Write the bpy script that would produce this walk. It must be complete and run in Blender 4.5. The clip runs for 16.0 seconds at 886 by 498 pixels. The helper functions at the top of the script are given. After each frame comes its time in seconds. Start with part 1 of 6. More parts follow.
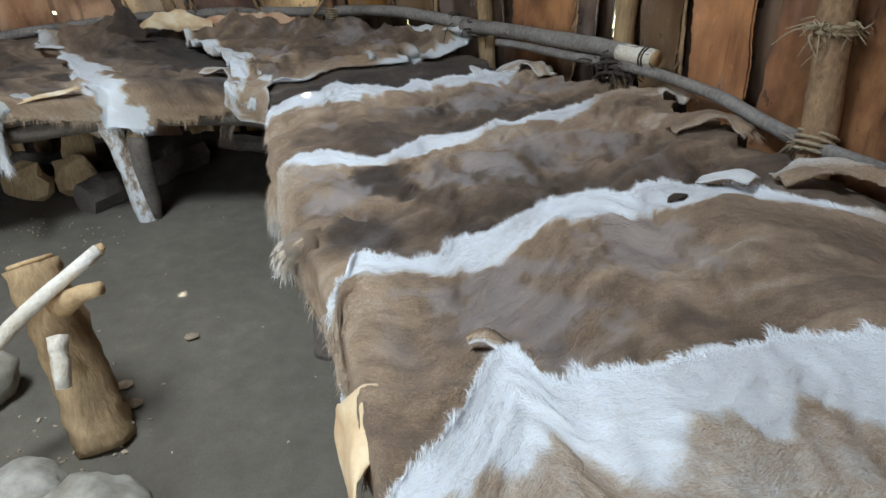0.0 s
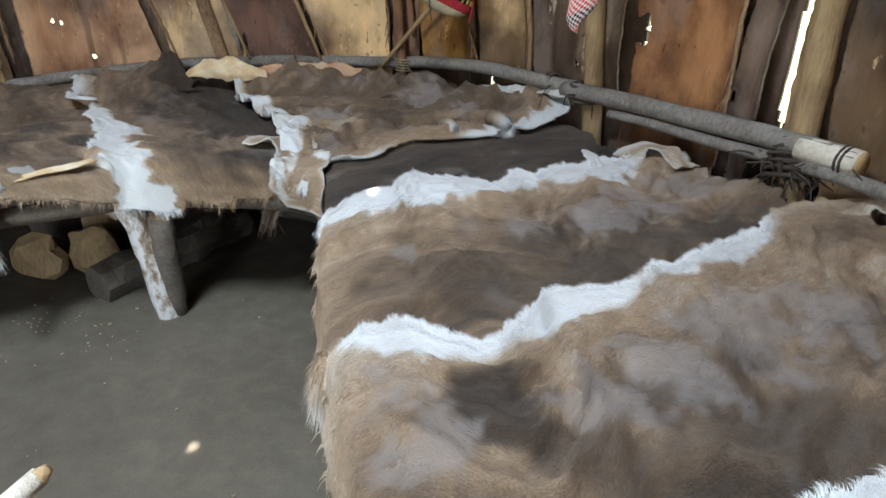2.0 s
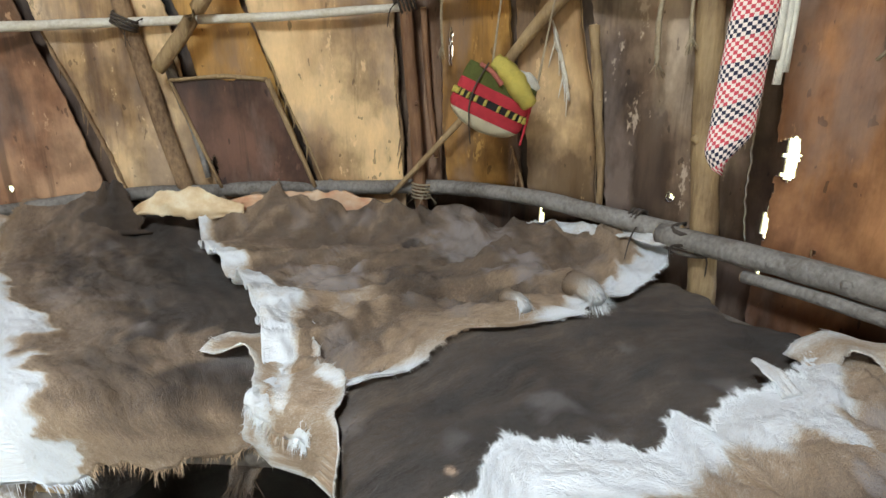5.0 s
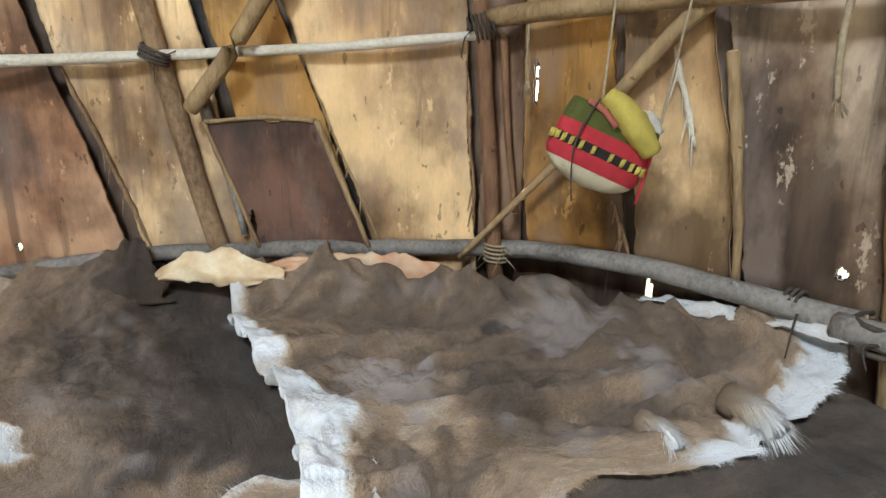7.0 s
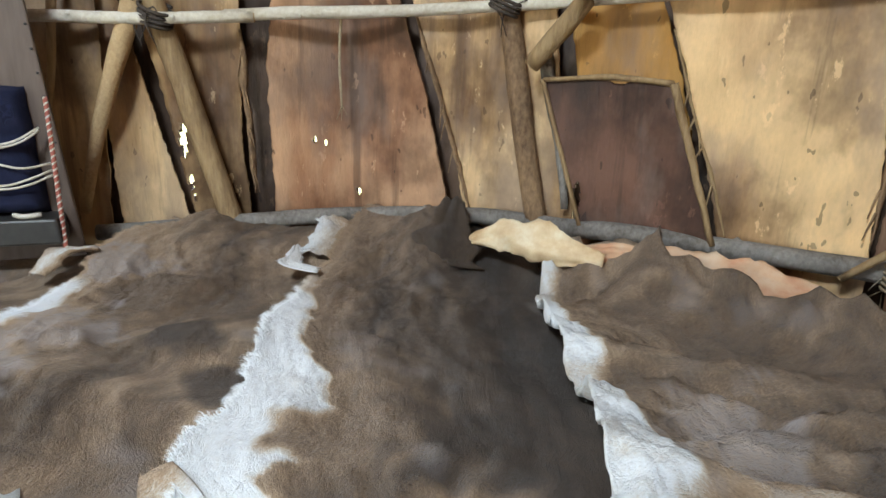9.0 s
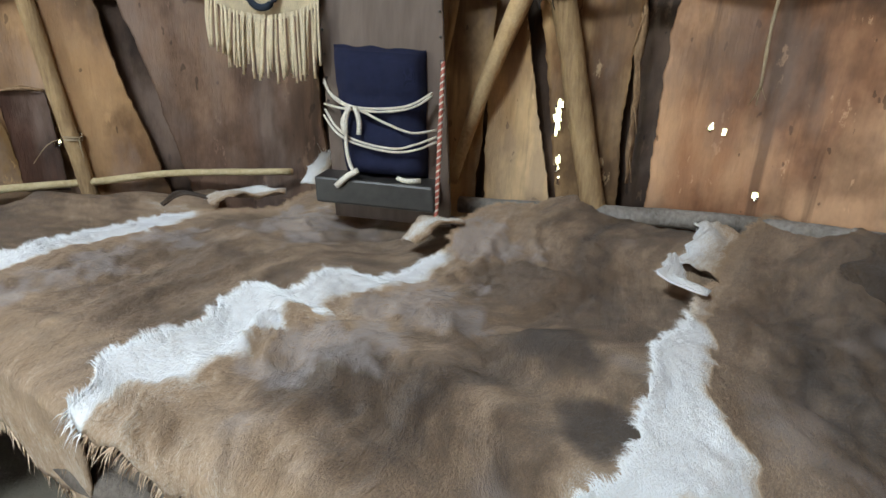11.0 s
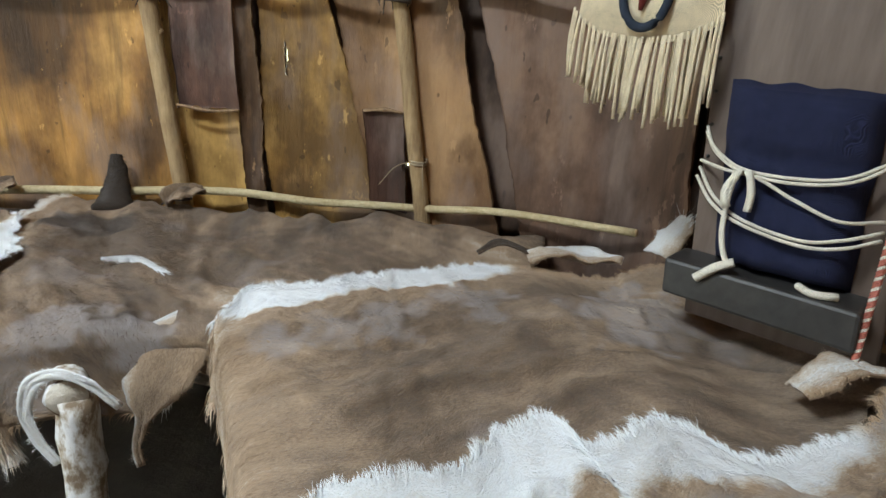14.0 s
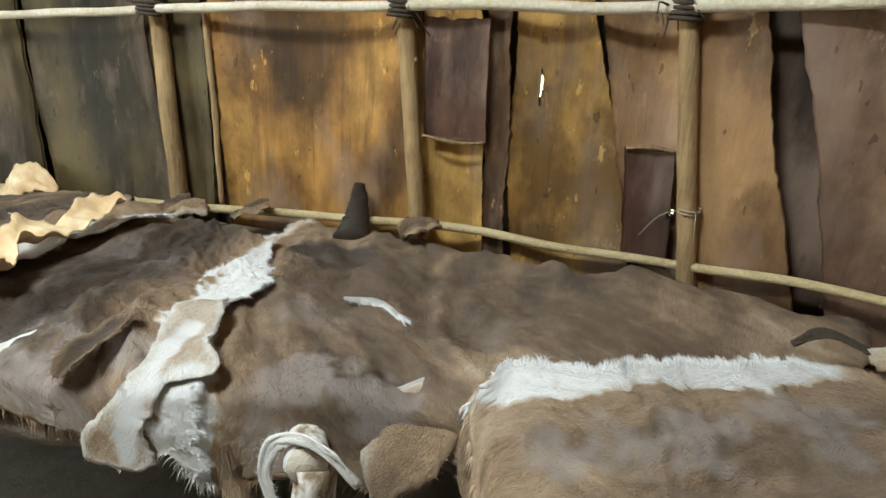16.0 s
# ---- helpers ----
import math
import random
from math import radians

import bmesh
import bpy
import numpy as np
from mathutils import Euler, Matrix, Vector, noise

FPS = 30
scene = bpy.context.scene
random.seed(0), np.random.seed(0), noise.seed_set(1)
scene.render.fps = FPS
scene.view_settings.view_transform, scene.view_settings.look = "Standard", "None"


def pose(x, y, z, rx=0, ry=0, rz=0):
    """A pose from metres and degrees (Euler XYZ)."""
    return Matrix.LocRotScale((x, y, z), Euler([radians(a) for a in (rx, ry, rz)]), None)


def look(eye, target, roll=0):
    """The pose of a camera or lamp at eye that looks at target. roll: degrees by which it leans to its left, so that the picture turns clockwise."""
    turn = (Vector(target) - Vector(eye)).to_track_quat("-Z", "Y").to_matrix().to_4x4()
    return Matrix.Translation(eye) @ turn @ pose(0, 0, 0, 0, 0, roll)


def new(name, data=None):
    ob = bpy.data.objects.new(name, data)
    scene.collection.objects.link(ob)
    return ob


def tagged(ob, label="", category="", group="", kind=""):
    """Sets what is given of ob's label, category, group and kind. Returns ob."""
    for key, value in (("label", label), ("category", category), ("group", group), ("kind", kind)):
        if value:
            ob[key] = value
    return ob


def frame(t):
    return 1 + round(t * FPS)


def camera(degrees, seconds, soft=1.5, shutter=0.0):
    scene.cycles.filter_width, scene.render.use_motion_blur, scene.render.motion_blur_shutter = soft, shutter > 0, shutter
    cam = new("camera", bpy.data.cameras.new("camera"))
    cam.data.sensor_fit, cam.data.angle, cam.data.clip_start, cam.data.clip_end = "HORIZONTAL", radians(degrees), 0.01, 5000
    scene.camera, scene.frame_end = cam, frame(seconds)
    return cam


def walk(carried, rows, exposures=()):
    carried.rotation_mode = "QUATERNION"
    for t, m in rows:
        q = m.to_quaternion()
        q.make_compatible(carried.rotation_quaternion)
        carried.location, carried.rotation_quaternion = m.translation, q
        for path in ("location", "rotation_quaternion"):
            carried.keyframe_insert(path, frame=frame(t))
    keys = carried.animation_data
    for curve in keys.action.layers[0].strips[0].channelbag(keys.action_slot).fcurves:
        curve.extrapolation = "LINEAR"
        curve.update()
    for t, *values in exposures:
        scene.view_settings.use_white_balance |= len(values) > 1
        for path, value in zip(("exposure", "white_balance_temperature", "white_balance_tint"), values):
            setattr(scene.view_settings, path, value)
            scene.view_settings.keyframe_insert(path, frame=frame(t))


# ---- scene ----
import collections

cam = camera(73.4, 16.0)
METRES, EYE, TILT, LEAN, TURN = 4.0, 1.36, -28.0, 0.0, 0.0
ROWS = [
    (0.0, 0.0, 0.0, 0.0, -0.0, 0.0, 0.0),
    (0.5, -0.0172, 0.0362, 0.025, -0.79, 1.14, 0.7),
    (1.0, -0.0373, 0.0714, 0.0461, 0.1, 1.96, -0.14),
    (1.5, -0.0493, 0.1188, 0.0714, 2.87, 2.44, -2.44),
    (2.0, -0.0505, 0.1667, 0.1003, 4.29, 2.54, -3.41),
    (2.5, -0.0615, 0.2066, 0.1195, 5.17, 2.43, -3.81),
    (3.0, -0.0918, 0.2476, 0.1472, 5.25, 3.36, -3.6),
    (3.5, -0.1117, 0.2755, 0.1702, 4.54, 5.2, -3.04),
    (4.0, -0.1201, 0.3046, 0.1884, 2.26, 7.14, -1.74),
    (6.5, -0.1722, 0.4639, 0.2704, 3.65, 13.32, -2.61),
    (7.0, -0.1831, 0.4841, 0.2779, 5.75, 13.9, -3.43),
    (7.5, -0.1882, 0.5032, 0.2871, 8.33, 14.1, -4.79),
    (8.0, -0.1956, 0.5257, 0.2935, 13.22, 12.66, -8.2),
    (8.5, -0.2153, 0.5396, 0.2932, 21.48, 9.96, -13.2),
    (9.0, -0.2357, 0.5453, 0.2928, 31.17, 6.96, -18.03),
    (9.5, -0.2576, 0.5488, 0.2887, 39.62, 3.87, -21.86),
    (12.0, -0.3833, 0.5631, 0.2836, 73.94, -12.1, -30.45),
    (12.5, -0.4041, 0.5639, 0.2841, 80.02, -14.21, -31.29),
    (13.0, -0.4229, 0.5705, 0.2884, 86.13, -16.95, -31.92),
    (13.5, -0.4415, 0.578, 0.2895, 92.76, -20.41, -32.22),
    (14.0, -0.4551, 0.5782, 0.2909, 99.66, -23.86, -31.88),
    (14.5, -0.465, 0.565, 0.2859, 105.86, -25.65, -30.84),
    (15.0, -0.4812, 0.5514, 0.2785, 111.11, -27.23, -30.01),
    (15.5, -0.4951, 0.5367, 0.2684, 115.7, -29.56, -29.06),
    (16.0, -0.5105, 0.5201, 0.2564, 120.74, -32.22, -28.05),
]
walk(cam, [(t, pose(0, 0, EYE, TILT, LEAN, TURN) @ pose(METRES * x, METRES * y, METRES * z, 90 + pitch, roll, yaw)) for t, x, y, z, yaw, pitch, roll in ROWS], [(0.0, 2.81, 6550, 10), (2.5, 3.11, 6750, 10), (4.0, 3.28, 7050, 10), (7.0, 3.58, 6850, 10), (9.5, 3.48, 6800, 9), (12.5, 3.33, 6950, 9), (14.3, 3.32, 7000, 8), (16.0, 3.30, 7700, 6)])

# ---- world, sun, large lights ----
SUN_EL, SUN_AZ = 68.0, 15.0      # degrees; azimuth clockwise from +y
sky_world = bpy.data.worlds.new("sky")
scene.world = sky_world
sky_world.use_nodes = True
wn = sky_world.node_tree
wn.nodes.clear()
w_out = wn.nodes.new("ShaderNodeOutputWorld")
w_bg = wn.nodes.new("ShaderNodeBackground")
w_sky = wn.nodes.new("ShaderNodeTexSky")
w_sky.sky_type = "NISHITA"
w_sky.sun_disc = False
w_sky.sun_elevation = radians(SUN_EL)
w_sky.sun_rotation = radians(SUN_AZ)
w_bg.inputs["Strength"].default_value = 0.15
wn.links.new(w_sky.outputs["Color"], w_bg.inputs["Color"])
wn.links.new(w_bg.outputs["Background"], w_out.inputs["Surface"])
SUN_DIR = Vector((math.sin(radians(SUN_AZ)) * math.cos(radians(SUN_EL)), math.cos(radians(SUN_AZ)) * math.cos(radians(SUN_EL)), math.sin(radians(SUN_EL))))
sun_data = bpy.data.lights.new("sun", "SUN")
sun_data.energy, sun_data.angle, sun_data.color = 4.0, radians(0.5), (1.0, 0.95, 0.86)
sun = new("sun", sun_data)
sun.matrix_world = look(SUN_DIR * 30, (0, 0, 0))


def area_lamp(name, eye, target, size_x, size_y, watts, colour):
    data = bpy.data.lights.new(name, "AREA")
    data.shape, data.size, data.size_y, data.energy, data.color = "RECTANGLE", size_x, size_y, watts, colour
    ob = new(name, data)
    ob.matrix_world = look(eye, target)
    return ob


# daylight of the smoke hole in the roof and of the doorway behind the walk
area_lamp("smoke_hole_daylight", (-1.35, 0.9, 3.62), (-1.35, 0.91, 0), 0.6, 1.0, 19, (0.80, 0.92, 1.0))
area_lamp("doorway_daylight", (-1.4, -1.62, 1.15), (-1.4, 1.0, 0.95), 1.2, 1.9, 5.5, (0.88, 0.95, 1.0))


# ---- small tools ----
def part(name, bm, material, parent=None, label="", smooth=True):
    me = bpy.data.meshes.new(name)
    bm.normal_update()
    bm.to_mesh(me)
    bm.free()
    me.materials.append(material)
    if smooth:
        me.polygons.foreach_set("use_smooth", [True] * len(me.polygons))
    ob = new(name, me)
    if parent is not None:
        ob.parent = parent
    if label:
        ob["label"] = label
    return ob


def mesh_part(name, verts, faces, material, parent=None, label="", smooth=True):
    me = bpy.data.meshes.new(name)
    me.from_pydata(verts, [], faces)
    me.materials.append(material)
    if smooth:
        me.polygons.foreach_set("use_smooth", [True] * len(me.polygons))
    me.update()
    ob = new(name, me)
    if parent is not None:
        ob.parent = parent
    if label:
        ob["label"] = label
    return ob


def thing(name, label, category, group="", kind="", at=(0, 0, 0)):
    ob = new(name)
    ob.location = at
    return tagged(ob, label, category, group, kind)


def nz(x, y, z=0.0, s=1.0):
    return noise.noise((x * s, y * s, z * s))


def smooth_line(points, step=0.04):
    """Points of a Catmull-Rom curve through the given ones."""
    pts = [Vector(p) for p in points]
    pts = [pts[0] * 2 - pts[1], *pts, pts[-1] * 2 - pts[-2]]
    out = []
    for i in range(1, len(pts) - 2):
        a, b, c, d = pts[i - 1:i + 3]
        n = max(1, int((c - b).length / step))
        for k in range(n):
            t = k / n
            out.append(0.5 * ((2 * b) + (c - a) * t + (2 * a - 5 * b + 4 * c - d) * t * t + (3 * b - a - 3 * c + d) * t ** 3))
    out.append(pts[-2])
    return out


def tube(points, radii, sides=10, knots=0.0, seed=0.0, flat=1.0, cut=0.0):
    """A bmesh pole along points with radii (one or one per end or per point), uneven by knots."""
    bm = bmesh.new()
    pts = [Vector(p) for p in points]
    n = len(pts)
    if not hasattr(radii, "__len__"):
        radii = [radii, radii]
    rings = []
    for i, p in enumerate(pts):
        d = (pts[min(i + 1, n - 1)] - pts[max(i - 1, 0)]).normalized()
        ref = Vector((0, 0, 1)) if abs(d.z) < 0.8 else Vector((1, 0, 0))
        a = d.cross(ref).normalized()
        b = a.cross(d)
        f = i / max(1, n - 1) * (len(radii) - 1)
        k = min(int(f), len(radii) - 2)
        r = radii[k] + (radii[k + 1] - radii[k]) * (f - k)
        ring = []
        for j in range(sides):
            t = 2 * math.pi * j / sides
            rr = r * (1 + knots * noise.noise((math.cos(t) * 1.3 + seed, math.sin(t) * 1.3, i * 0.55 + seed)))
            ring.append(bm.verts.new(p + (a * math.cos(t) + b * math.sin(t) * flat) * rr))
        rings.append(ring)
    for r0, r1 in zip(rings, rings[1:]):
        for j in range(sides):
            bm.faces.new((r0[j], r0[(j + 1) % sides], r1[(j + 1) % sides], r1[j]))
    bm.faces.new(rings[0][::-1])
    bm.faces.new(rings[-1])
    return bm


def coil(centre, axis, radius, turns, width, thick=0.006, seed=0.0):
    """A lashing of cord wound round a pole."""
    axis = Vector(axis).normalized()
    ref = Vector((0, 0, 1)) if abs(axis.z) < 0.8 else Vector((1, 0, 0))
    a = axis.cross(ref).normalized()
    b = a.cross(axis)
    pts = []
    n = int(turns * 14)
    for i in range(n + 1):
        t = 2 * math.pi * turns * i / n
        rr = radius * (1 + 0.06 * noise.noise((i * 0.4, seed, 0)))
        pts.append(Vector(centre) + axis * (i / n - 0.5) * width + (a * math.cos(t) + b * math.sin(t)) * rr)
    return tube(pts, thick, 5)


def merge(*meshes):
    """Several bmeshes joined into the first."""
    base = meshes[0]
    for other in meshes[1:]:
        tmp = bpy.data.meshes.new("tmp")
        other.to_mesh(tmp)
        other.free()
        base.from_mesh(tmp)
        bpy.data.meshes.remove(tmp)
    return base


# ---- materials ----
def material(name, rough=0.8, spec=0.3):
    m = bpy.data.materials.new(name)
    m.use_nodes = True
    b = m.node_tree.nodes["Principled BSDF"]
    b.inputs["Roughness"].default_value = rough
    b.inputs["Specular IOR Level"].default_value = spec
    return m, m.node_tree, b


def node(nt, kind, **values):
    nd = nt.nodes.new(kind)
    for k, v in values.items():
        nd.inputs[k.replace("_", " ")].default_value = v
    return nd


def ramp(nt, fac, stops):
    r = nt.nodes.new("ShaderNodeValToRGB")
    while len(r.color_ramp.elements) < len(stops):
        r.color_ramp.elements.new(0.5)
    for e, (p, c) in zip(r.color_ramp.elements, stops):
        e.position, e.color = p, (*c, 1)
    nt.links.new(fac, r.inputs["Fac"])
    return r.outputs["Color"]


def coords(nt, scale, space="Object"):
    tc = nt.nodes.new("ShaderNodeTexCoord")
    mp = nt.nodes.new("ShaderNodeMapping")
    mp.inputs["Scale"].default_value = scale
    nt.links.new(tc.outputs[space], mp.inputs["Vector"])
    return mp.outputs["Vector"]


def fbm(nt, vec, scale, detail=5.0, rough=0.6):
    n = node(nt, "ShaderNodeTexNoise", Scale=scale, Detail=detail, Roughness=rough)
    nt.links.new(vec, n.inputs["Vector"])
    return n.outputs["Fac"]


def mix(nt, fac, a, b, mode="MIX"):
    m = nt.nodes.new("ShaderNodeMix")
    m.data_type, m.blend_type = "RGBA", mode
    for sock, v in ((m.inputs["Factor"], fac), (m.inputs["A"], a), (m.inputs["B"], b)):
        if hasattr(v, "links"):
            nt.links.new(v, sock)
        elif hasattr(v, "__len__"):
            sock.default_value = (*v, 1)
        else:
            sock.default_value = v
    return m.outputs["Result"]


def maths(nt, op, a, b=0.0):
    m = nt.nodes.new("ShaderNodeMath")
    m.operation = op
    for sock, v in zip(m.inputs, (a, b)):
        if hasattr(v, "links"):
            nt.links.new(v, sock)
        else:
            sock.default_value = v
    return m.outputs[0]


def bump(nt, bsdf, height, strength, distance):
    b = node(nt, "ShaderNodeBump", Strength=strength, Distance=distance)
    nt.links.new(height, b.inputs["Height"])
    nt.links.new(b.outputs["Normal"], bsdf.inputs["Normal"])


def bark_material(name, light, middle, dark, seed=0.0):
    m, nt, b = material(name, 0.62, 0.35)
    info = nt.nodes.new("ShaderNodeObjectInfo")
    tc = nt.nodes.new("ShaderNodeTexCoord")
    add = nt.nodes.new("ShaderNodeVectorMath")
    add.operation = "ADD"
    comb = nt.nodes.new("ShaderNodeCombineXYZ")
    shift = maths(nt, "MULTIPLY", info.outputs["Random"], 37.0)
    nt.links.new(shift, comb.inputs["X"])
    nt.links.new(shift, comb.inputs["Z"])
    nt.links.new(tc.outputs["Object"], add.inputs[0])
    nt.links.new(comb.outputs[0], add.inputs[1])

    def scaled(s):
        mp = nt.nodes.new("ShaderNodeMapping")
        mp.inputs["Scale"].default_value = s
        nt.links.new(add.outputs[0], mp.inputs["Vector"])
        return mp.outputs["Vector"]
    broad = fbm(nt, scaled((1, 1, 0.55)), 2.3, 3, 0.55)
    streak = fbm(nt, scaled((1, 1, 0.12)), 16, 6, 0.65)
    fine = fbm(nt, scaled((1, 1, 0.3)), 90, 4, 0.7)
    spots = fbm(nt, scaled((1, 1, 0.5)), 28, 2, 0.5)
    col = ramp(nt, maths(nt, "ADD", maths(nt, "MULTIPLY", broad, 0.82), maths(nt, "MULTIPLY", streak, 0.18)),
               [(0.36, dark), (0.45, middle), (0.55, light), (0.68, [min(1, v * 1.2) for v in light])])
    col = mix(nt, maths(nt, "MULTIPLY", maths(nt, "GREATER_THAN", spots, 0.70), 0.55), col, [v * 0.35 for v in dark])
    col = mix(nt, 0.16, col, ramp(nt, fine, [(0.3, (0.35, 0.33, 0.3)), (0.7, (1, 1, 1))]), "MULTIPLY")
    smoke = fbm(nt, scaled((1, 1, 0.7)), 1.7, 6, 0.62)
    col = mix(nt, 0.9, col, ramp(nt, smoke, [(0.39, (0.18, 0.15, 0.14)), (0.475, (0.60, 0.56, 0.53)), (0.535, (1.0, 0.98, 0.95)), (0.65, (1.25, 1.22, 1.15))]), "MULTIPLY")
    drip = fbm(nt, scaled((1, 1, 0.06)), 7.0, 5, 0.7)
    col = mix(nt, maths(nt, "MULTIPLY", ramp(nt, drip, [(0.56, (0, 0, 0)), (0.66, (1, 1, 1))]), 0.6), col, [v * 0.45 for v in dark])
    flake = fbm(nt, scaled((1, 1, 0.5)), 13.0, 6, 0.7)
    col = mix(nt, maths(nt, "MULTIPLY", ramp(nt, flake, [(0.62, (0, 0, 0)), (0.66, (1, 1, 1))]), 0.5), col, [min(1, v * 1.35) for v in light])
    grey = fbm(nt, scaled((1, 1, 0.4)), 4.0, 5, 0.6)
    col = mix(nt, maths(nt, "MULTIPLY", ramp(nt, grey, [(0.52, (0, 0, 0)), (0.66, (1, 1, 1))]), 0.55), col, (0.23, 0.165, 0.135))
    hue = nt.nodes.new("ShaderNodeHueSaturation")
    nt.links.new(col, hue.inputs["Color"])
    nt.links.new(maths(nt, "ADD", maths(nt, "MULTIPLY", info.outputs["Random"], 0.4), 0.8), hue.inputs["Value"])
    nt.links.new(hue.outputs["Color"], b.inputs["Base Color"])
    nt.links.new(ramp(nt, streak, [(0.3, (0.42,) * 3), (0.7, (0.7,) * 3)]), b.inputs["Roughness"])
    bump(nt, b, maths(nt, "ADD", maths(nt, "MULTIPLY", streak, 0.6), maths(nt, "ADD", maths(nt, "MULTIPLY", fine, 0.3), maths(nt, "MULTIPLY", broad, 0.8))), 0.5, 0.016)
    return m


BARK_TAN = bark_material("bark_tan", (0.64, 0.44, 0.24), (0.46, 0.285, 0.145), (0.17, 0.10, 0.055))
BARK_OCHRE = bark_material("bark_ochre", (0.56, 0.315, 0.095), (0.41, 0.21, 0.06), (0.17, 0.09, 0.035))
BARK_UMBER = bark_material("bark_umber", (0.25, 0.155, 0.105), (0.17, 0.10, 0.07), (0.085, 0.05, 0.036))
BARK_RUST = bark_material("bark_rust", (0.40, 0.19, 0.085), (0.26, 0.115, 0.055), (0.09, 0.045, 0.025))
BARK_GREY = bark_material("bark_grey", (0.56, 0.44, 0.33), (0.39, 0.275, 0.19), (0.14, 0.09, 0.06))
BARK_OLIVE = bark_material("bark_olive", (0.105, 0.080, 0.036), (0.062, 0.046, 0.021), (0.026, 0.019, 0.010))
BARK_GOLD = bark_material("bark_gold", (0.66, 0.40, 0.13), (0.53, 0.30, 0.09), (0.25, 0.13, 0.045))
BARK_BROWN = bark_material("bark_brown", (0.34, 0.205, 0.105), (0.25, 0.14, 0.07), (0.07, 0.04, 0.022))
BARK_PALE = bark_material("bark_pale", (0.74, 0.53, 0.31), (0.54, 0.35, 0.18), (0.22, 0.12, 0.06))
BARK_PINK = bark_material("bark_pink", (0.55, 0.33, 0.20), (0.40, 0.20, 0.11), (0.15, 0.075, 0.045))
BARK_DARK = bark_material("bark_dark", (0.15, 0.075, 0.052), (0.085, 0.042, 0.030), (0.035, 0.019, 0.014))
BARK_OUTER = bark_material("bark_outer", (0.15, 0.095, 0.065), (0.09, 0.055, 0.038), (0.035, 0.023, 0.017))


def wood_material(name, light, dark, streak_z=0.15, rough=0.7):
    m, nt, b = material(name, rough, 0.3)
    vec = coords(nt, (1, 1, 1))
    big = fbm(nt, vec, 5, 4, 0.6)
    fine = fbm(nt, coords(nt, (1, 1, streak_z)), 70, 5, 0.65)
    col = ramp(nt, maths(nt, "ADD", maths(nt, "MULTIPLY", big, 0.55), maths(nt, "MULTIPLY", fine, 0.45)),
               [(0.35, dark), (0.5, [(a + c) / 2 for a, c in zip(light, dark)]), (0.66, light)])
    nt.links.new(col, b.inputs["Base Color"])
    bump(nt, b, maths(nt, "ADD", fine, maths(nt, "MULTIPLY", big, 1.2)), 0.8, 0.009)
    return m


WOOD_GREY = wood_material("weathered_grey_wood", (0.33, 0.305, 0.28), (0.11, 0.095, 0.08), 0.6)
WOOD_PALE = wood_material("peeled_pale_wood", (0.80, 0.76, 0.68), (0.52, 0.45, 0.34), 1.0)
WOOD_POST = wood_material("peeled_post_wood", (0.46, 0.32, 0.17), (0.20, 0.125, 0.065))
WOOD_ROUGH = wood_material("rough_barked_pole", (0.42, 0.27, 0.15), (0.11, 0.065, 0.04), 0.5, 0.8)
WOOD_YELLOW = wood_material("yellowed_peeled_wood", (0.62, 0.52, 0.32), (0.36, 0.27, 0.14), 1.0)
WOOD_RED = wood_material("reddish_post_wood", (0.30, 0.16, 0.085), (0.14, 0.07, 0.04))
WOOD_CUT = wood_material("cut_wood", (0.60, 0.43, 0.24), (0.38, 0.24, 0.12), 1.0)
CUT_GREY = wood_material("weathered_saw_cut", (0.62, 0.57, 0.49), (0.40, 0.35, 0.28), 1.0)
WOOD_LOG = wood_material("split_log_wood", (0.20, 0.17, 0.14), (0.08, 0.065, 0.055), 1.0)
CHIP = wood_material("wood_chip", (0.55, 0.46, 0.34), (0.3, 0.22, 0.14), 1.0)
TWINE = wood_material("twine", (0.46, 0.38, 0.26), (0.26, 0.19, 0.12), 1.0, 0.9)
DARK_TWINE = wood_material("dark_twine", (0.10, 0.08, 0.065), (0.045, 0.035, 0.03), 1.0, 0.9)

# birch-like post: pale flaking bark over grey wood
BIRCH, nt_, b_ = material("flaking_pale_bark", 0.8, 0.25)
v_ = coords(nt_, (1, 1, 0.6))
fl_ = fbm(nt_, v_, 22, 6, 0.65)
bump(nt_, b_, fl_, 0.7, 0.01)
nt_.links.new(ramp(nt_, fl_, [(0.40, (0.22, 0.16, 0.11)), (0.47, (0.42, 0.37, 0.31)), (0.55, (0.66, 0.66, 0.66))]), b_.inputs["Base Color"])

# trodden earth
EARTH, nt_, b_ = material("trodden_earth", 0.85, 0.25)
v_ = coords(nt_, (1, 1, 1))
big_, mid_, fine_ = fbm(nt_, v_, 1.3, 4, 0.55), fbm(nt_, v_, 11, 5, 0.6), fbm(nt_, v_, 140, 4, 0.7)
c_ = ramp(nt_, maths(nt_, "ADD", maths(nt_, "MULTIPLY", big_, 0.6), maths(nt_, "MULTIPLY", mid_, 0.4)), [(0.35, (0.112, 0.098, 0.077)), (0.55, (0.160, 0.141, 0.111)), (0.7, (0.212, 0.188, 0.149))])
c_ = mix(nt_, 0.35, c_, ramp(nt_, fine_, [(0.3, (0.55, 0.55, 0.55)), (0.7, (1.1, 1.1, 1.1))]), "MULTIPLY")
nt_.links.new(c_, b_.inputs["Base Color"])
bump(nt_, b_, maths(nt_, "ADD", maths(nt_, "MULTIPLY", mid_, 0.8), maths(nt_, "MULTIPLY", fine_, 0.25)), 0.45, 0.02)

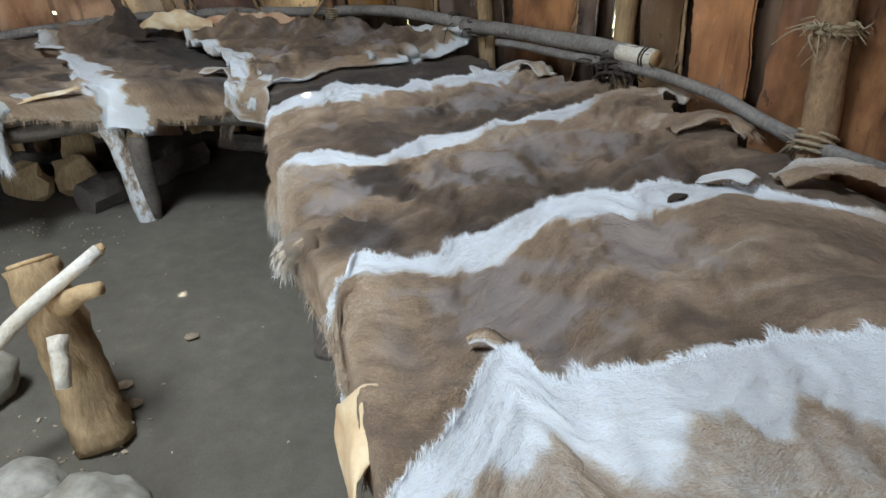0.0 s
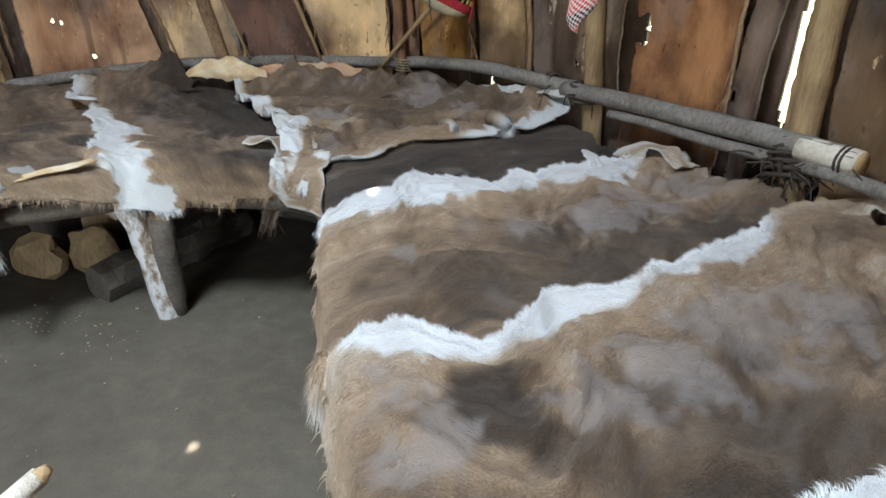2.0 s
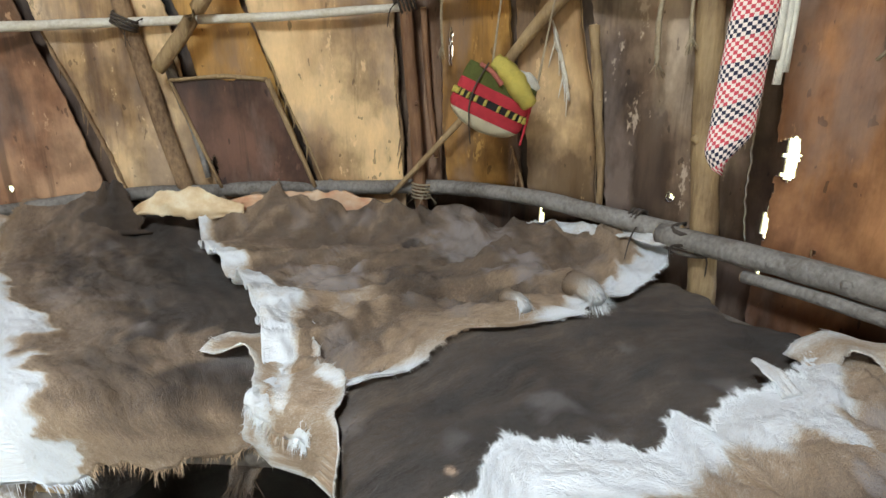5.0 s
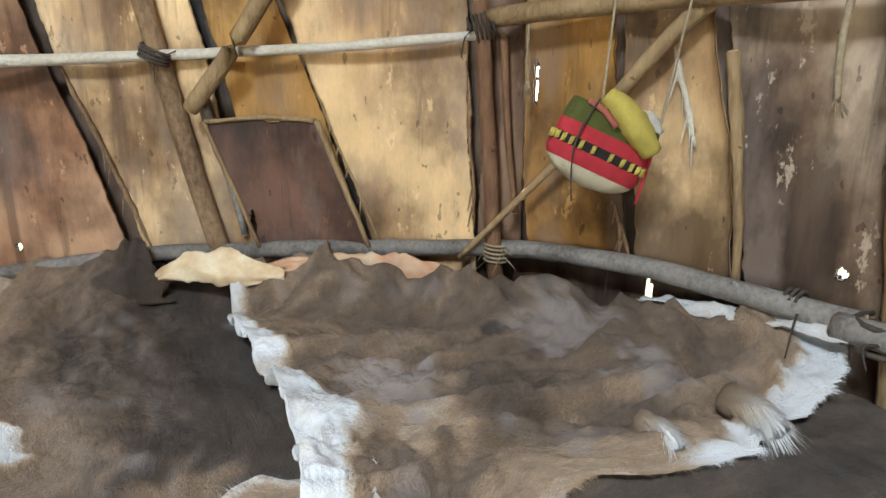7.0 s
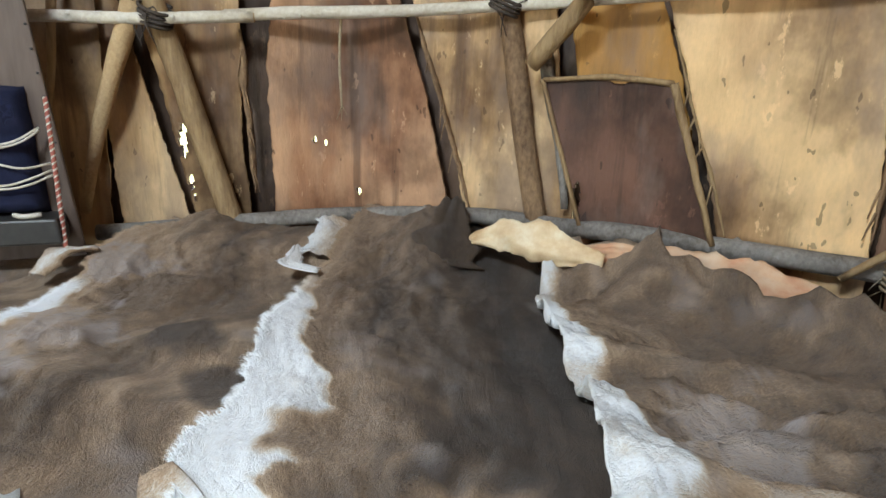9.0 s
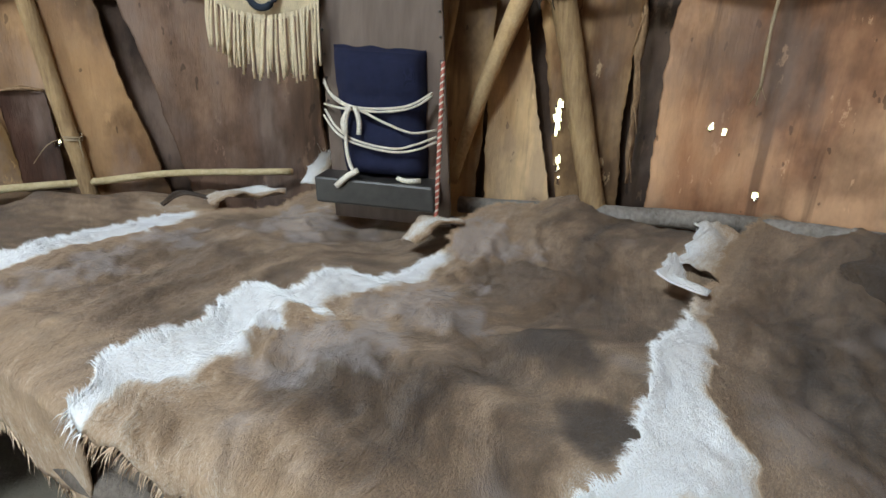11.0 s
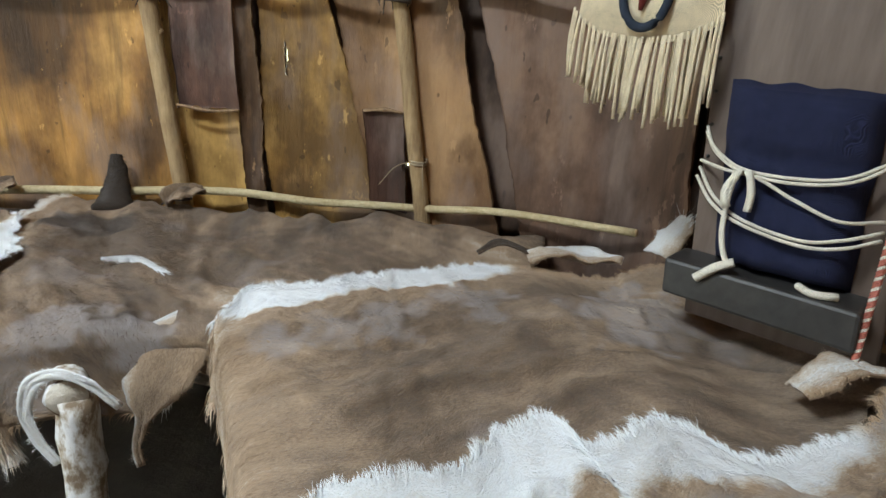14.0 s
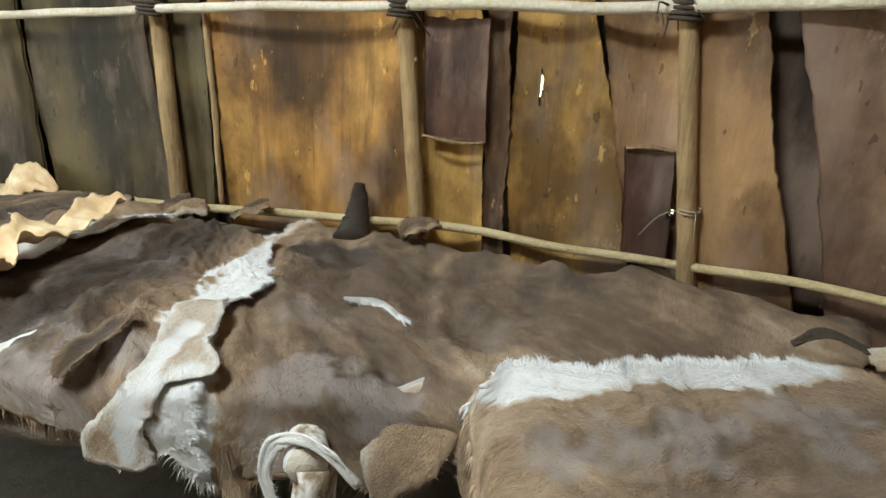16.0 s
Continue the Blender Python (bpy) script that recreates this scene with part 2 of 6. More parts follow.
STONE, nt_, b_ = material("field_stone", 0.8, 0.3)
v_ = coords(nt_, (1, 1, 1))
inf_ = nt_.nodes.new("ShaderNodeObjectInfo")
c_ = ramp(nt_, fbm(nt_, v_, 9, 6, 0.65), [(0.35, (0.16, 0.15, 0.14)), (0.55, (0.36, 0.345, 0.32)), (0.7, (0.46, 0.44, 0.38))])
c_ = mix(nt_, maths(nt_, "MULTIPLY", inf_.outputs["Random"], 0.5), c_, (0.34, 0.29, 0.17))
nt_.links.new(c_, b_.inputs["Base Color"])
bump(nt_, b_, fbm(nt_, v_, 40, 6, 0.7), 0.5, 0.01)

GRASS, nt_, b_ = material("meadow", 0.9, 0.2)
nt_.links.new(ramp(nt_, fbm(nt_, coords(nt_, (1, 1, 1)), 3, 6, 0.7), [(0.35, (0.12, 0.16, 0.05)), (0.65, (0.34, 0.32, 0.16))]), b_.inputs["Base Color"])


def fur_material(name, stops):
    """Fur: the attribute tone runs from the pale belly to the dark back; the coat's lie follows the uv map."""
    m, nt, b = material(name, 0.82, 0.12)
    at = nt.nodes.new("ShaderNodeAttribute")
    at.attribute_name = "tone"
    uv = nt.nodes.new("ShaderNodeUVMap")
    uv.uv_map = "lie"

    def scaled(s):
        mp = nt.nodes.new("ShaderNodeMapping")
        mp.inputs["Scale"].default_value = s
        nt.links.new(uv.outputs["UV"], mp.inputs["Vector"])
        return mp.outputs["Vector"]
    blotch = fbm(nt, scaled((1, 1.4, 1)), 7, 5, 0.6)
    streak = fbm(nt, scaled((1, 2.4, 1)), 34, 6, 0.72)
    hair = fbm(nt, scaled((0.45, 1, 1)), 330, 3, 0.75)
    t = maths(nt, "ADD", at.outputs["Fac"], maths(nt, "MULTIPLY", maths(nt, "SUBTRACT", blotch, 0.5), 0.22))
    t = maths(nt, "ADD", t, maths(nt, "MULTIPLY", maths(nt, "SUBTRACT", streak, 0.5), 0.30))
    t = maths(nt, "ADD", t, maths(nt, "MULTIPLY", maths(nt, "SUBTRACT", hair, 0.5), 0.40))
    col = ramp(nt, t, stops)
    # silvery sheen of the coat, painted as grey into the base colour
    sheen_tint = nt.nodes.new("ShaderNodeAttribute")
    sheen_tint.attribute_name = "silver_sheen"
    col = mix(nt, maths(nt, "MULTIPLY", sheen_tint.outputs["Fac"], ramp(nt, maths(nt, "ADD", maths(nt, "MULTIPLY", streak, 0.6), maths(nt, "MULTIPLY", hair, 0.4)), [(0.3, (0.35,) * 3), (0.6, (1,) * 3)])), col, (0.43, 0.385, 0.375))
    nt.links.new(col, b.inputs["Base Color"])
    b.inputs["Sheen Weight"].default_value = 0.10
    b.inputs["Sheen Roughness"].default_value = 0.5
    relief = maths(nt, "ADD", maths(nt, "MULTIPLY", streak, 0.9), maths(nt, "MULTIPLY", hair, 0.6))
    bump(nt, b, maths(nt, "MULTIPLY", relief, ramp(nt, at.outputs["Fac"], [(0.05, (0.6,) * 3), (0.35, (1,) * 3)])), 0.9, 0.016)
    return m


FUR = fur_material("deer_fur", [(0.0, (0.80, 0.825, 0.845)), (0.13, (0.72, 0.715, 0.70)), (0.24, (0.60, 0.52, 0.43)), (0.36, (0.45, 0.315, 0.205)),
                                (0.55, (0.22, 0.150, 0.099)), (0.78, (0.088, 0.061, 0.043)), (1.0, (0.04, 0.028, 0.021))])
SKIN, nt_, b_ = material("raw_skin", 0.6, 0.35)
v_ = coords(nt_, (1, 1, 1))
c_ = ramp(nt_, fbm(nt_, v_, 9, 6, 0.6), [(0.35, (0.54, 0.35, 0.19)), (0.55, (0.70, 0.54, 0.34)), (0.7, (0.81, 0.72, 0.55))])
nt_.links.new(c_, b_.inputs["Base Color"])
bump(nt_, b_, fbm(nt_, v_, 55, 4, 0.6), 0.35, 0.006)

SKIN_TAN, nt_, b_ = material("tan_skin", 0.65, 0.3)
v_ = coords(nt_, (1, 1, 1))
nt_.links.new(ramp(nt_, fbm(nt_, v_, 7, 6, 0.6), [(0.35, (0.52, 0.24, 0.13)), (0.5, (0.60, 0.38, 0.24)), (0.65, (0.62, 0.47, 0.34))]), b_.inputs["Base Color"])
bump(nt_, b_, fbm(nt_, v_, 45, 4, 0.6), 0.35, 0.006)

# ---- plan ----
WALL = [(1.75, -1.6), (1.65, 0.8), (1.38, 1.8), (1.08, 2.6), (0.78, 3.05), (0.32, 3.78), (0.0, 4.1), (-0.78, 4.6), (-1.4, 4.5), (-2.2, 4.4),
        (-2.62, 4.2), (-2.97, 3.86), (-3.4, 3.35), (-3.85, 2.9), (-4.08, 2.1), (-3.98, 1.1), (-3.75, -0.2), (-3.5, -1.6)]
RUN = [0.0]
for p_, q_ in zip(WALL, WALL[1:]):
    RUN.append(RUN[-1] + math.dist(p_, q_))
EDGE = [(0.35, -0.9), (0.13, 0.0), (-0.03, 0.55), (-0.115, 0.82), (-0.18, 1.0), (-0.40, 1.54), (-0.56, 2.0), (-0.79, 2.86), (-0.95, 2.94), (-1.6, 2.88),
        (-2.33, 2.37), (-2.63, 2.19), (-2.96, 1.99), (-2.91, 1.75), (-2.85, 1.58), (-2.71, 1.40), (-2.62, 1.25), (-2.5, 0.5), (-2.38, -0.7)]
DECK = 0.625
BED = 0.69
WALL_TOP = 2.2


def on_wall(s, z, off=0.0):
    """A point of the wall s metres along it, at height z, off metres into the room."""
    s = min(max(s, 0.0), RUN[-1] - 1e-6)
    i = max(k for k in range(len(RUN) - 1) if RUN[k] <= s)
    a, b = Vector(WALL[i]), Vector(WALL[i + 1])
    f = (s - RUN[i]) / (RUN[i + 1] - RUN[i])
    d0 = (b - a).normalized()
    nrm = Vector((-d0.y, d0.x))
    # corners rounded by blending the normals
    if f > 0.5 and i + 2 < len(WALL):
        d1 = (Vector(WALL[i + 2]) - b).normalized()
        nrm = (nrm * (1.5 - f) + Vector((-d1.y, d1.x)) * (f - 0.5)).normalized()
    elif f < 0.5 and i > 0:
        d1 = (a - Vector(WALL[i - 1])).normalized()
        nrm = (nrm * (0.5 + f) + Vector((-d1.y, d1.x)) * (0.5 - f)).normalized()
    p = a.lerp(b, f) + nrm * off
    return Vector((p.x, p.y, z))


# holes and cracks in the bark: along the wall, height, half width, half height
HOLES = [(5.55, 0.95, 0.036, 0.06), (5.51, 1.17, 0.050, 0.075), (5.545, 1.05, 0.018, 0.07), (5.545, 0.79, 0.034, 0.045), (4.80, 1.14, 0.026, 0.24), (4.95, 0.72, 0.022, 0.085), (4.97, 0.98, 0.014, 0.03), (4.47, 1.25, 0.014, 0.06),
         (5.90, 0.975, 0.018, 0.018), (6.93, 1.50, 0.011, 0.10), (8.035, 0.96, 0.015, 0.08), (9.59, 1.07, 0.014, 0.07), (9.57, 0.92, 0.009, 0.035), (9.56, 0.86, 0.007, 0.02),
         (6.47, 0.78, 0.008, 0.05), (8.93, 0.89, 0.016, 0.015), (9.10, 1.09, 0.012, 0.014), (9.06, 1.08, 0.008, 0.012),
         (12.02, 1.20, 0.007, 0.07), (12.43, 1.01, 0.008, 0.03), (11.535, 0.84, 0.010, 0.012), (13.32, 0.75, 0.010, 0.012), (5.38, 0.90, 0.010, 0.012), (4.42, 0.62, 0.014, 0.05)]


def in_hole(s, z, grow=1.0):
    for hs, hz, a, b in HOLES:
        a, b = (a * 0.82, b * 0.9) if grow == 1 else (a * 0.9 + 0.005, b * 1.1 + 0.006)
        if abs(s - hs) < a * 2 and abs(z - hz) < b * 1.5:
            w = 1 + 0.55 * nz(s * 30, z * 26, hs)
            if ((s - hs) / a) ** 2 + ((z - hz) / b) ** 2 < w:
                return True
    return False


# ---- ground, floor, roof ----
def build_ground():
    bm = bmesh.new()
    bmesh.ops.create_grid(bm, x_segments=8, y_segments=8, size=300)
    bmesh.ops.translate(bm, verts=bm.verts, vec=(0, 0, -0.06))
    tagged(part("ground", bm, GRASS), "sunlit meadow round the bark house", "ground", kind="structure")
    bm = bmesh.new()
    bmesh.ops.create_grid(bm, x_segments=110, y_segments=110, size=3.6)
    for v in bm.verts:
        v.co += Vector((-1.2, 1.5, 0))
        v.co.z = 0.022 * nz(v.co.x, v.co.y, 3, 1.1) + 0.007 * nz(v.co.x, v.co.y, 8, 6)
    tagged(part("floor", bm, EARTH), "grey-brown trodden earth floor with scattered chips", "floor", kind="structure")


build_ground()


PINHOLES = (((-1.12, 2.14, 0.0), 0.022), ((-0.59, 2.53, 0.72), 0.020), ((-0.575, 2.60, 0.71), 0.016), ((-0.58, 2.69, 0.70), 0.012))


def split_quad(verts, f, n):
    """Splits a quad into n by n, adding points to verts."""
    a, b, c, d = (Vector(verts[i]) for i in f)
    grid = {}
    for i in range(n + 1):
        for j in range(n + 1):
            grid[i, j] = len(verts)
            verts.append(tuple(a.lerp(b, i / n).lerp(d.lerp(c, i / n), j / n)))
    return [(grid[i, j], grid[i + 1, j], grid[i + 1, j + 1], grid[i, j + 1]) for i in range(n) for j in range(n)]


def build_roof():
    ring = [Vector((x, y)) for x, y in WALL]
    c = Vector((-1.35, 0.9))
    levels = ((WALL_TOP - 0.05, 1.06), (2.75, 0.92), (3.2, 0.70), (3.55, 0.42))
    verts, faces = [], []
    loop = ring + [Vector((-2.6, -1.75)), Vector((-0.2, -1.75))]
    for z, k in levels:
        for p in loop:
            verts.append((c.x + (p.x - c.x) * k, c.y + (p.y - c.y) * k, z))
    # last ring: the smoke hole
    for i, p in enumerate(loop):
        verts.append((c.x + max(-0.5, min(0.5, (p.x - c.x) * 0.4)), c.y + max(-0.95, min(0.95, (p.y - c.y) * 0.4)), 3.66))
    n = len(loop)
    for k in range(len(levels)):
        for i in range(n):
            j = (i + 1) % n
            faces.append((k * n + i, k * n + j, (k + 1) * n + j, (k + 1) * n + i))
    # pinholes that let thin sunbeams through
    fine = []
    for f in faces:
        fine += split_quad(verts, f, 10)
    faces = fine
    for spot, r in PINHOLES:
        start, way = Vector(spot), SUN_DIR.normalized()
        for k, f in enumerate(faces):
            if len(f) != 4:
                continue
            pts = [Vector(verts[i]) for i in f]
            nrm = (pts[2] - pts[0]).cross(pts[3] - pts[1])
            if abs(nrm.dot(way)) < 1e-9:
                continue
            d = nrm.dot(sum(pts, Vector()) / 4 - start) / nrm.dot(way)
            hit = start + way * d
            sides = [(pts[(i + 1) % 4] - pts[i]).cross(hit - pts[i]).dot(nrm) for i in range(4)]
            if d > 0 and (min(sides) > 0 or max(sides) < 0):
                base = len(verts)
                e1 = (pts[1] - pts[0]).normalized()
                e2 = nrm.normalized().cross(e1)
                for i in range(8):
                    a = math.pi / 4 * i - math.pi * 0.75
                    q = hit + (e1 * math.cos(a) + e2 * math.sin(a)) * r
                    verts.append(tuple(q))
                del faces[k]
                for i in range(4):
                    c, c2 = f[i], f[(i + 1) % 4]
                    o0, o1, o2 = base + 2 * i, base + (2 * i + 1) % 8, base + (2 * i + 2) % 8
                    faces += [(c, o1, o0), (c, c2, o1), (c2, o2, o1)]
                break
    ob = mesh_part("ceiling", verts, faces, BARK_UMBER, smooth=False)
    sol = ob.modifiers.new("thickness", "SOLIDIFY")
    sol.thickness, sol.offset = 0.03, 1
    tagged(ob, "arched elm bark roof with an open smoke hole", "ceiling", kind="structure")


build_roof()


def build_south_wall():
    # wall behind the walk, with an open doorway
    wall = thing("wall_south", "dark bark wall with an open doorway", "wall", kind="structure")
    for name, x0, x1, z0, z1 in (("panel", 1.75, -0.75, 0, 2.3), ("panel", -2.05, -3.6, 0, 2.3), ("panel", -0.75, -2.05, 2.1, 2.3)):
        bm = bmesh.new()
        bmesh.ops.create_cube(bm, size=1)
        for v in bm.verts:
            v.co = Vector(((x0 + x1) / 2 + v.co.x * abs(x0 - x1), -1.66 + v.co.y * 0.05, (z0 + z1) / 2 + v.co.z * (z1 - z0)))
        part(name, bm, BARK_UMBER, wall, smooth=False)


build_south_wall()

# ---- bark wall ----
bark_wall = thing("wall_bark", "elm bark slab wall of a longhouse, cracked and warped", "wall", kind="structure")


def sheet(s0, s1, lean, z0, z1, off, mat, parent, name, res=0.03, cup=0.015, ragged=0.014, thick=0.010, seed=0.0):
    """One slab of bark on the wall from s0 to s1 (at the foot), leaning by lean metres at two metres' height."""
    lean0, lean1 = lean if hasattr(lean, "__len__") else (lean, lean)
    if any(s0 - 0.1 < h[0] < s1 + abs(lean1) + 0.1 and z0 < h[1] < z1 for h in HOLES):
        res = 0.0125 if name == "outer_bark" else 0.0075
    nu, nv = max(3, int((s1 - s0) / res)), max(3, int((z1 - z0) / res))
    verts, keep = [], {}
    for side in (0, 1):
        for j in range(nv + 1):
            z = z0 + (z1 - z0) * j / nv
            for i in range(nu + 1):
                u = i / nu
                e0 = ragged * (1.4 * nz(z * 2.2, seed, 1.7) + 0.32 * nz(z * 12, seed, 4.2) + 0.28 * nz(z * 43, seed, 7.2))
                e1 = ragged * (1.4 * nz(z * 2.2, seed, 9.7) + 0.32 * nz(z * 12, seed, 5.2) + 0.28 * nz(z * 43, seed, 3.2))
                s = s0 + e0 + (s1 + e1 - s0 - e0) * u + (lean0 + (lean1 - lean0) * u) * (z - 0.8) / 1.2
                zz = z + (0.02 * nz(u * 6, seed, 2) if j in (0, nv) else 0)
                o = off + cup * (1 + 0.9 * nz(z * 1.3, seed, 8.0)) * ((2 * u - 1) ** 2 - 0.4) + 0.026 * nz(s, z, seed, 2.2) + 0.004 * nz(s, z, seed, 11)
                o += 0.006 * max(0, 1 - min(u, 1 - u) * nu / 1.5) * nz(z * 9, seed, 6)
                verts.append(on_wall(s, zz, o - side * thick))
                keep[side, i, j] = (len(verts) - 1, s, zz)
    faces = []
    solid = {}
    for j in range(nv):
        for i in range(nu):
            q = [keep[0, i, j], keep[0, i + 1, j], keep[0, i + 1, j + 1], keep[0, i, j + 1]]
            solid[i, j] = not in_hole(sum(p[1] for p in q) / 4, sum(p[2] for p in q) / 4, 2.2 if name == "outer_bark" else 1.0)
    n1 = (nu + 1) * (nv + 1)
    for (i, j), ok in solid.items():
        if not ok:
            continue
        a, b, c, d = (keep[0, i, j][0], keep[0, i + 1, j][0], keep[0, i + 1, j + 1][0], keep[0, i, j + 1][0])
        faces.append((a, d, c, b))
        faces.append((a + n1, b + n1, c + n1, d + n1))
        for di, dj, p, q in ((-1, 0, a, d), (1, 0, c, b), (0, -1, b, a), (0, 1, d, c)):
            if not solid.get((i + di, j + dj), False):
                faces.append((p, q, q + n1, p + n1))
    return mesh_part(name, verts, faces, mat, parent)


def build_wall():
    # outer layer of rough bark, broken only by the cracks
    cuts = [0.0, 1.3, 2.5, 3.3, 4.1, 4.9, 5.75, 6.6, 7.4, 8.3, 9.0, 9.9, 10.8, 11.7, 12.6, 13.6, 14.6, RUN[-1]]
    for k, (a, b) in enumerate(zip(cuts, cuts[1:])):
        sheet(a - 0.03, b + 0.03, 0, -0.04, WALL_TOP, -0.05 - 0.012 * (k % 2), BARK_OUTER, bark_wall, "outer_bark", 0.04, 0.0, 0.0, seed=k * 3.1)
    tan, och, umb, rus = BARK_TAN, BARK_OCHRE, BARK_UMBER, BARK_RUST
    slabs = [(0.0, 0.9, 0, rus), (0.95, 1.8, 0, umb), (1.82, 2.5, 0, rus), (2.5, 3.2, 0.02, rus), (3.22, 3.92, 0.04, rus), (3.99, 4.30, (0.10, 0.12), rus),
             (4.36, 4.58, (0.10, 0.08), tan), (4.62, 4.76, (0.06, 0.0), tan), (4.84, 4.96, 0.0, BARK_OUTER), (5.0, 5.53, 0.02, rus), (5.59, 6.12, (0.04, 0.20), BARK_GREY), (6.15, 6.48, (0.20, 0.16), tan), (6.52, 6.93, (0.16, 0.09), och),
             (6.96, 7.14, 0.02, umb), (7.17, 7.55, (0.05, 0.40), tan), (7.58, 7.98, (0.40, 0.24), och), (8.03, 8.46, (0.26, 0.36), BARK_PALE), (8.52, 9.27, (0.36, -0.04), BARK_PINK),
             (9.36, 9.56, (0.02, 0.24), BARK_PALE), (9.59, 9.84, (0.26, 0.05), BARK_PALE), (9.86, 10.12, -0.05, tan), (10.12, 10.48, 0.0, umb), (10.46, 11.10, (0.12, 0.36), umb),
             (11.17, 11.43, (0.36, 0.24), BARK_BROWN), (11.46, 11.67, (0.20, 0.32), BARK_BROWN), (11.69, 12.08, (0.32, 0.08), BARK_GOLD), (12.09, 12.18, (0.07, 0.08), BARK_BROWN), (12.19, 12.43, (0.08, 0.14), BARK_GOLD), (12.47, 13.29, (0.12, 0.06), och),
             (13.34, 13.56, (0.03, 0.08), BARK_OLIVE), (13.60, 14.24, (0.08, 0.05), BARK_OLIVE), (14.27, 14.70, 0.05, BARK_OLIVE), (14.74, 15.40, 0.0, BARK_OLIVE), (15.42, 16.10, 0.0, umb)]
    for k, (a, b, lean, mat) in enumerate(slabs):
        sheet(a, b, lean, 0.86 if 5.58 < a < 7.0 else -0.03, WALL_TOP - 0.02, 0.012 * (k % 3), mat, bark_wall, "bark_slab", cup=0.024, ragged=0.020, thick=0.014, seed=k * 1.37 + 5)


build_wall()

# ---- platform ----
EDGE_LINE = smooth_line([(x, y, 0) for x, y in EDGE], 0.03)


def edge_side(x, y):
    """Distance in front of the platform's edge (behind it: minus), the nearest point of the edge and the way into the room."""
    best = None
    for a, b in zip(EDGE, EDGE[1:]):
        ax, ay, bx, by = *a, *b
        dx, dy = bx - ax, by - ay
        ll = dx * dx + dy * dy
        t = max(0.0, min(1.0, ((x - ax) * dx + (y - ay) * dy) / ll))
        px, py = ax + t * dx, ay + t * dy
        d2 = (x - px) ** 2 + (y - py) ** 2
        if best is None or d2 < best[0] - 1e-9:
            ln = math.sqrt(ll)
            best = (d2, px, py, -dy / ln, dx / ln, dx * (y - ay) - dy * (x - ax))
    d2, px, py, nx, ny, side = best
    return math.copysign(math.sqrt(d2), side), px, py, nx, ny


def build_platform():
    """Bark-decked bench of poles along the wall."""
    bench = thing("sleeping_platform", "low sleeping platform of poles and bark along the wall", "platform")
    n = 90
    inner = [Vector(EDGE_LINE[int(k * (len(EDGE_LINE) - 1) / n)]) for k in range(n + 1)]
    outer = []
    for k in range(n + 1):
        outer.append(on_wall(0.75 + (RUN[-1] - 1.6) * k / n, 0, 0.04))
    for k in range(0, n, 2):
        a0, a1, b0, b1 = inner[k], inner[min(k + 2, n)], outer[k], outer[min(k + 2, n)]
        bm = bmesh.new()
        quad = []
        sunk = 0.075 if a0.x < -2.2 and a0.y < 2.25 else 0.0
        for z in (DECK - 0.045 - sunk, DECK - 0.005 - sunk):
            for p in (a0.lerp(a1, 0.04), a0.lerp(a1, 0.96), b0.lerp(b1, 0.96), b0.lerp(b1, 0.04)):
                quad.append(bm.verts.new((p.x, p.y, z)))
        for f in ((3, 2, 1, 0), (4, 5, 6, 7), (0, 1, 5, 4), (1, 2, 6, 5), (2, 3, 7, 6), (3, 0, 4, 7)):
            bm.faces.new([quad[i] for i in f])
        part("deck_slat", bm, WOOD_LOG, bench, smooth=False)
    for a, b in ((0, 30), (29, 47), (46, 62), (61, 90)):
        pts = [inner[k] + Vector((0, 0, DECK - 0.085)) for k in range(a, b + 1, 2)]
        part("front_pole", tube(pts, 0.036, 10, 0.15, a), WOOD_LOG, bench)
    return bench


platform = build_platform()


# ---- deer hides ----
def drape(x, y, lift, hang_r=0.026):
    """Height and place of a point of a hide that lies on the platform and falls over its edge."""
    top = BED - 0.004 + 0.024 * nz(x, y, 2.0, 1.9) + 0.020 * nz(x, y, 7.0, 4.4) + lift - 0.05 * max(0.0, min(1.0, (2.05 - y) / 0.25)) * (x < -2.2) - 0.03 * max(0.0, min(1.0, (-3.05 - x) / 0.6)) * (y < 2.9)
    s, px, py, nx, ny = edge_side(x, y)
    if s <= 0:
        return Vector((x, y, top - 0.012 * math.exp(s / 0.05)))
    quarter = hang_r * math.pi / 2
    wave = 0.016 * nz(px, py, 11.0, 7.0) + lift * 0.35
    if s < quarter:
        a = s / hang_r
        out, z = hang_r * math.sin(a), top - 0.012 - hang_r * (1 - math.cos(a))
    else:
        out, z = hang_r, top - 0.012 - hang_r - (s - quarter)
    out += wave * min(1.0, s / 0.1) + 0.012
    return Vector((px + nx * out, py + ny * out, max(z, 0.03)))


def resample(points, n):
    line = smooth_line([(x, y, 0) for x, y in points], 0.02)
    run = [0.0]
    for a, b in zip(line, line[1:]):
        run.append(run[-1] + (b - a).length)
    out, k = [], 0
    for i in range(n + 1):
        d = run[-1] * i / n
        while k < len(run) - 2 and run[k + 1] < d:
            k += 1
        f = (d - run[k]) / max(1e-6, run[k + 1] - run[k])
        out.append(line[k].lerp(line[k + 1], min(1, max(0, f))))
    return out, run[-1]


def profile(values, points, length):
    """A width along an edge: one value, or one for each of the edge's points; as a function of u from the front to the wall."""
    if not hasattr(values, "__len__"):
        return lambda u: values * (1 - 0.7 * max(0.0, (u - 0.62) / 0.38))
    run = [0.0]
    for p, q in zip(points, points[1:]):
        run.append(run[-1] + math.dist(p, q))
    start = max(0.0, 1 - run[-1] / length)
    stops = [start + (1 - start) * r / run[-1] for r in run]
    return lambda u: float(np.interp(u, stops, values))


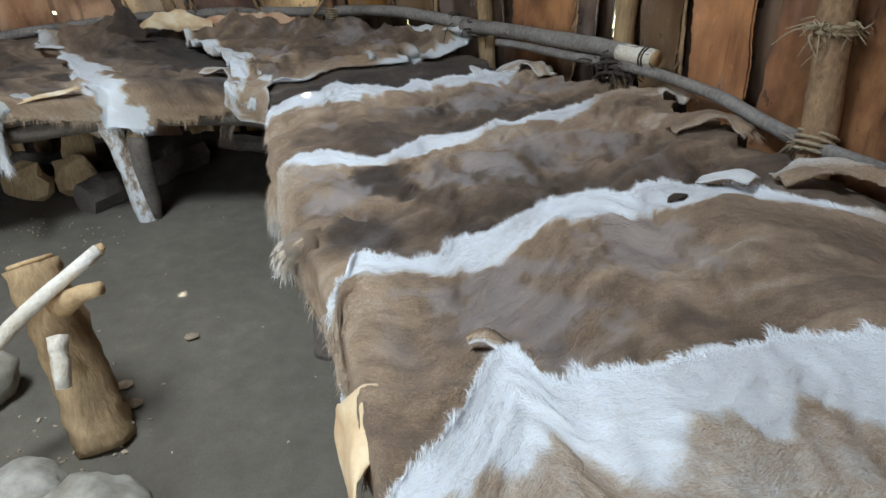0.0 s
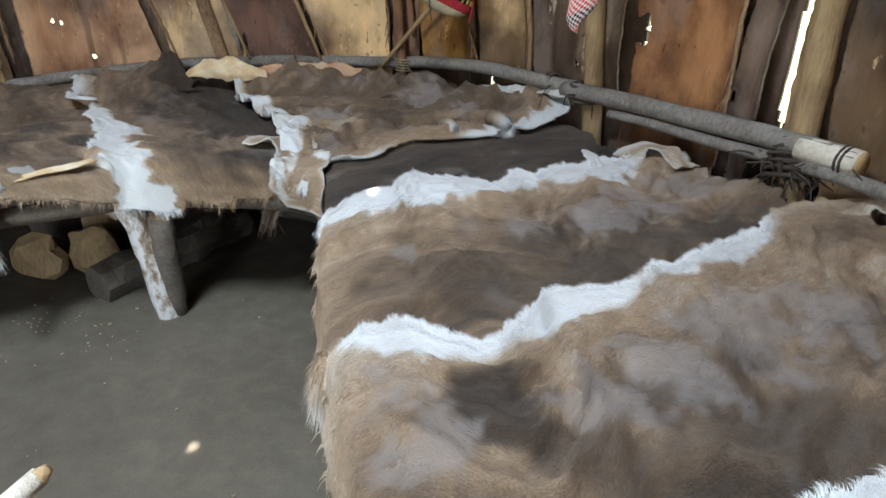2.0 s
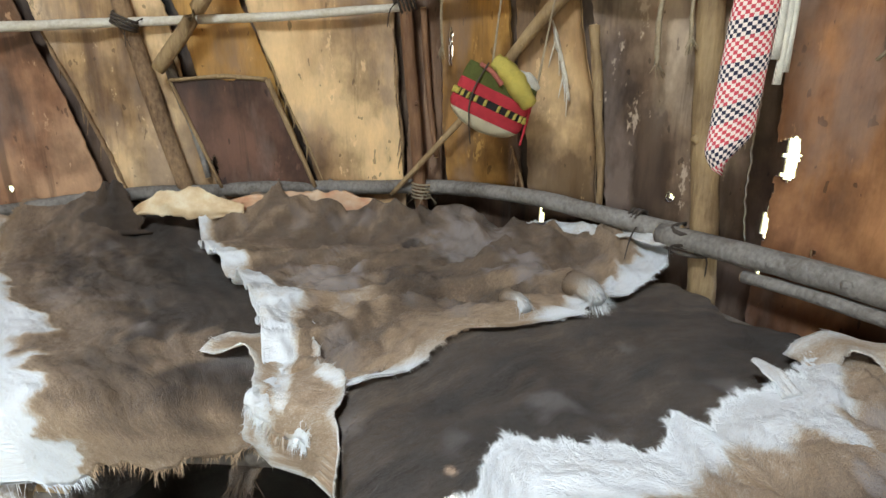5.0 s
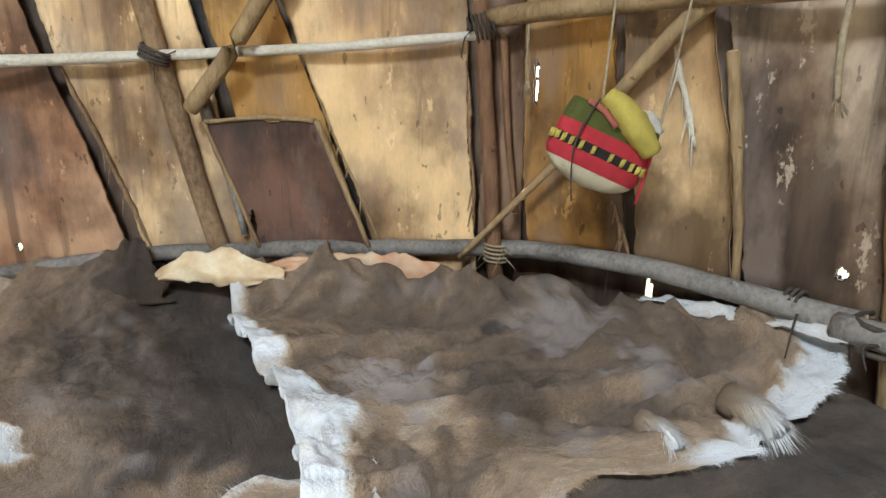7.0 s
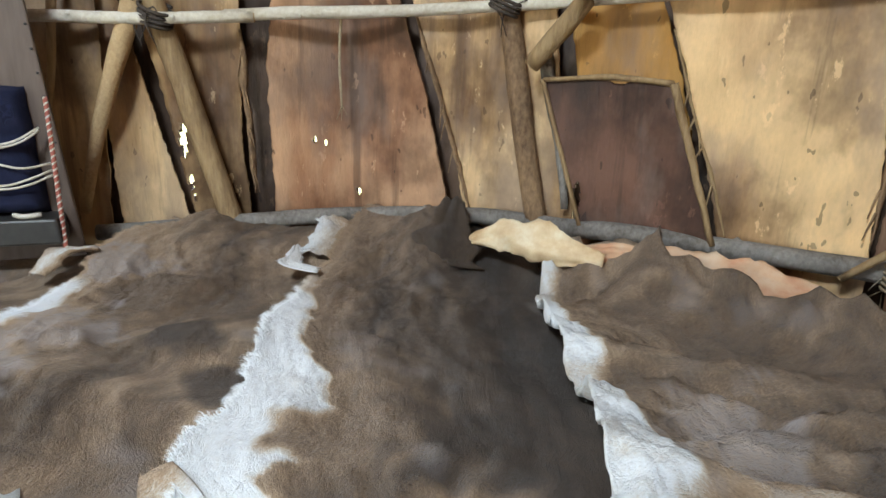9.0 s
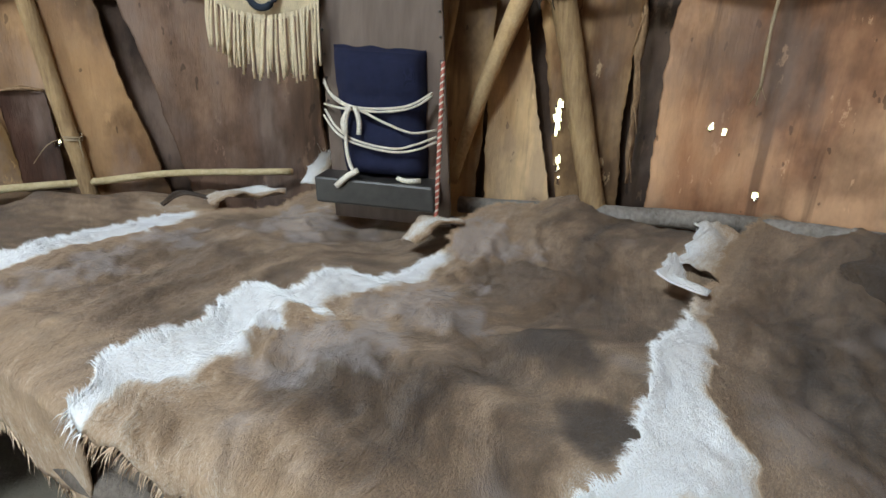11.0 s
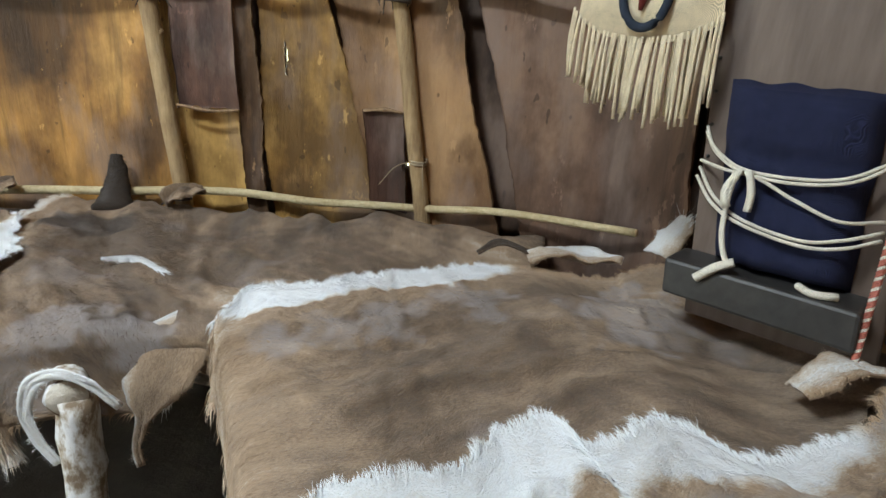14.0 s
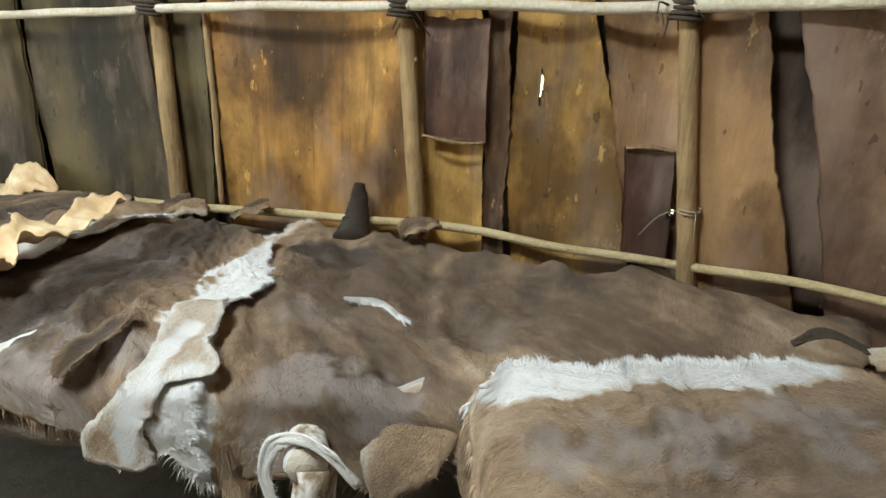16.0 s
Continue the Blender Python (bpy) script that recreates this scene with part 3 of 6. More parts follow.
def hide(label, first, second, white=0.08, back=0.62, spine=0.5, lift0=0.050, lift1=0.004, seed=0.0, mat=None, far_white=0.0, fringe=5200,
         curl=0.02, hang=(0.12, 0.12), wrinkle=0.032, pale=0.33, ends=0.0, front_tuft=420, spots=(), rise=0.0, silver_sheen=()):
    """A deer hide between two long edges, both from the platform's front to the wall; white: width of the belly band along the first."""
    mat = mat or FUR
    nu, nv = 150, 92
    # the front ends hang over the platform's edge
    def with_hang(pts, h):
        s, px, py, nx, ny = edge_side(*pts[0])
        return [(px + nx * h, py + ny * h), *pts] if h > 0 else pts
    f_line, f_len = resample(with_hang(first, hang[0]), nu)
    g_line, g_len = resample(with_hang(second, hang[1]), nu)
    white_at, far_at = profile(white, first, f_len), profile(far_white, second, g_len)
    verts, tone, lie, sheen = [], [], [], []
    for i in range(nu + 1):
        u = i / nu
        a, b = f_line[i], g_line[i]
        across = (b - a)
        w = across.length
        d = across / max(w, 1e-6)
        e = 0.032 * nz(u * 8, seed, 0.3) + 0.022 * nz(u * 24, seed, 5.1) + 0.010 * nz(u * 70, seed, 6.1)
        e2 = 0.03 * nz(u * 8, seed, 8.3) + 0.012 * nz(u * 30, seed, 3.1)
        band = max(0.0, white_at(u) * (0.97 + 0.35 * nz(u * 5.5, seed, 12.0) + 0.45 * nz(u * 17, seed, 2.0) + 0.25 * nz(u * 50, seed, 4.0)))
        band2 = far_at(u) * (0.95 + 0.5 * nz(u * 5, seed, 22.0) + 0.3 * nz(u * 21, seed, 24.0))
        for j in range(nv + 1):
            v = (j / nv) ** 1.25
            dist = v * w
            p = a + d * (e * (1 - v) + e2 * v + dist)
            along = (f_line[min(i + 1, nu)] - f_line[max(i - 1, 0)]).normalized()
            # ragged front and wall ends
            if i < 8:
                p = p - along * (1 - i / 8) * 0.05 * (nz(dist * 7, seed, 40.0) + 0.5 * nz(dist * 23, seed, 41.0))
            if i > nu - 10:
                p = p + along * (1 - (nu - i) / 10) * 0.09 * (nz(dist * 5, seed, 50.0) + 0.5 * nz(dist * 19, seed, 51.0))
            ud = u * f_len
            warp = 0.12 * nz(ud * 2.2, dist * 2.2, seed + 20)
            ridge = 1 - abs(nz((dist + warp) * 7.5, ud * 1.7, seed + 9)) * 2.6
            ridge2 = 1 - abs(nz((dist + warp) * 16, ud * 5.0, seed + 13)) * 2.6
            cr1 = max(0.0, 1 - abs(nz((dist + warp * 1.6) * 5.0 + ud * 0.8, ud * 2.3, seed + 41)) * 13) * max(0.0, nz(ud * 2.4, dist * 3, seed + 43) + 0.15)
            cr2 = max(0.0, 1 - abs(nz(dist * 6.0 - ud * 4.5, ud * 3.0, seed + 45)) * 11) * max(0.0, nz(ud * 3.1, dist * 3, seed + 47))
            fold = wrinkle * (1.3 * nz(dist * 6 + u * 2, ud * 2.6, seed) + 0.75 * max(0, ridge) + 0.45 * max(0, ridge2) * max(0, nz(ud * 2, dist * 2, seed + 30) + 0.3) + 0.24 * nz(dist * 50, ud * 32, seed + 6) + 0.34 * nz(dist * 24, ud * 15, seed + 7) - 0.9 * cr1 - 0.8 * cr2)
            crest = curl * math.exp(-dist / 0.03) * max(0.0, 0.35 + nz(u * 11, seed, 60.0))
            fold *= 1 - 0.75 * max(0.0, min(1.0, (v - 0.55) / 0.25)) * (lift1 < 0.02)
            lift = lift0 * (1 - v) + lift1 * v + fold * min(1, dist / 0.16 + 0.18) + crest
            lift += rise * max(0.0, (u - 0.72) / 0.28) ** 1.5
            verts.append(drape(p.x, p.y, max(0.0, lift)))
            soft = 0.03 + 0.02 * nz(u * 9, seed, 77.0)
            t = (dist - band) / soft
            base = 0.02 if t < 0 else min(1.0, 0.02 + 0.26 * t) if t < 1 else 0.28
            k = max(0.0, min(1.0, (dist - band - 0.03) / 0.16))
            mid = math.exp(-((v - spine + 0.05 * nz(ud * 2.4, seed, 31.0)) / 0.21) ** 2)
            base = base if t < 1 else pale + (back - pale) * (0.34 * k + 0.66 * k * mid)
            if t < 1.6:
                thin = max(0.0, min(1.0, band / 0.018 - 0.2))
                base = base * thin + max(base, pale * 0.9) * (1 - thin)
            if band2 > 0:
                t2 = (w - dist - band2) / 0.04
                if t2 < 1 and band2 > 0.012:
                    base = min(base, 0.02 + max(0.0, t2) * 0.34)
            # the coat is streaked along the body; rubbed patches carry painted sheen
            # creases are also darkened here, shade put into the coat's tone
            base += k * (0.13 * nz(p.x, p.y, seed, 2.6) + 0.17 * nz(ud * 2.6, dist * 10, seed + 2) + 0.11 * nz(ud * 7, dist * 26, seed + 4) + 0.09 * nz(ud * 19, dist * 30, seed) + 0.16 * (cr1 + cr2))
            worn_sheen = nz(p.x, p.y, seed + 33, 4.0) + 0.5 * nz(p.x, p.y, seed + 35, 13.0)
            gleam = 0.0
            if worn_sheen > 0.34 and k > 0.3:
                gleam = min(0.35, (worn_sheen - 0.34) * 1.2)
            # further patches of painted sheen at given places
            for cx, cy, rx in silver_sheen:
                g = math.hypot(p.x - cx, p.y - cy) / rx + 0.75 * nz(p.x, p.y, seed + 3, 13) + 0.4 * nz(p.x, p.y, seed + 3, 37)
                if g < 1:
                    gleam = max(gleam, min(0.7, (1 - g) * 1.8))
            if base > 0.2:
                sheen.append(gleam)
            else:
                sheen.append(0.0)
            for cx, cy, rx, tv in spots:
                g = math.hypot(p.x - cx, p.y - cy) / rx + 0.5 * nz(p.x, p.y, seed, 14)
                if g < 1:
                    g = min(1.0, (1 - g) * 2.2)
                    base = base * (1 - g) + tv * g
            if ends and u < 0.16 and base > 0.1:
                g = max(0.0, min(1.0, u / 0.16 + 0.35 * nz(dist * 9, u * 30, seed + 15)))
                base = base * g + ends * (1 - g)
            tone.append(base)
            lie.append((u * f_len + seed, dist))
    faces = []
    m = nv + 1
    for i in range(nu):
        for j in range(nv):
            q = (i * m + j, (i + 1) * m + j, (i + 1) * m + j + 1, i * m + j + 1)
            faces.append(q)
    ax, ay = f_line[nu // 2].xy - f_line[nu // 2 - 1].xy
    bx, by = g_line[nu // 2].xy - f_line[nu // 2].xy
    if ax * by - ay * bx < 0:
        faces = [f[::-1] for f in faces]
    root = thing("deer_hide", label, "hide", "deer hides on the platform")
    pelt = mesh_part("pelt", verts, faces, mat, root)
    me = pelt.data
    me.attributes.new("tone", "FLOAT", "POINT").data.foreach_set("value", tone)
    me.attributes.new("silver_sheen", "FLOAT", "POINT").data.foreach_set("value", sheen)
    uvl = me.uv_layers.new(name="lie")
    idx = np.empty(len(me.loops), dtype=np.int32)
    me.loops.foreach_get("vertex_index", idx)
    uvl.data.foreach_set("uv", np.array(lie, dtype=np.float32)[idx].ravel())
    sol = pelt.modifiers.new("skin", "SOLIDIFY")
    sol.thickness, sol.offset = 0.006, -1

    # hair standing out along the edges and sparse over the coat
    rng = random.Random(seed + 1)
    hv, hf, ht = [], [], []

    def hair(p, way, length, width, t):
        side = way.cross(Vector((rng.uniform(-1, 1), rng.uniform(-1, 1), rng.uniform(-0.2, 1)))).normalized() * width
        k = len(hv)
        bend = p + way * length * 0.55 + Vector((0, 0, 0.002))
        tip = p + way * length - Vector((0, 0, length * 0.22))
        hv.extend((p - side, p + side, bend + side * 0.6, bend - side * 0.6, tip))
        hf.extend(((k, k + 1, k + 2, k + 3), (k + 3, k + 2, k + 4)))
        ht.extend([t] * 5)

    def at(i, j):
        return verts[i * m + j]
    for _ in range(fringe):
        x = rng.random() * (nu - 1)
        i = int(x)
        clump = nz(x * 0.35, seed, 90.0)
        j = min(4, int(abs(rng.gauss(0, 1.6))))
        p = at(i, j).lerp(at(i + 1, j), x - i)
        outw = (at(i, 0) - at(i, 3)).normalized()
        outw = (outw + Vector((rng.gauss(0, 0.28), rng.gauss(0, 0.28), rng.gauss(0.12, 0.2)))).normalized()
        hair(p, outw, max(0.003, 0.013 + 0.030 * clump + rng.gauss(0, 0.005)), 0.0006, tone[i * m + j] + rng.uniform(-0.02, 0.05))
    for _ in range(front_tuft):
        x = rng.random() * (nv - 1)
        j = int(x)
        p = at(0, j).lerp(at(0, j + 1), x - j)
        outw = ((at(0, j) - at(3, j)).normalized() + Vector((rng.gauss(0, 0.3), rng.gauss(0, 0.3), rng.gauss(-0.1, 0.2)))).normalized()
        hair(p, outw, max(0.006, 0.022 + 0.03 * nz(j * 0.4, seed, 95.0) + rng.gauss(0, 0.006)), 0.0013, tone[j])
    for _ in range(6500):
        i, j = rng.randrange(2, nu - 2), rng.randrange(1, nv - 2)
        x = rng.random()
        p = at(i, j).lerp(at(i + 1, j + 1), x)
        flow = (at(i, j) - at(i + 2, j)).normalized() * 0.7 + (at(i, j + 1) - at(i, j)).normalized() * (0.9 if j > nv * spine else -0.9) * 0.6
        nrm = (at(i + 1, j) - at(i, j)).cross(at(i, j + 1) - at(i, j)).normalized()
        nrm = nrm if nrm.z > 0 else -nrm
        way = (flow.normalized() + nrm * rng.uniform(0.02, 0.22) + Vector((rng.gauss(0, 0.2), rng.gauss(0, 0.2), 0))).normalized()
        hair(p - nrm * 0.002, way, rng.uniform(0.010, 0.022), 0.0007, tone[i * m + j] + rng.uniform(-0.08, 0.10))
    if hv:
        fr = mesh_part("fur_fringe", hv, hf, mat, root)
        fr.data.attributes.new("tone", "FLOAT", "POINT").data.foreach_set("value", ht)
        fr["kind"] = "stuff"
    return root


hide_a = hide("tan deer hide with a broad white belly edge", [(-0.06, 0.52), (-0.03, 0.58), (0.02, 0.65), (0.10, 0.79), (0.16, 0.73), (0.24, 0.74), (0.33, 0.73), (0.43, 0.76), (0.55, 0.81), (0.67, 0.83), (0.85, 0.80), (1.1, 0.75), (1.5, 0.65)],
     [(0.12, 0.02), (0.5, -0.1), (1.0, -0.2), (1.6, -0.3)], (0.05, 0.08, 0.12, 0.23, 0.17, 0.15, 0.13, 0.15, 0.18, 0.20, 0.17, 0.12, 0.06), 0.40, 0.7, lift0=0.062, lift1=0.025, seed=1.0, hang=(0.05, 0.2), pale=0.30, wrinkle=0.030, ends=0.32)
hide_b = hide("grey-brown deer hide with a wavy white belly edge", [(-0.20, 1.00), (-0.19, 1.13), (-0.15, 1.14), (-0.09, 1.10), (-0.03, 1.13), (0.03, 1.21), (0.13, 1.26), (0.23, 1.36), (0.31, 1.43), (0.40, 1.46), (0.47, 1.44), (0.56, 1.51), (0.73, 1.57), (0.9, 1.46), (1.2, 1.3), (1.5, 1.25)],
     [(0.08, 0.30), (0.4, 0.40), (0.9, 0.35), (1.55, 0.3)], (0.02, 0.10, 0.08, 0.025, 0.05, 0.13, 0.10, 0.11, 0.125, 0.125, 0.08, 0.11, 0.10, 0.03, 0.0, 0.0), 0.52, 0.62, seed=2.0, hang=(0.06, 0.28), pale=0.44, wrinkle=0.024, ends=0.33,
     spots=((0.32, 0.92, 0.10, 0.46),), silver_sheen=((0.45, 1.22, 0.16), (0.15, 0.95, 0.18)))
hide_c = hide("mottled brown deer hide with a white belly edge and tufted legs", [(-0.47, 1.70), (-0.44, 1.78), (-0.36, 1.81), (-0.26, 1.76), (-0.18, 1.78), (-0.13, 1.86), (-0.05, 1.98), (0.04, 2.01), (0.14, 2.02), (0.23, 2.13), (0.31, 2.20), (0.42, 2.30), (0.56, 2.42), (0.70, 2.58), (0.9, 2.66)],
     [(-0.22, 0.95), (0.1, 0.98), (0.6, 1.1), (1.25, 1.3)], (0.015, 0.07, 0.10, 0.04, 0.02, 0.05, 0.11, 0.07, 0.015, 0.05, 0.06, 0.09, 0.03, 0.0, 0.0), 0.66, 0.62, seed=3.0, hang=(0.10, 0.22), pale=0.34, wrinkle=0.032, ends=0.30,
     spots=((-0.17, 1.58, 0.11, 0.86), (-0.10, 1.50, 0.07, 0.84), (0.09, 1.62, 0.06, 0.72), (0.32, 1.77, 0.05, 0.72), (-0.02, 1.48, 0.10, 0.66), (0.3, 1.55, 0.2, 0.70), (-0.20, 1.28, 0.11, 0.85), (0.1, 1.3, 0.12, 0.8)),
     silver_sheen=((0.02, 1.62, 0.09), (0.15, 1.70, 0.13), (0.34, 1.88, 0.16), (-0.25, 1.46, 0.08), (0.55, 1.98, 0.14), (-0.35, 1.58, 0.07)))
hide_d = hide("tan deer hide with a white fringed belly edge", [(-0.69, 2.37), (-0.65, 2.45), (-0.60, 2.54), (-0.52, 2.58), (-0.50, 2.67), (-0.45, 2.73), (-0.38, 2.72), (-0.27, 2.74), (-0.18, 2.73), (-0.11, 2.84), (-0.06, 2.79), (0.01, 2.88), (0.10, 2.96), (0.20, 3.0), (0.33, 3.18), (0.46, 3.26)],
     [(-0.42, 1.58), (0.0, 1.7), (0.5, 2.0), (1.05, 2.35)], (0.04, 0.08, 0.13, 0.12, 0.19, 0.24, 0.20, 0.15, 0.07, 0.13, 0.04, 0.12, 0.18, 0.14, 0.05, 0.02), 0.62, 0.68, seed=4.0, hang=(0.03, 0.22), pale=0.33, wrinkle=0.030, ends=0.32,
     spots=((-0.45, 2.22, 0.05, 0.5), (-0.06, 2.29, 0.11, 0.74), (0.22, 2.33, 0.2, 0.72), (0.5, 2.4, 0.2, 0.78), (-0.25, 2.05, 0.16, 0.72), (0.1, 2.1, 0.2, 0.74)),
     silver_sheen=((-0.10, 2.38, 0.09), (0.12, 2.46, 0.13), (0.28, 2.62, 0.15), (-0.42, 2.17, 0.05), (0.45, 2.85, 0.14)))
hide_e = hide("dark brown deer hide lying flat in the corner", [(-0.86, 2.95), (-0.55, 3.3), (-0.2, 3.6), (0.15, 3.75)],
     [(-0.60, 2.1), (-0.2, 2.3), (0.3, 2.5), (0.8, 2.8)], 0.0, 0.88, 0.4, lift0=0.012, seed=5.0, hang=(0.02, 0.30), pale=0.76, fringe=600, wrinkle=0.008)
hide_f = hide("brown deer hide with white legs in the corner", [(-0.87, 2.93), (-0.80, 2.99), (-0.70, 3.09), (-0.56, 3.27), (-0.42, 3.30), (-0.29, 3.37), (-0.13, 3.50), (-0.02, 3.60), (0.14, 3.76), (0.16, 3.95)],
     [(-1.08, 3.10), (-1.14, 3.26), (-1.27, 3.47), (-1.38, 3.60), (-1.46, 3.73), (-1.60, 3.92), (-1.70, 4.10), (-1.78, 4.42)], (0.03, 0.05, 0.02, 0.0, 0.0, 0.03, 0.05, 0.07, 0.09, 0.06), 0.62, 0.42, lift0=0.032, lift1=0.046, seed=6.0, rise=0.10,
     far_white=(0.05, 0.12, 0.20, 0.14, 0.10, 0.05, 0.04, 0.0), hang=(0.10, 0.04), pale=0.38, wrinkle=0.046,
     spots=((-0.78, 3.9, 0.05, 0.85), (-0.9, 3.40, 0.14, 0.34), (-0.72, 3.58, 0.16, 0.74), (-0.44, 3.5, 0.13, 0.66), (-1.1, 3.95, 0.16, 0.66), (-0.45, 3.85, 0.2, 0.62)), silver_sheen=((-1.02, 3.58, 0.16), (-0.58, 3.95, 0.16), (-0.35, 3.68, 0.12)))
hide_k = hide("very dark brown deer hide with white belly edge", [(-1.67, 2.85), (-1.80, 2.95), (-1.86, 3.10), (-1.98, 3.24), (-2.11, 3.42), (-2.18, 3.55), (-2.42, 3.95), (-2.5, 4.24)],
     [(-0.95, 3.0), (-1.15, 3.5), (-1.5, 4.0), (-1.95, 4.45)], (0.12, 0.18, 0.19, 0.14, 0.07, 0.015, 0.0, 0.0), 0.98, 0.76, seed=7.0, rise=0.11, ends=0.36, hang=(0.22, 0.12), pale=0.48, wrinkle=0.022,
     spots=((-1.40, 3.32, 0.12, 0.92), (-1.67, 3.61, 0.16, 0.78), (-1.66, 3.12, 0.12, 0.5), (-1.3, 3.12, 0.14, 0.52), (-2.02, 4.22, 0.16, 1.0)))
hide_l = hide("mottled grey-brown deer hide with a broad white belly edge", [(-2.32, 2.36), (-2.40, 2.39), (-2.45, 2.44), (-2.50, 2.54), (-2.61, 2.60), (-2.66, 2.68), (-2.59, 2.73), (-2.66, 2.83), (-2.69, 2.92), (-2.65, 2.98), (-2.71, 3.10), (-2.80, 3.25), (-3.0, 3.45), (-3.05, 3.7)],
     [(-1.63, 2.87), (-1.95, 3.3), (-2.25, 3.7), (-2.55, 4.15)], (0.03, 0.07, 0.10, 0.12, 0.18, 0.17, 0.08, 0.10, 0.10, 0.06, 0.03, 0.0, 0.0, 0.0), 0.62, 0.60, seed=8.0, rise=0.05, hang=(0.03, 0.14), pale=0.38, wrinkle=0.026, ends=0.33,
     spots=((-2.20, 2.74, 0.16, 0.72), (-2.21, 3.2, 0.12, 0.80), (-1.85, 2.87, 0.08, 0.62), (-2.5, 3.3, 0.2, 0.62), (-1.98, 3.15, 0.08, 0.8)), silver_sheen=((-2.45, 3.0, 0.16), (-2.35, 2.75, 0.14), (-2.8, 3.35, 0.16)))
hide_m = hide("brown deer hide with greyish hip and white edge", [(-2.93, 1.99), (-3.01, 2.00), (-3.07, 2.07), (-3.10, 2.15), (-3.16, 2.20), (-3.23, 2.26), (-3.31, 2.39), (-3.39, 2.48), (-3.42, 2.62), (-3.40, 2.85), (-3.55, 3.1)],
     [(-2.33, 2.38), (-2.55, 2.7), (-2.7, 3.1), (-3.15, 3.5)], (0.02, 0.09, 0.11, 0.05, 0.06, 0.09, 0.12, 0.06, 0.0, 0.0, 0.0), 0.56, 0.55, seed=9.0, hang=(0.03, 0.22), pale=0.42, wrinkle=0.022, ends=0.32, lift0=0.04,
     spots=((-2.66, 2.25, 0.12, 0.46), (-2.95, 2.6, 0.16, 0.56), (-3.25, 2.75, 0.14, 0.6)), silver_sheen=((-2.89, 2.27, 0.07), (-2.97, 2.34, 0.09), (-2.80, 2.13, 0.06), (-3.14, 2.52, 0.10), (-3.2, 2.9, 0.18)))
hide_n = hide("brown deer hide with pale flank and white-socked legs", [(-2.80, 1.40), (-3.1, 1.1), (-3.5, 0.92), (-3.86, 0.85)],
     [(-2.77, 1.88), (-2.90, 1.98), (-2.98, 2.08), (-3.25, 2.35), (-3.55, 2.65), (-3.90, 2.72)], 0.03, 0.62, 0.5, lift0=0.016, wrinkle=0.020, seed=10.0, hang=(0.20, 0.0), pale=0.42, ends=0.48,
     spots=((-2.77, 1.86, 0.05, 0.03), (-2.77, 1.93, 0.04, 0.04), (-2.84, 1.80, 0.06, 0.66), (-3.4, 1.4, 0.3, 0.66), (-2.93, 1.74, 0.05, 0.8), (-3.1, 1.95, 0.10, 0.34), (-3.05, 2.02, 0.06, 0.28), (-3.55, 1.2, 0.16, 0.85)), silver_sheen=((-2.83, 1.58, 0.09), (-2.92, 1.62, 0.06), (-2.74, 1.66, 0.09), (-2.90, 1.80, 0.10), (-2.95, 1.69, 0.04)))
hide_o = hide("dark deer hide with jagged white belly edge and hanging leg", [(-2.76, 1.45), (-2.86, 1.37), (-2.97, 1.31), (-3.08, 1.29), (-3.18, 1.25), (-3.30, 1.12), (-3.5, 1.0)],
     [(-2.5, 0.3), (-2.8, 0.3), (-3.2, 0.3), (-3.65, 0.25)], (0.08, 0.10, 0.10, 0.13, 0.15, 0.07, 0.0), 0.90, 0.45, lift0=0.034, seed=11.0, hang=(0.20, 0.18), pale=0.40, ends=0.5, silver_sheen=((-2.6, 1.22, 0.14), (-2.55, 1.0, 0.16), (-2.72, 1.3, 0.08)))
hide_p = hide("dark deer hide with yellowish raw edge", [(-2.55, 0.65), (-2.95, 0.62), (-3.2, 0.55), (-3.5, 0.5)],
     [(-2.3, -0.5), (-2.8, -0.5), (-3.2, -0.4), (-3.6, -0.3)], 0.06, 0.75, 0.5, lift0=0.05, seed=12.0, hang=(0.12, 0.12), pale=0.36)


# ---- rails and posts ----
def pole(name, label, pts, radii, mat, sides=12, knots=0.12, seed=0.0, category="pole", group=""):
    root = thing(name, label, category, group)
    line = smooth_line([Vector(q) for q in pts], 0.05)
    # a natural pole is never quite straight
    line = [q + Vector((0.008 * nz(k * 0.14, seed, 1), 0.008 * nz(k * 0.14, seed, 2), 0.009 * nz(k * 0.12, seed, 3))) for k, q in enumerate(line)]
    part("shaft", tube(line, radii, sides, knots, seed), mat, root)
    for a, c, r in ((line[0], line[1], radii[0]), (line[-1], line[-2], radii[-1])):
        d = (a - c).normalized()
        part("cut_end", tube([a, a + d * 0.004], r * 0.9, sides, knots, seed), WOOD_CUT, root, "pale cut end")
    rng = random.Random(int(seed * 31))
    for _ in range(max(1, int(len(line) / 9))):
        k = rng.randrange(1, len(line) - 1)
        d = (line[k + 1] - line[k - 1]).normalized()
        f = k / (len(line) - 1) * (len(radii) - 1)
        h = min(int(f), len(radii) - 2)
        r = radii[h] + (radii[h + 1] - radii[h]) * (f - h)
        side = d.cross(Vector((rng.uniform(-1, 1), rng.uniform(-1, 1), rng.uniform(-1, 1)))).normalized()
        part("knot", tube([line[k] + side * r * 0.6, line[k] + (side + d * 0.3) * r * 1.12], [r * 0.5, r * 0.26], 8, 0.3, k), mat, root)
    return root


def W(s, z, off=0.07):
    return on_wall(s, z, off)


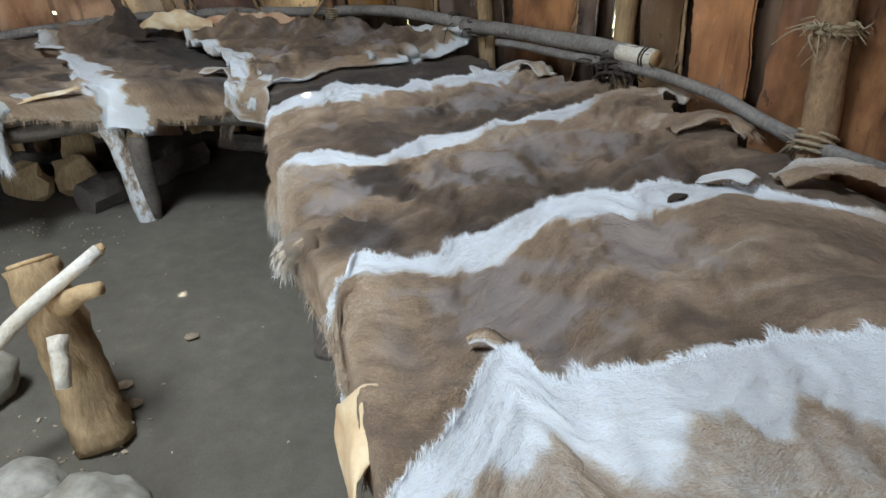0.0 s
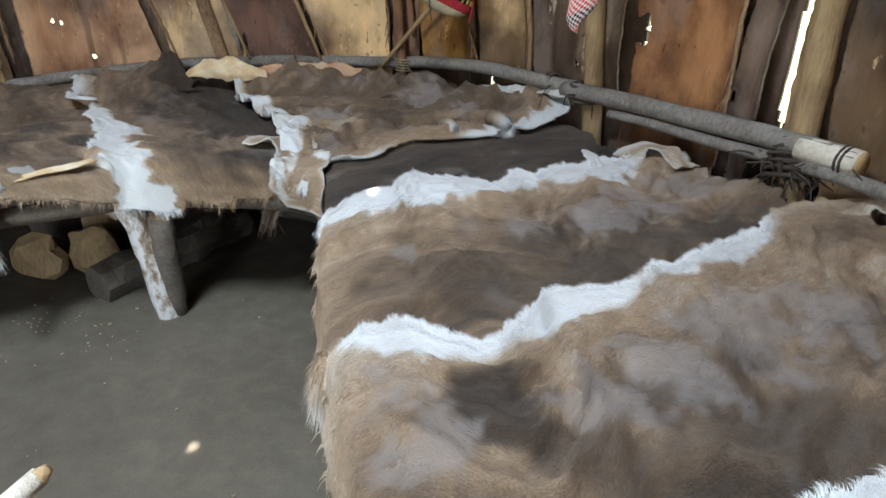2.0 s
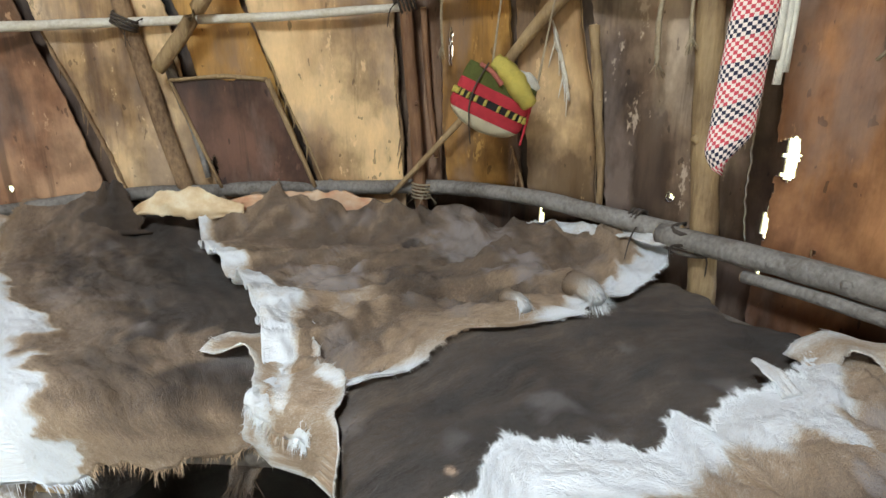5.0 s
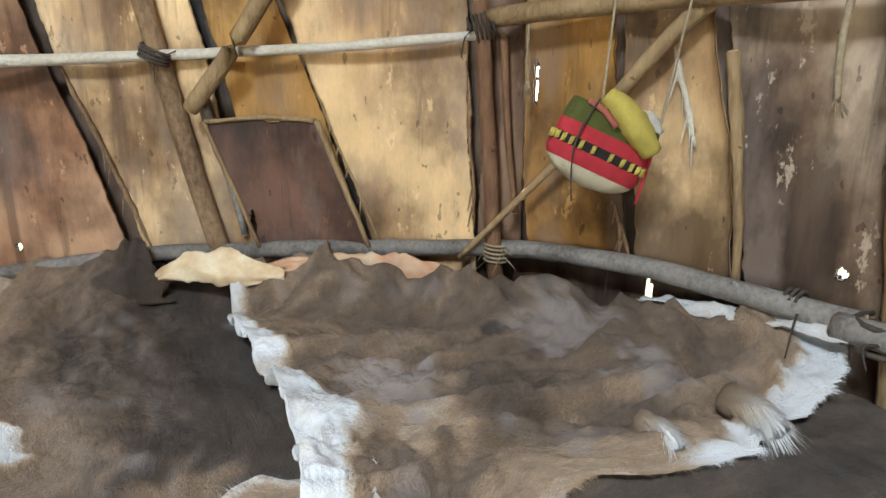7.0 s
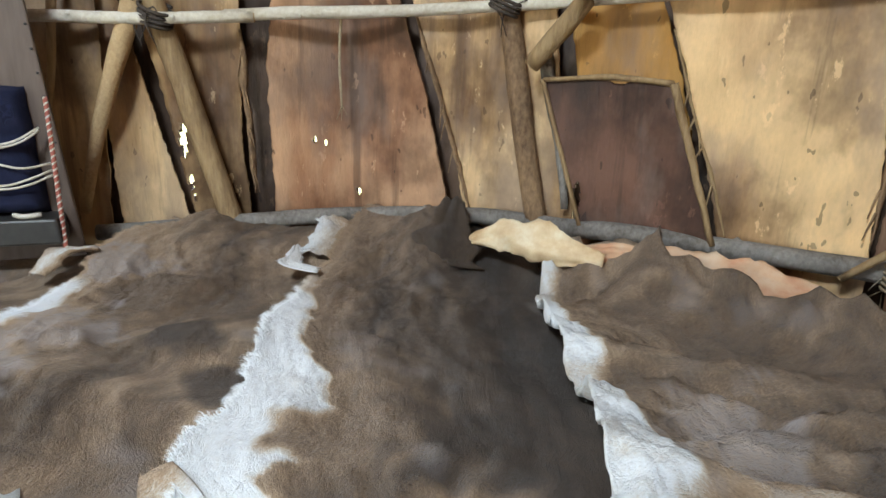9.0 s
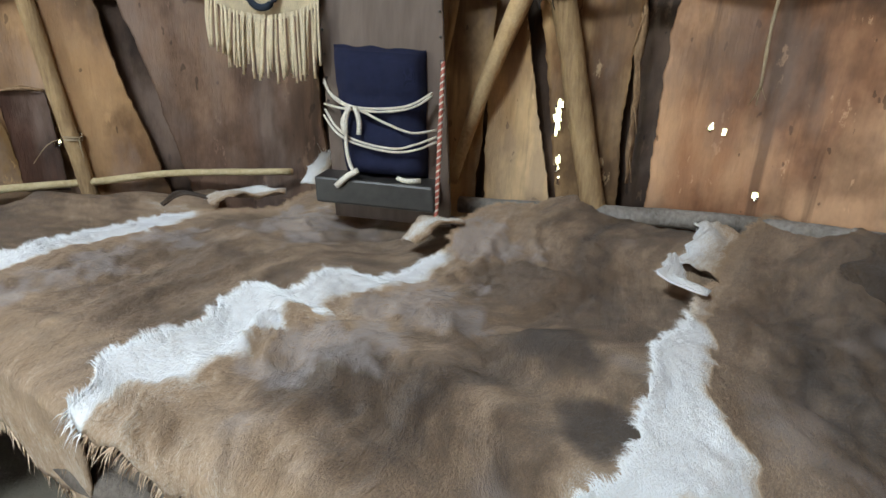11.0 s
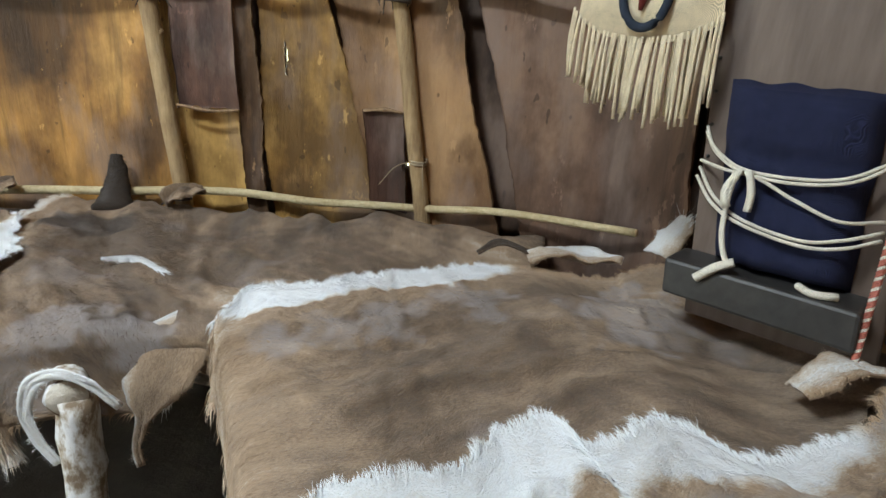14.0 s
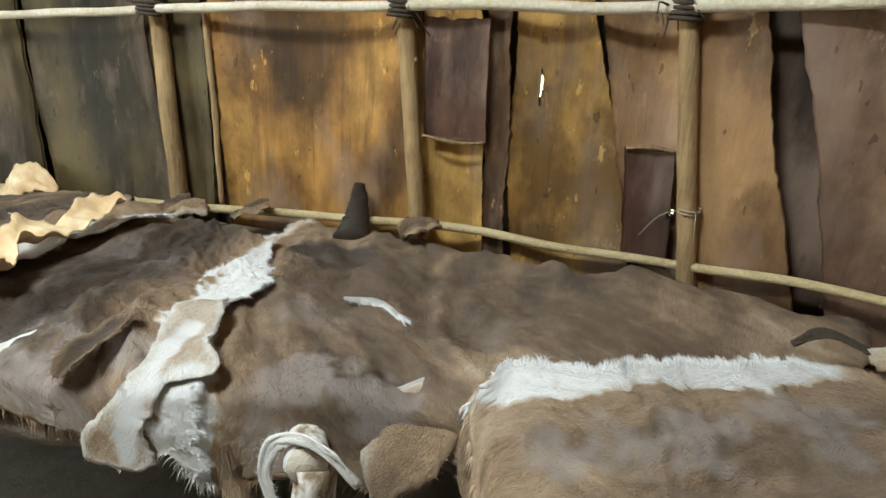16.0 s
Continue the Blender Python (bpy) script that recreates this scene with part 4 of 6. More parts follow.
pole("wall_rail", "grey weathered pole rail along the bark wall", [W(5.80, 0.87), W(6.5, 0.90), W(7.08, 0.87), W(7.7, 0.87), W(8.5, 0.84), W(9.0, 0.80), W(9.9, 0.74)], [0.036, 0.030], WOOD_GREY, seed=1, group="wall rails")
pole("wall_rail", "thick grey pole rail ending in a pale cut end", [W(4.42, 0.88, 0.12), W(5.0, 0.89, 0.12), W(5.85, 0.87, 0.12)], [0.040, 0.038], WOOD_GREY, seed=2, group="wall rails")
pole("wall_rail", "thin crooked grey pole rail below the thicker one", [W(2.0, 0.74, 0.1), W(3.6, 0.74, 0.1), W(4.1, 0.80, 0.1), W(4.6, 0.83, 0.13), W(5.5, 0.81, 0.14)], [0.034, 0.020], WOOD_GREY, seed=3, group="wall rails")
pole("wall_rail", "yellowish pole rail low along the bark wall", [W(10.6, 0.775), W(11.12, 0.74), W(11.48, 0.692), W(11.86, 0.674), W(12.28, 0.682), W(12.75, 0.65), W(13.27, 0.615), W(14.1, 0.573), W(14.8, 0.55)], [0.013, 0.017, 0.019], WOOD_YELLOW, seed=4, group="wall rails")
pole("wall_rail", "pale peeled pole rail high on the bark wall", [W(7.1, 1.67, 0.09), W(7.7, 1.62, 0.09), W(8.5, 1.58, 0.09), W(9.4, 1.52, 0.09)], [0.017, 0.022], WOOD_PALE, seed=5, group="wall rails")
pole("wall_rail", "pale peeled pole rail high on the bark wall", [W(9.3, 1.52, 0.11), W(10.0, 1.48, 0.11), W(11.0, 1.47, 0.1), W(11.63, 1.452, 0.1), W(12.32, 1.435, 0.1), W(13.2, 1.40, 0.1), W(14.0, 1.345, 0.1), W(15.2, 1.28, 0.1)], [0.020, 0.018, 0.016], WOOD_PALE, seed=6, group="wall rails")
pole("wall_rail", "brown pole rail high on the bark wall", [W(7.1, 1.72, 0.12), W(6.4, 1.73, 0.12), W(5.7, 1.70, 0.12)], [0.035, 0.035], WOOD_POST, seed=7, group="wall rails")


def post(label, s0, s1, z1, off, r, mat, seed, z0=0.0):
    return pole("wall_post", label, [W(s0, z0, off), W((s0 + s1) / 2, (z0 + z1) / 2, off), W(s1, z1, off)], [r, r * 0.85], mat, seed=seed, category="post", group="wall posts")


post("peeled yellowish post bound with twine against the wall", 3.47, 3.77, 2.0, 0.10, 0.058, WOOD_ROUGH, 11)
post("brown post lashed to the rails", 4.60, 4.70, 2.1, 0.07, 0.050, WOOD_POST, 12)
post("brown corner post against the bark", 5.62, 5.86, 2.1, 0.06, 0.05, WOOD_POST, 13)
post("slim reddish post lashed to the rail", 6.98, 7.15, 1.78, 0.10, 0.032, WOOD_RED, 14)
post("leaning rough brown pole against the bark", 8.00, 8.46, 2.1, 0.05, 0.042, WOOD_ROUGH, 15)
post("leaning brown pole against the bark", 9.21, 9.79, 2.1, 0.06, 0.045, WOOD_POST, 16)
post("pale straight pole against the bark", 11.32, 11.68, 2.0, 0.06, 0.032, WOOD_POST, 17)
post("pale straight pole against the bark", 12.34, 12.57, 2.0, 0.06, 0.034, WOOD_POST, 18)
post("pale straight pole against the bark", 13.46, 13.58, 2.0, 0.06, 0.038, WOOD_POST, 19)


pale_end = thing("wall_rail", "peeled pale end of the thick grey rail", "pole", "wall rails")
part("shaft", tube([W(4.41 + 0.05 * k, 0.88 + 0.001 * k, 0.12) for k in range(5)], [0.0405, 0.0425], 14, 0.12, 2), WOOD_PALE, pale_end)
part("cut_end", tube([W(4.4105, 0.88, 0.12), W(4.402, 0.88, 0.12)], 0.037, 14, 0.12, 2), WOOD_CUT, pale_end, "pale sawn face")

# ---- lashings and braces ----
def lashing(label, centre, axis, radius, turns, width, mat, thick=0.006, seed=0.0, tails=0):
    root = thing("lashing", label, "lashing", "cord lashings")
    part("cord", coil(centre, axis, radius, turns, width, thick, seed), mat, root)
    rng = random.Random(int(seed * 10) + 3)
    for _ in range(tails):
        p = Vector(centre) + Vector((rng.uniform(-1, 1), rng.uniform(-1, 1), 0)) * radius
        q = p + Vector((rng.gauss(0, 0.05), rng.gauss(0, 0.05), rng.uniform(-0.12, 0.02)))
        part("loose_end", tube(smooth_line([p, p.lerp(q, 0.5) + Vector((rng.uniform(-0.03, 0.03), rng.uniform(-0.03, 0.03), 0.02)), q], 0.02), [thick * 0.6, thick * 0.25], 4), mat, root)
    return root


UPW = (0, 0, 1)


def along(s):
    return (on_wall(s + 0.05, 0) - on_wall(s - 0.05, 0)).normalized()


lashing("frayed tan twine wound round a post", W(3.635, 1.10, 0.10), UPW, 0.060, 3.5, 0.035, TWINE, 0.007, 1, 46)
lashing("frayed tan twine binding rail to post", W(3.585, 0.74, 0.10), (0.3, 0.3, 1), 0.062, 4, 0.08, TWINE, 0.006, 2, 30)
lashing("dark cord binding two rails to a post", W(4.64, 0.82, 0.10), (0.2, 0.5, 1), 0.075, 6, 0.15, DARK_TWINE, 0.008, 3, 70)
lashing("dark cord round the cut end of a rail", W(4.46, 0.88, 0.12), along(4.46), 0.043, 2, 0.03, DARK_TWINE, 0.005, 4, 3)
lashing("dark cord round a rail at the corner", W(5.98, 0.885, 0.075), along(5.98), 0.040, 3, 0.05, DARK_TWINE, 0.007, 5, 4)
lashing("dark cord binding rails at the corner post", W(5.74, 0.86, 0.10), UPW, 0.066, 4, 0.09, DARK_TWINE, 0.008, 6, 10)
lashing("brown twine binding a slim post to the rail", W(7.06, 0.86, 0.09), UPW, 0.045, 5, 0.08, TWINE, 0.005, 7, 12)
lashing("dark twine knotted where rails meet a post", W(7.14, 1.69, 0.10), (1, 0, 0.4), 0.05, 5, 0.08, DARK_TWINE, 0.006, 8, 10)
lashing("dark twine round a leaning pole and rail", W(8.35, 1.59, 0.08), (0.4, 0, 1), 0.052, 4, 0.05, DARK_TWINE, 0.006, 9, 4)
lashing("dark twine round pole and rail", W(9.63, 1.51, 0.09), (0.4, 0, 1), 0.056, 4, 0.06, DARK_TWINE, 0.007, 10, 6)
lashing("brown twine round pole and high rail", W(11.585, 1.452, 0.08), UPW, 0.046, 5, 0.07, DARK_TWINE, 0.007, 11, 8)
lashing("brown twine round pole and high rail", W(12.505, 1.43, 0.08), UPW, 0.048, 5, 0.07, DARK_TWINE, 0.007, 12, 8)
lashing("brown twine round pole and high rail", W(13.545, 1.395, 0.08), UPW, 0.052, 5, 0.07, DARK_TWINE, 0.007, 13, 8)
lashing("thin twine round a pale pole", W(11.47, 0.87, 0.06), UPW, 0.032, 2, 0.02, TWINE, 0.004, 14, 3)
lashing("twine round pole and low rail", W(12.42, 0.67, 0.07), UPW, 0.042, 3, 0.05, DARK_TWINE, 0.006, 15, 6)
lashing("twine round pole and low rail", W(13.50, 0.61, 0.07), UPW, 0.046, 3, 0.05, DARK_TWINE, 0.006, 16, 8)

pole("brace", "diagonal brown brace pole leaning on the wall", [W(8.22, 1.40, 0.13), W(8.05, 1.60, 0.15), W(7.86, 1.86, 0.16)], [0.03, 0.032], WOOD_POST, seed=21)
pole("brace", "long diagonal brace branch behind the woven bag", [W(7.22, 0.84, 0.09), W(6.8, 1.22, 0.10), W(6.45, 1.58, 0.10), W(6.28, 1.74, 0.10)], [0.011, 0.016, 0.032], WOOD_POST, seed=22)
pole("brace", "thin upright stick against the bark", [W(6.98, 1.02, 0.06), W(7.03, 1.35, 0.06), W(7.06, 1.66, 0.06)], [0.012, 0.015], WOOD_RED, seed=23)
pole("split_pole", "grey split pole leaning crosswise on the bark", [W(9.93, 0.82, 0.07), W(9.84, 1.15, 0.08), W(9.70, 1.55, 0.09)], [0.018, 0.036], WOOD_CUT, seed=24)
pole("split_pole", "grey split pole leaning crosswise on the bark", [W(10.02, 1.05, 0.10), W(9.97, 1.3, 0.10), W(9.93, 1.6, 0.10)], [0.010, 0.016], WOOD_POST, seed=25)
pole("bark_strip", "frayed upright strip of bark along a slab joint", [W(6.16, 0.86, 0.045), W(6.19, 1.2, 0.045), W(6.25, 1.58, 0.045)], [0.014, 0.018], WOOD_POST, seed=26, knots=0.6, category="bark")
pole("bark_strip", "pale upright strip of bark along a slab joint", [W(8.08, 0.92, 0.05), W(8.13, 1.15, 0.05), W(8.20, 1.45, 0.05)], [0.012, 0.022], WOOD_GREY, seed=27, knots=0.6, category="bark")
pole("bark_strip", "pale upright strip of bark along a slab joint", [W(13.30, 0.62, 0.045), W(13.31, 1.0, 0.045), W(13.33, 1.4, 0.045)], [0.010, 0.014], WOOD_POST, seed=28, knots=0.5, category="bark")

def seam_strip(label, s0, s1, z0, z1, r, mat, seed):
    """Torn fibres of bark along the joint of two slabs."""
    root = thing("bark_strip", label, "bark", "torn bark strips")
    pts = [W(s0 + (s1 - s0) * k / 6 + 0.012 * nz(k * 1.7, seed, 5), z0 + (z1 - z0) * k / 6, 0.034) for k in range(7)]
    part("strip", tube(smooth_line(pts, 0.02), [r * 0.4, r, r * 0.8, r * 1.1, r * 0.4], 9, 0.9, seed, 0.5), mat, root)
    rng = random.Random(int(seed))
    for k in range(5):
        f = rng.uniform(0.1, 0.9)
        a = W(s0 + (s1 - s0) * f, z0 + (z1 - z0) * f, 0.042)
        b = W(s0 + (s1 - s0) * f + rng.uniform(-0.025, 0.025), z0 + (z1 - z0) * f - rng.uniform(0.04, 0.11), 0.055)
        part("fibre", tube(smooth_line([a, a.lerp(b, 0.5) + Vector((0, 0, 0.006)), b], 0.02), [0.004, 0.0015], 5, 0.5, k), mat, root)


seam_strip("pale torn fibres along a bark joint", 8.46, 8.70, 0.86, 1.55, 0.014, WOOD_ROUGH, 201)
seam_strip("pale torn fibres along a bark joint", 7.56, 7.80, 0.90, 1.52, 0.011, WOOD_POST, 202)
seam_strip("dark torn fibres beside the slim post", 7.17, 7.21, 0.92, 1.58, 0.014, WOOD_ROUGH, 203)
seam_strip("ragged torn edge of a bark slab", 9.33, 9.36, 0.88, 1.48, 0.015, WOOD_ROUGH, 204)
seam_strip("short torn fibres of bark under the bag", 6.50, 6.58, 0.89, 1.10, 0.013, WOOD_ROUGH, 205)
seam_strip("pale ragged bark edge on the wall", 6.33, 6.42, 1.30, 1.60, 0.016, WOOD_PALE, 206)
seam_strip("ragged torn edge of a bark slab", 4.98, 5.0, 0.70, 1.45, 0.016, WOOD_ROUGH, 207)
seam_strip("ragged torn edge of a bark slab", 4.33, 4.40, 0.70, 1.40, 0.016, WOOD_ROUGH, 208)

# loose slab of dark bark standing on the rail
slab_root = thing("leaning_bark", "dark rough slab of bark leaning on the wall", "bark")
sheet(7.56, 7.98, 0.44, 0.875, 1.36, 0.075, BARK_DARK, slab_root, "slab", 0.02, 0.02, 0.008, 0.02, 88.0)
rim_line = smooth_line([W(7.59, 0.88, 0.092), W(7.68, 1.12, 0.092), W(7.772, 1.36, 0.092)], 0.04)
part("side_rim", tube(rim_line, [0.010, 0.013], 8, 0.6, 71), WOOD_POST, slab_root, "pale fibrous rim")
rim_line = smooth_line([W(7.772, 1.36, 0.092), W(7.95, 1.372, 0.085), W(8.185, 1.355, 0.092)], 0.04)
part("top_rim", tube(rim_line, [0.010, 0.008], 8, 0.6, 72), WOOD_POST, slab_root, "pale fibrous rim")
rim_line = smooth_line([W(8.19, 1.355, 0.092), W(8.10, 1.12, 0.092), W(8.01, 0.88, 0.092)], 0.04)
part("side_rim", tube(rim_line, [0.008, 0.008], 8, 0.6, 73), WOOD_POST, slab_root, "pale fibrous rim")
slab_root2 = thing("patch_bark", "short dark slab of bark patched on the wall", "bark")
sheet(11.525, 11.68, 0.12, 0.66, 1.04, 0.055, BARK_DARK, slab_root2, "slab", 0.02, 0.01, 0.008, 0.012, 91.0)
part("torn_edge", tube(smooth_line([W(11.545, 1.04, 0.068), W(11.62, 1.046, 0.068), W(11.70, 1.035, 0.068)], 0.02), [0.004, 0.008, 0.005], 7, 0.8, 92), WOOD_ROUGH, slab_root2, "frayed upper edge")
slab_root3 = thing("patch_bark", "blackened square of bark patched on the wall", "bark")
sheet(12.17, 12.40, 0.06, 1.0, 1.40, 0.06, BARK_DARK, slab_root3, "slab", 0.02, 0.01, 0.008, 0.012, 93.0)
part("torn_edge", tube(smooth_line([W(12.18, 1.0, 0.072), W(12.28, 0.992, 0.072), W(12.41, 1.005, 0.072)], 0.02), [0.004, 0.007, 0.004], 7, 0.8, 94), WOOD_ROUGH, slab_root3, "frayed lower edge")

# ---- posts and wood under the platform ----
def bed_post(label, foot, top, r, mat, seed):
    root = thing("platform_post", label, "post", "platform posts")
    part("trunk", tube(smooth_line([foot, Vector(foot).lerp(Vector(top), 0.5) + Vector((0.012, 0, 0)), top], 0.04), [r * 1.08, r * 0.92, r], 16, 0.22, seed), mat, root)
    return root


forked = bed_post("forked platform post with pale flaking bark", (-1.57, 2.89, -0.02), (-1.655, 2.86, 0.60), 0.052, BIRCH, 31)
part("branch_stub", tube(smooth_line([(-1.555, 2.90, 0.02), (-1.54, 2.89, 0.25), (-1.525, 2.87, 0.47)], 0.04), [0.05, 0.05, 0.046], 16, 0.2, 32), WOOD_LOG, forked, "grey bark stub beside the trunk")
cut = tube([(-1.5262, 2.869, 0.468), (-1.5255, 2.862, 0.476)], 0.043, 16, 0.15, 32)
part("cut_face", cut, WOOD_CUT, forked, "fresh yellow saw cut")
west_post = bed_post("platform post with pale lichen and a sawn top", (-2.80, 1.72, -0.02), (-2.80, 1.71, 0.535), 0.044, BIRCH, 33)
part("branch_stub", tube([(-2.92, 1.60, 0.525), (-2.84, 1.66, 0.535), (-2.772, 1.715, 0.545)], 0.042, 16, 0.15, 38), BIRCH, west_post, "log stub lying on the post")
part("cut_face", tube([(-2.7725, 1.7145, 0.545), (-2.766, 1.719, 0.546)], 0.038, 16, 0.12, 38), CUT_GREY, west_post, "pale grey sawn end")
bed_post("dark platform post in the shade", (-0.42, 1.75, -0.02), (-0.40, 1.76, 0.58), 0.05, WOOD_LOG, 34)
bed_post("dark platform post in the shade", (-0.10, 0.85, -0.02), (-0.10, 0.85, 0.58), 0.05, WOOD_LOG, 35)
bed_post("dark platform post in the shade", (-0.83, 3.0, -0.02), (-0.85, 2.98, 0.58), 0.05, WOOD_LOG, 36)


def split_log(label, a, b, r, seed, mat=None):
    root = thing("firewood_log", label, "log", "firewood under the platform")
    part("log", tube(smooth_line([a, Vector(a).lerp(Vector(b), 0.5), b], 0.06), [r, r * 0.95], 7, 0.3, seed), mat or WOOD_LOG, root, smooth=False)


split_log("grey split log on the floor under the platform", (-1.95, 2.97, 0.08), (-1.60, 3.75, 0.10), 0.095, 41)
split_log("dark log on the floor under the platform", (-2.05, 3.45, 0.07), (-2.7, 3.6, 0.08), 0.07, 42)
split_log("dark log against the back under the platform", (-0.9, 3.9, 0.06), (-1.7, 4.1, 0.07), 0.06, 43)


def chunk(name, label, at, size, seed, mat, category, group, flat=1.0):
    root = thing(name, label, category, group)
    bm = bmesh.new()
    bmesh.ops.create_icosphere(bm, subdivisions=4 if flat >= 1 else 2, radius=1)
    for v in bm.verts:
        d = v.co.normalized()
        k = 1 + (0.28 if flat >= 1 else 0.5) * noise.noise(d * 1.1 + Vector((seed, 0, 0))) + 0.09 * noise.noise(d * 3.3 + Vector((seed, 5, 0))) + 0.03 * noise.noise(d * 9 + Vector((seed, 5, 0)))
        p = Vector((d.x * size[0], d.y * size[1], d.z * size[2])) * k
        v.co = Vector(at) + p
    part("body", bm, mat, root, smooth=flat >= 1.0)
    return root


chunk("wood_chunk", "ragged tan chunk of bark under the platform", (-2.10, 3.22, 0.13), (0.13, 0.07, 0.13), 3.0, WOOD_POST, "wood", "bark chunks", 0.5)
chunk("wood_chunk", "ragged tan chunk of bark under the platform", (-2.34, 3.14, 0.12), (0.15, 0.08, 0.12), 7.0, WOOD_POST, "wood", "bark chunks", 0.5)
chunk("wood_chunk", "flat tan chunk of bark under the platform", (-2.18, 3.42, 0.22), (0.10, 0.07, 0.20), 9.0, WOOD_POST, "wood", "bark chunks", 0.5)

# ---- forked stump with a stick laid on it ----
stump = thing("forked_stump", "peeled forked stump standing in the earth floor", "stump")
part("trunk", tube(smooth_line([(-1.03, 1.33, -0.02), (-1.06, 1.37, 0.10), (-1.11, 1.42, 0.28), (-1.19, 1.495, 0.515)], 0.025), [0.088, 0.078, 0.076, 0.068], 20, 0.24, 51), WOOD_POST, stump)
part("cut_top", tube([(-1.1897, 1.4947, 0.514), (-1.194, 1.499, 0.526)], 0.062, 20, 0.16, 51), WOOD_CUT, stump, "pale hewn top")
part("branch_stub", tube(smooth_line([(-1.09, 1.42, 0.42), (-1.01, 1.395, 0.475), (-0.93, 1.37, 0.51)], 0.03), [0.036, 0.026, 0.020], 14, 0.2, 52), WOOD_CUT, stump, "pale side branch")
part("peg", tube(smooth_line([(-1.06, 1.33, 0.38), (-1.045, 1.29, 0.33), (-1.04, 1.26, 0.26)], 0.03), [0.026, 0.02], 12, 0.2, 53), WOOD_PALE, stump, "whitish peg of branch")
stick = thing("peeled_stick", "pale peeled stick leaning on the stump", "stick")
part("shaft", tube(smooth_line([(-0.985, 1.50, 0.56), (-1.12, 1.335, 0.46), (-1.27, 1.14, 0.315), (-1.45, 0.90, 0.16), (-1.62, 0.68, 0.015)], 0.05), [0.019, 0.023, 0.025], 14, 0.14, 54), WOOD_PALE, stick)
part("broken_tip", tube([(-0.9855, 1.4995, 0.5595), (-0.975, 1.512, 0.568)], [0.019, 0.010], 9, 0.5, 55), WOOD_CUT, stick, "splintered end")

chunk("hearth_stone", "grey rounded field stone on the earth", (-1.53, 1.50, 0.07), (0.13, 0.12, 0.11), 1.0, STONE, "stone", "hearth stones")
chunk("hearth_stone", "mossy yellowish field stone on the earth", (-1.14, 1.10, 0.03), (0.12, 0.09, 0.07), 2.0, STONE, "stone", "hearth stones")
chunk("hearth_stone", "grey field stone with dark patch on the earth", (-0.90, 1.02, 0.04), (0.13, 0.12, 0.10), 4.0, STONE, "stone", "hearth stones")
chunk("hearth_stone", "grey rounded field stone on the earth", (-1.38, 1.02, 0.05), (0.14, 0.12, 0.10), 6.0, STONE, "stone", "hearth stones")
chunk("hearth_stone", "grey rounded field stone on the earth", (-1.60, 1.20, 0.05), (0.12, 0.12, 0.09), 8.0, STONE, "stone", "hearth stones")


def scatter_chips():
    """Chips, bark crumbs and dry leaves on the floor."""
    rng = random.Random(7)
    verts, faces = [], []
    spots = []
    for _ in range(170):
        k = rng.random()
        if k < 0.35:
            x, y = rng.gauss(-1.12, 0.13), rng.gauss(1.35, 0.13)
        elif k < 0.65:
            x, y = rng.gauss(-2.05, 0.22), rng.gauss(2.75, 0.12)
        else:
            x, y = rng.uniform(-2.2, -0.2), rng.uniform(0.6, 3.2)
        spots.append((x, y, rng.uniform(0.002, 0.007) * (1.8 if k < 0.1 else 1)))
    for x, y, r in spots:
        z = 0.022 * nz(x, y, 3, 1.1) + 0.007 * nz(x, y, 8, 6)
        a = rng.uniform(0, 6.3)
        b = len(verts)
        w = rng.uniform(0.25, 0.8)
        for h in (0.0, rng.uniform(0.002, 0.006)):
            for dx, dy in ((-1, -w), (1, -w * 0.7), (0.8, w), (-0.7, w * 0.8)):
                verts.append((x + r * (dx * math.cos(a) - dy * math.sin(a)), y + r * (dx * math.sin(a) + dy * math.cos(a)), z + h))
        faces += [tuple(b + i for i in f) for f in ((4, 5, 6, 7), (0, 1, 5, 4), (1, 2, 6, 5), (2, 3, 7, 6), (3, 0, 4, 7))]
    ob = mesh_part("wood_chips", verts, faces, CHIP, smooth=False)
    tagged(ob, "pale wood chips and crumbs strewn on earth", "chips", kind="stuff")


scatter_chips()
for k, (x, y, r) in enumerate(((-0.95, 1.83, 0.022), (-1.01, 1.47, 0.028), (-1.08, 1.56, 0.026), (-0.98, 1.38, 0.015))):
    root = thing("wood_chip", "pale flat wood chip lying on the earth", "chip", "wood chips")
    bm = bmesh.new()
    bmesh.ops.create_circle(bm, cap_ends=True, segments=7, radius=r)
    for v in bm.verts:
        v.co = Vector((x + v.co.x * 1.2, y + v.co.y * 0.6 + 0.3 * v.co.x, 0.014 + 0.022 * nz(x, y, 3, 1.1) + 0.3 * v.co.y + 0.004 * nz(v.co.x * 60, k, 0)))
    ext = bmesh.ops.extrude_face_region(bm, geom=bm.faces[:])
    bmesh.ops.translate(bm, verts=[g for g in ext["geom"] if isinstance(g, bmesh.types.BMVert)], vec=(0, 0, 0.005))
    part("flake", bm, CHIP, root)


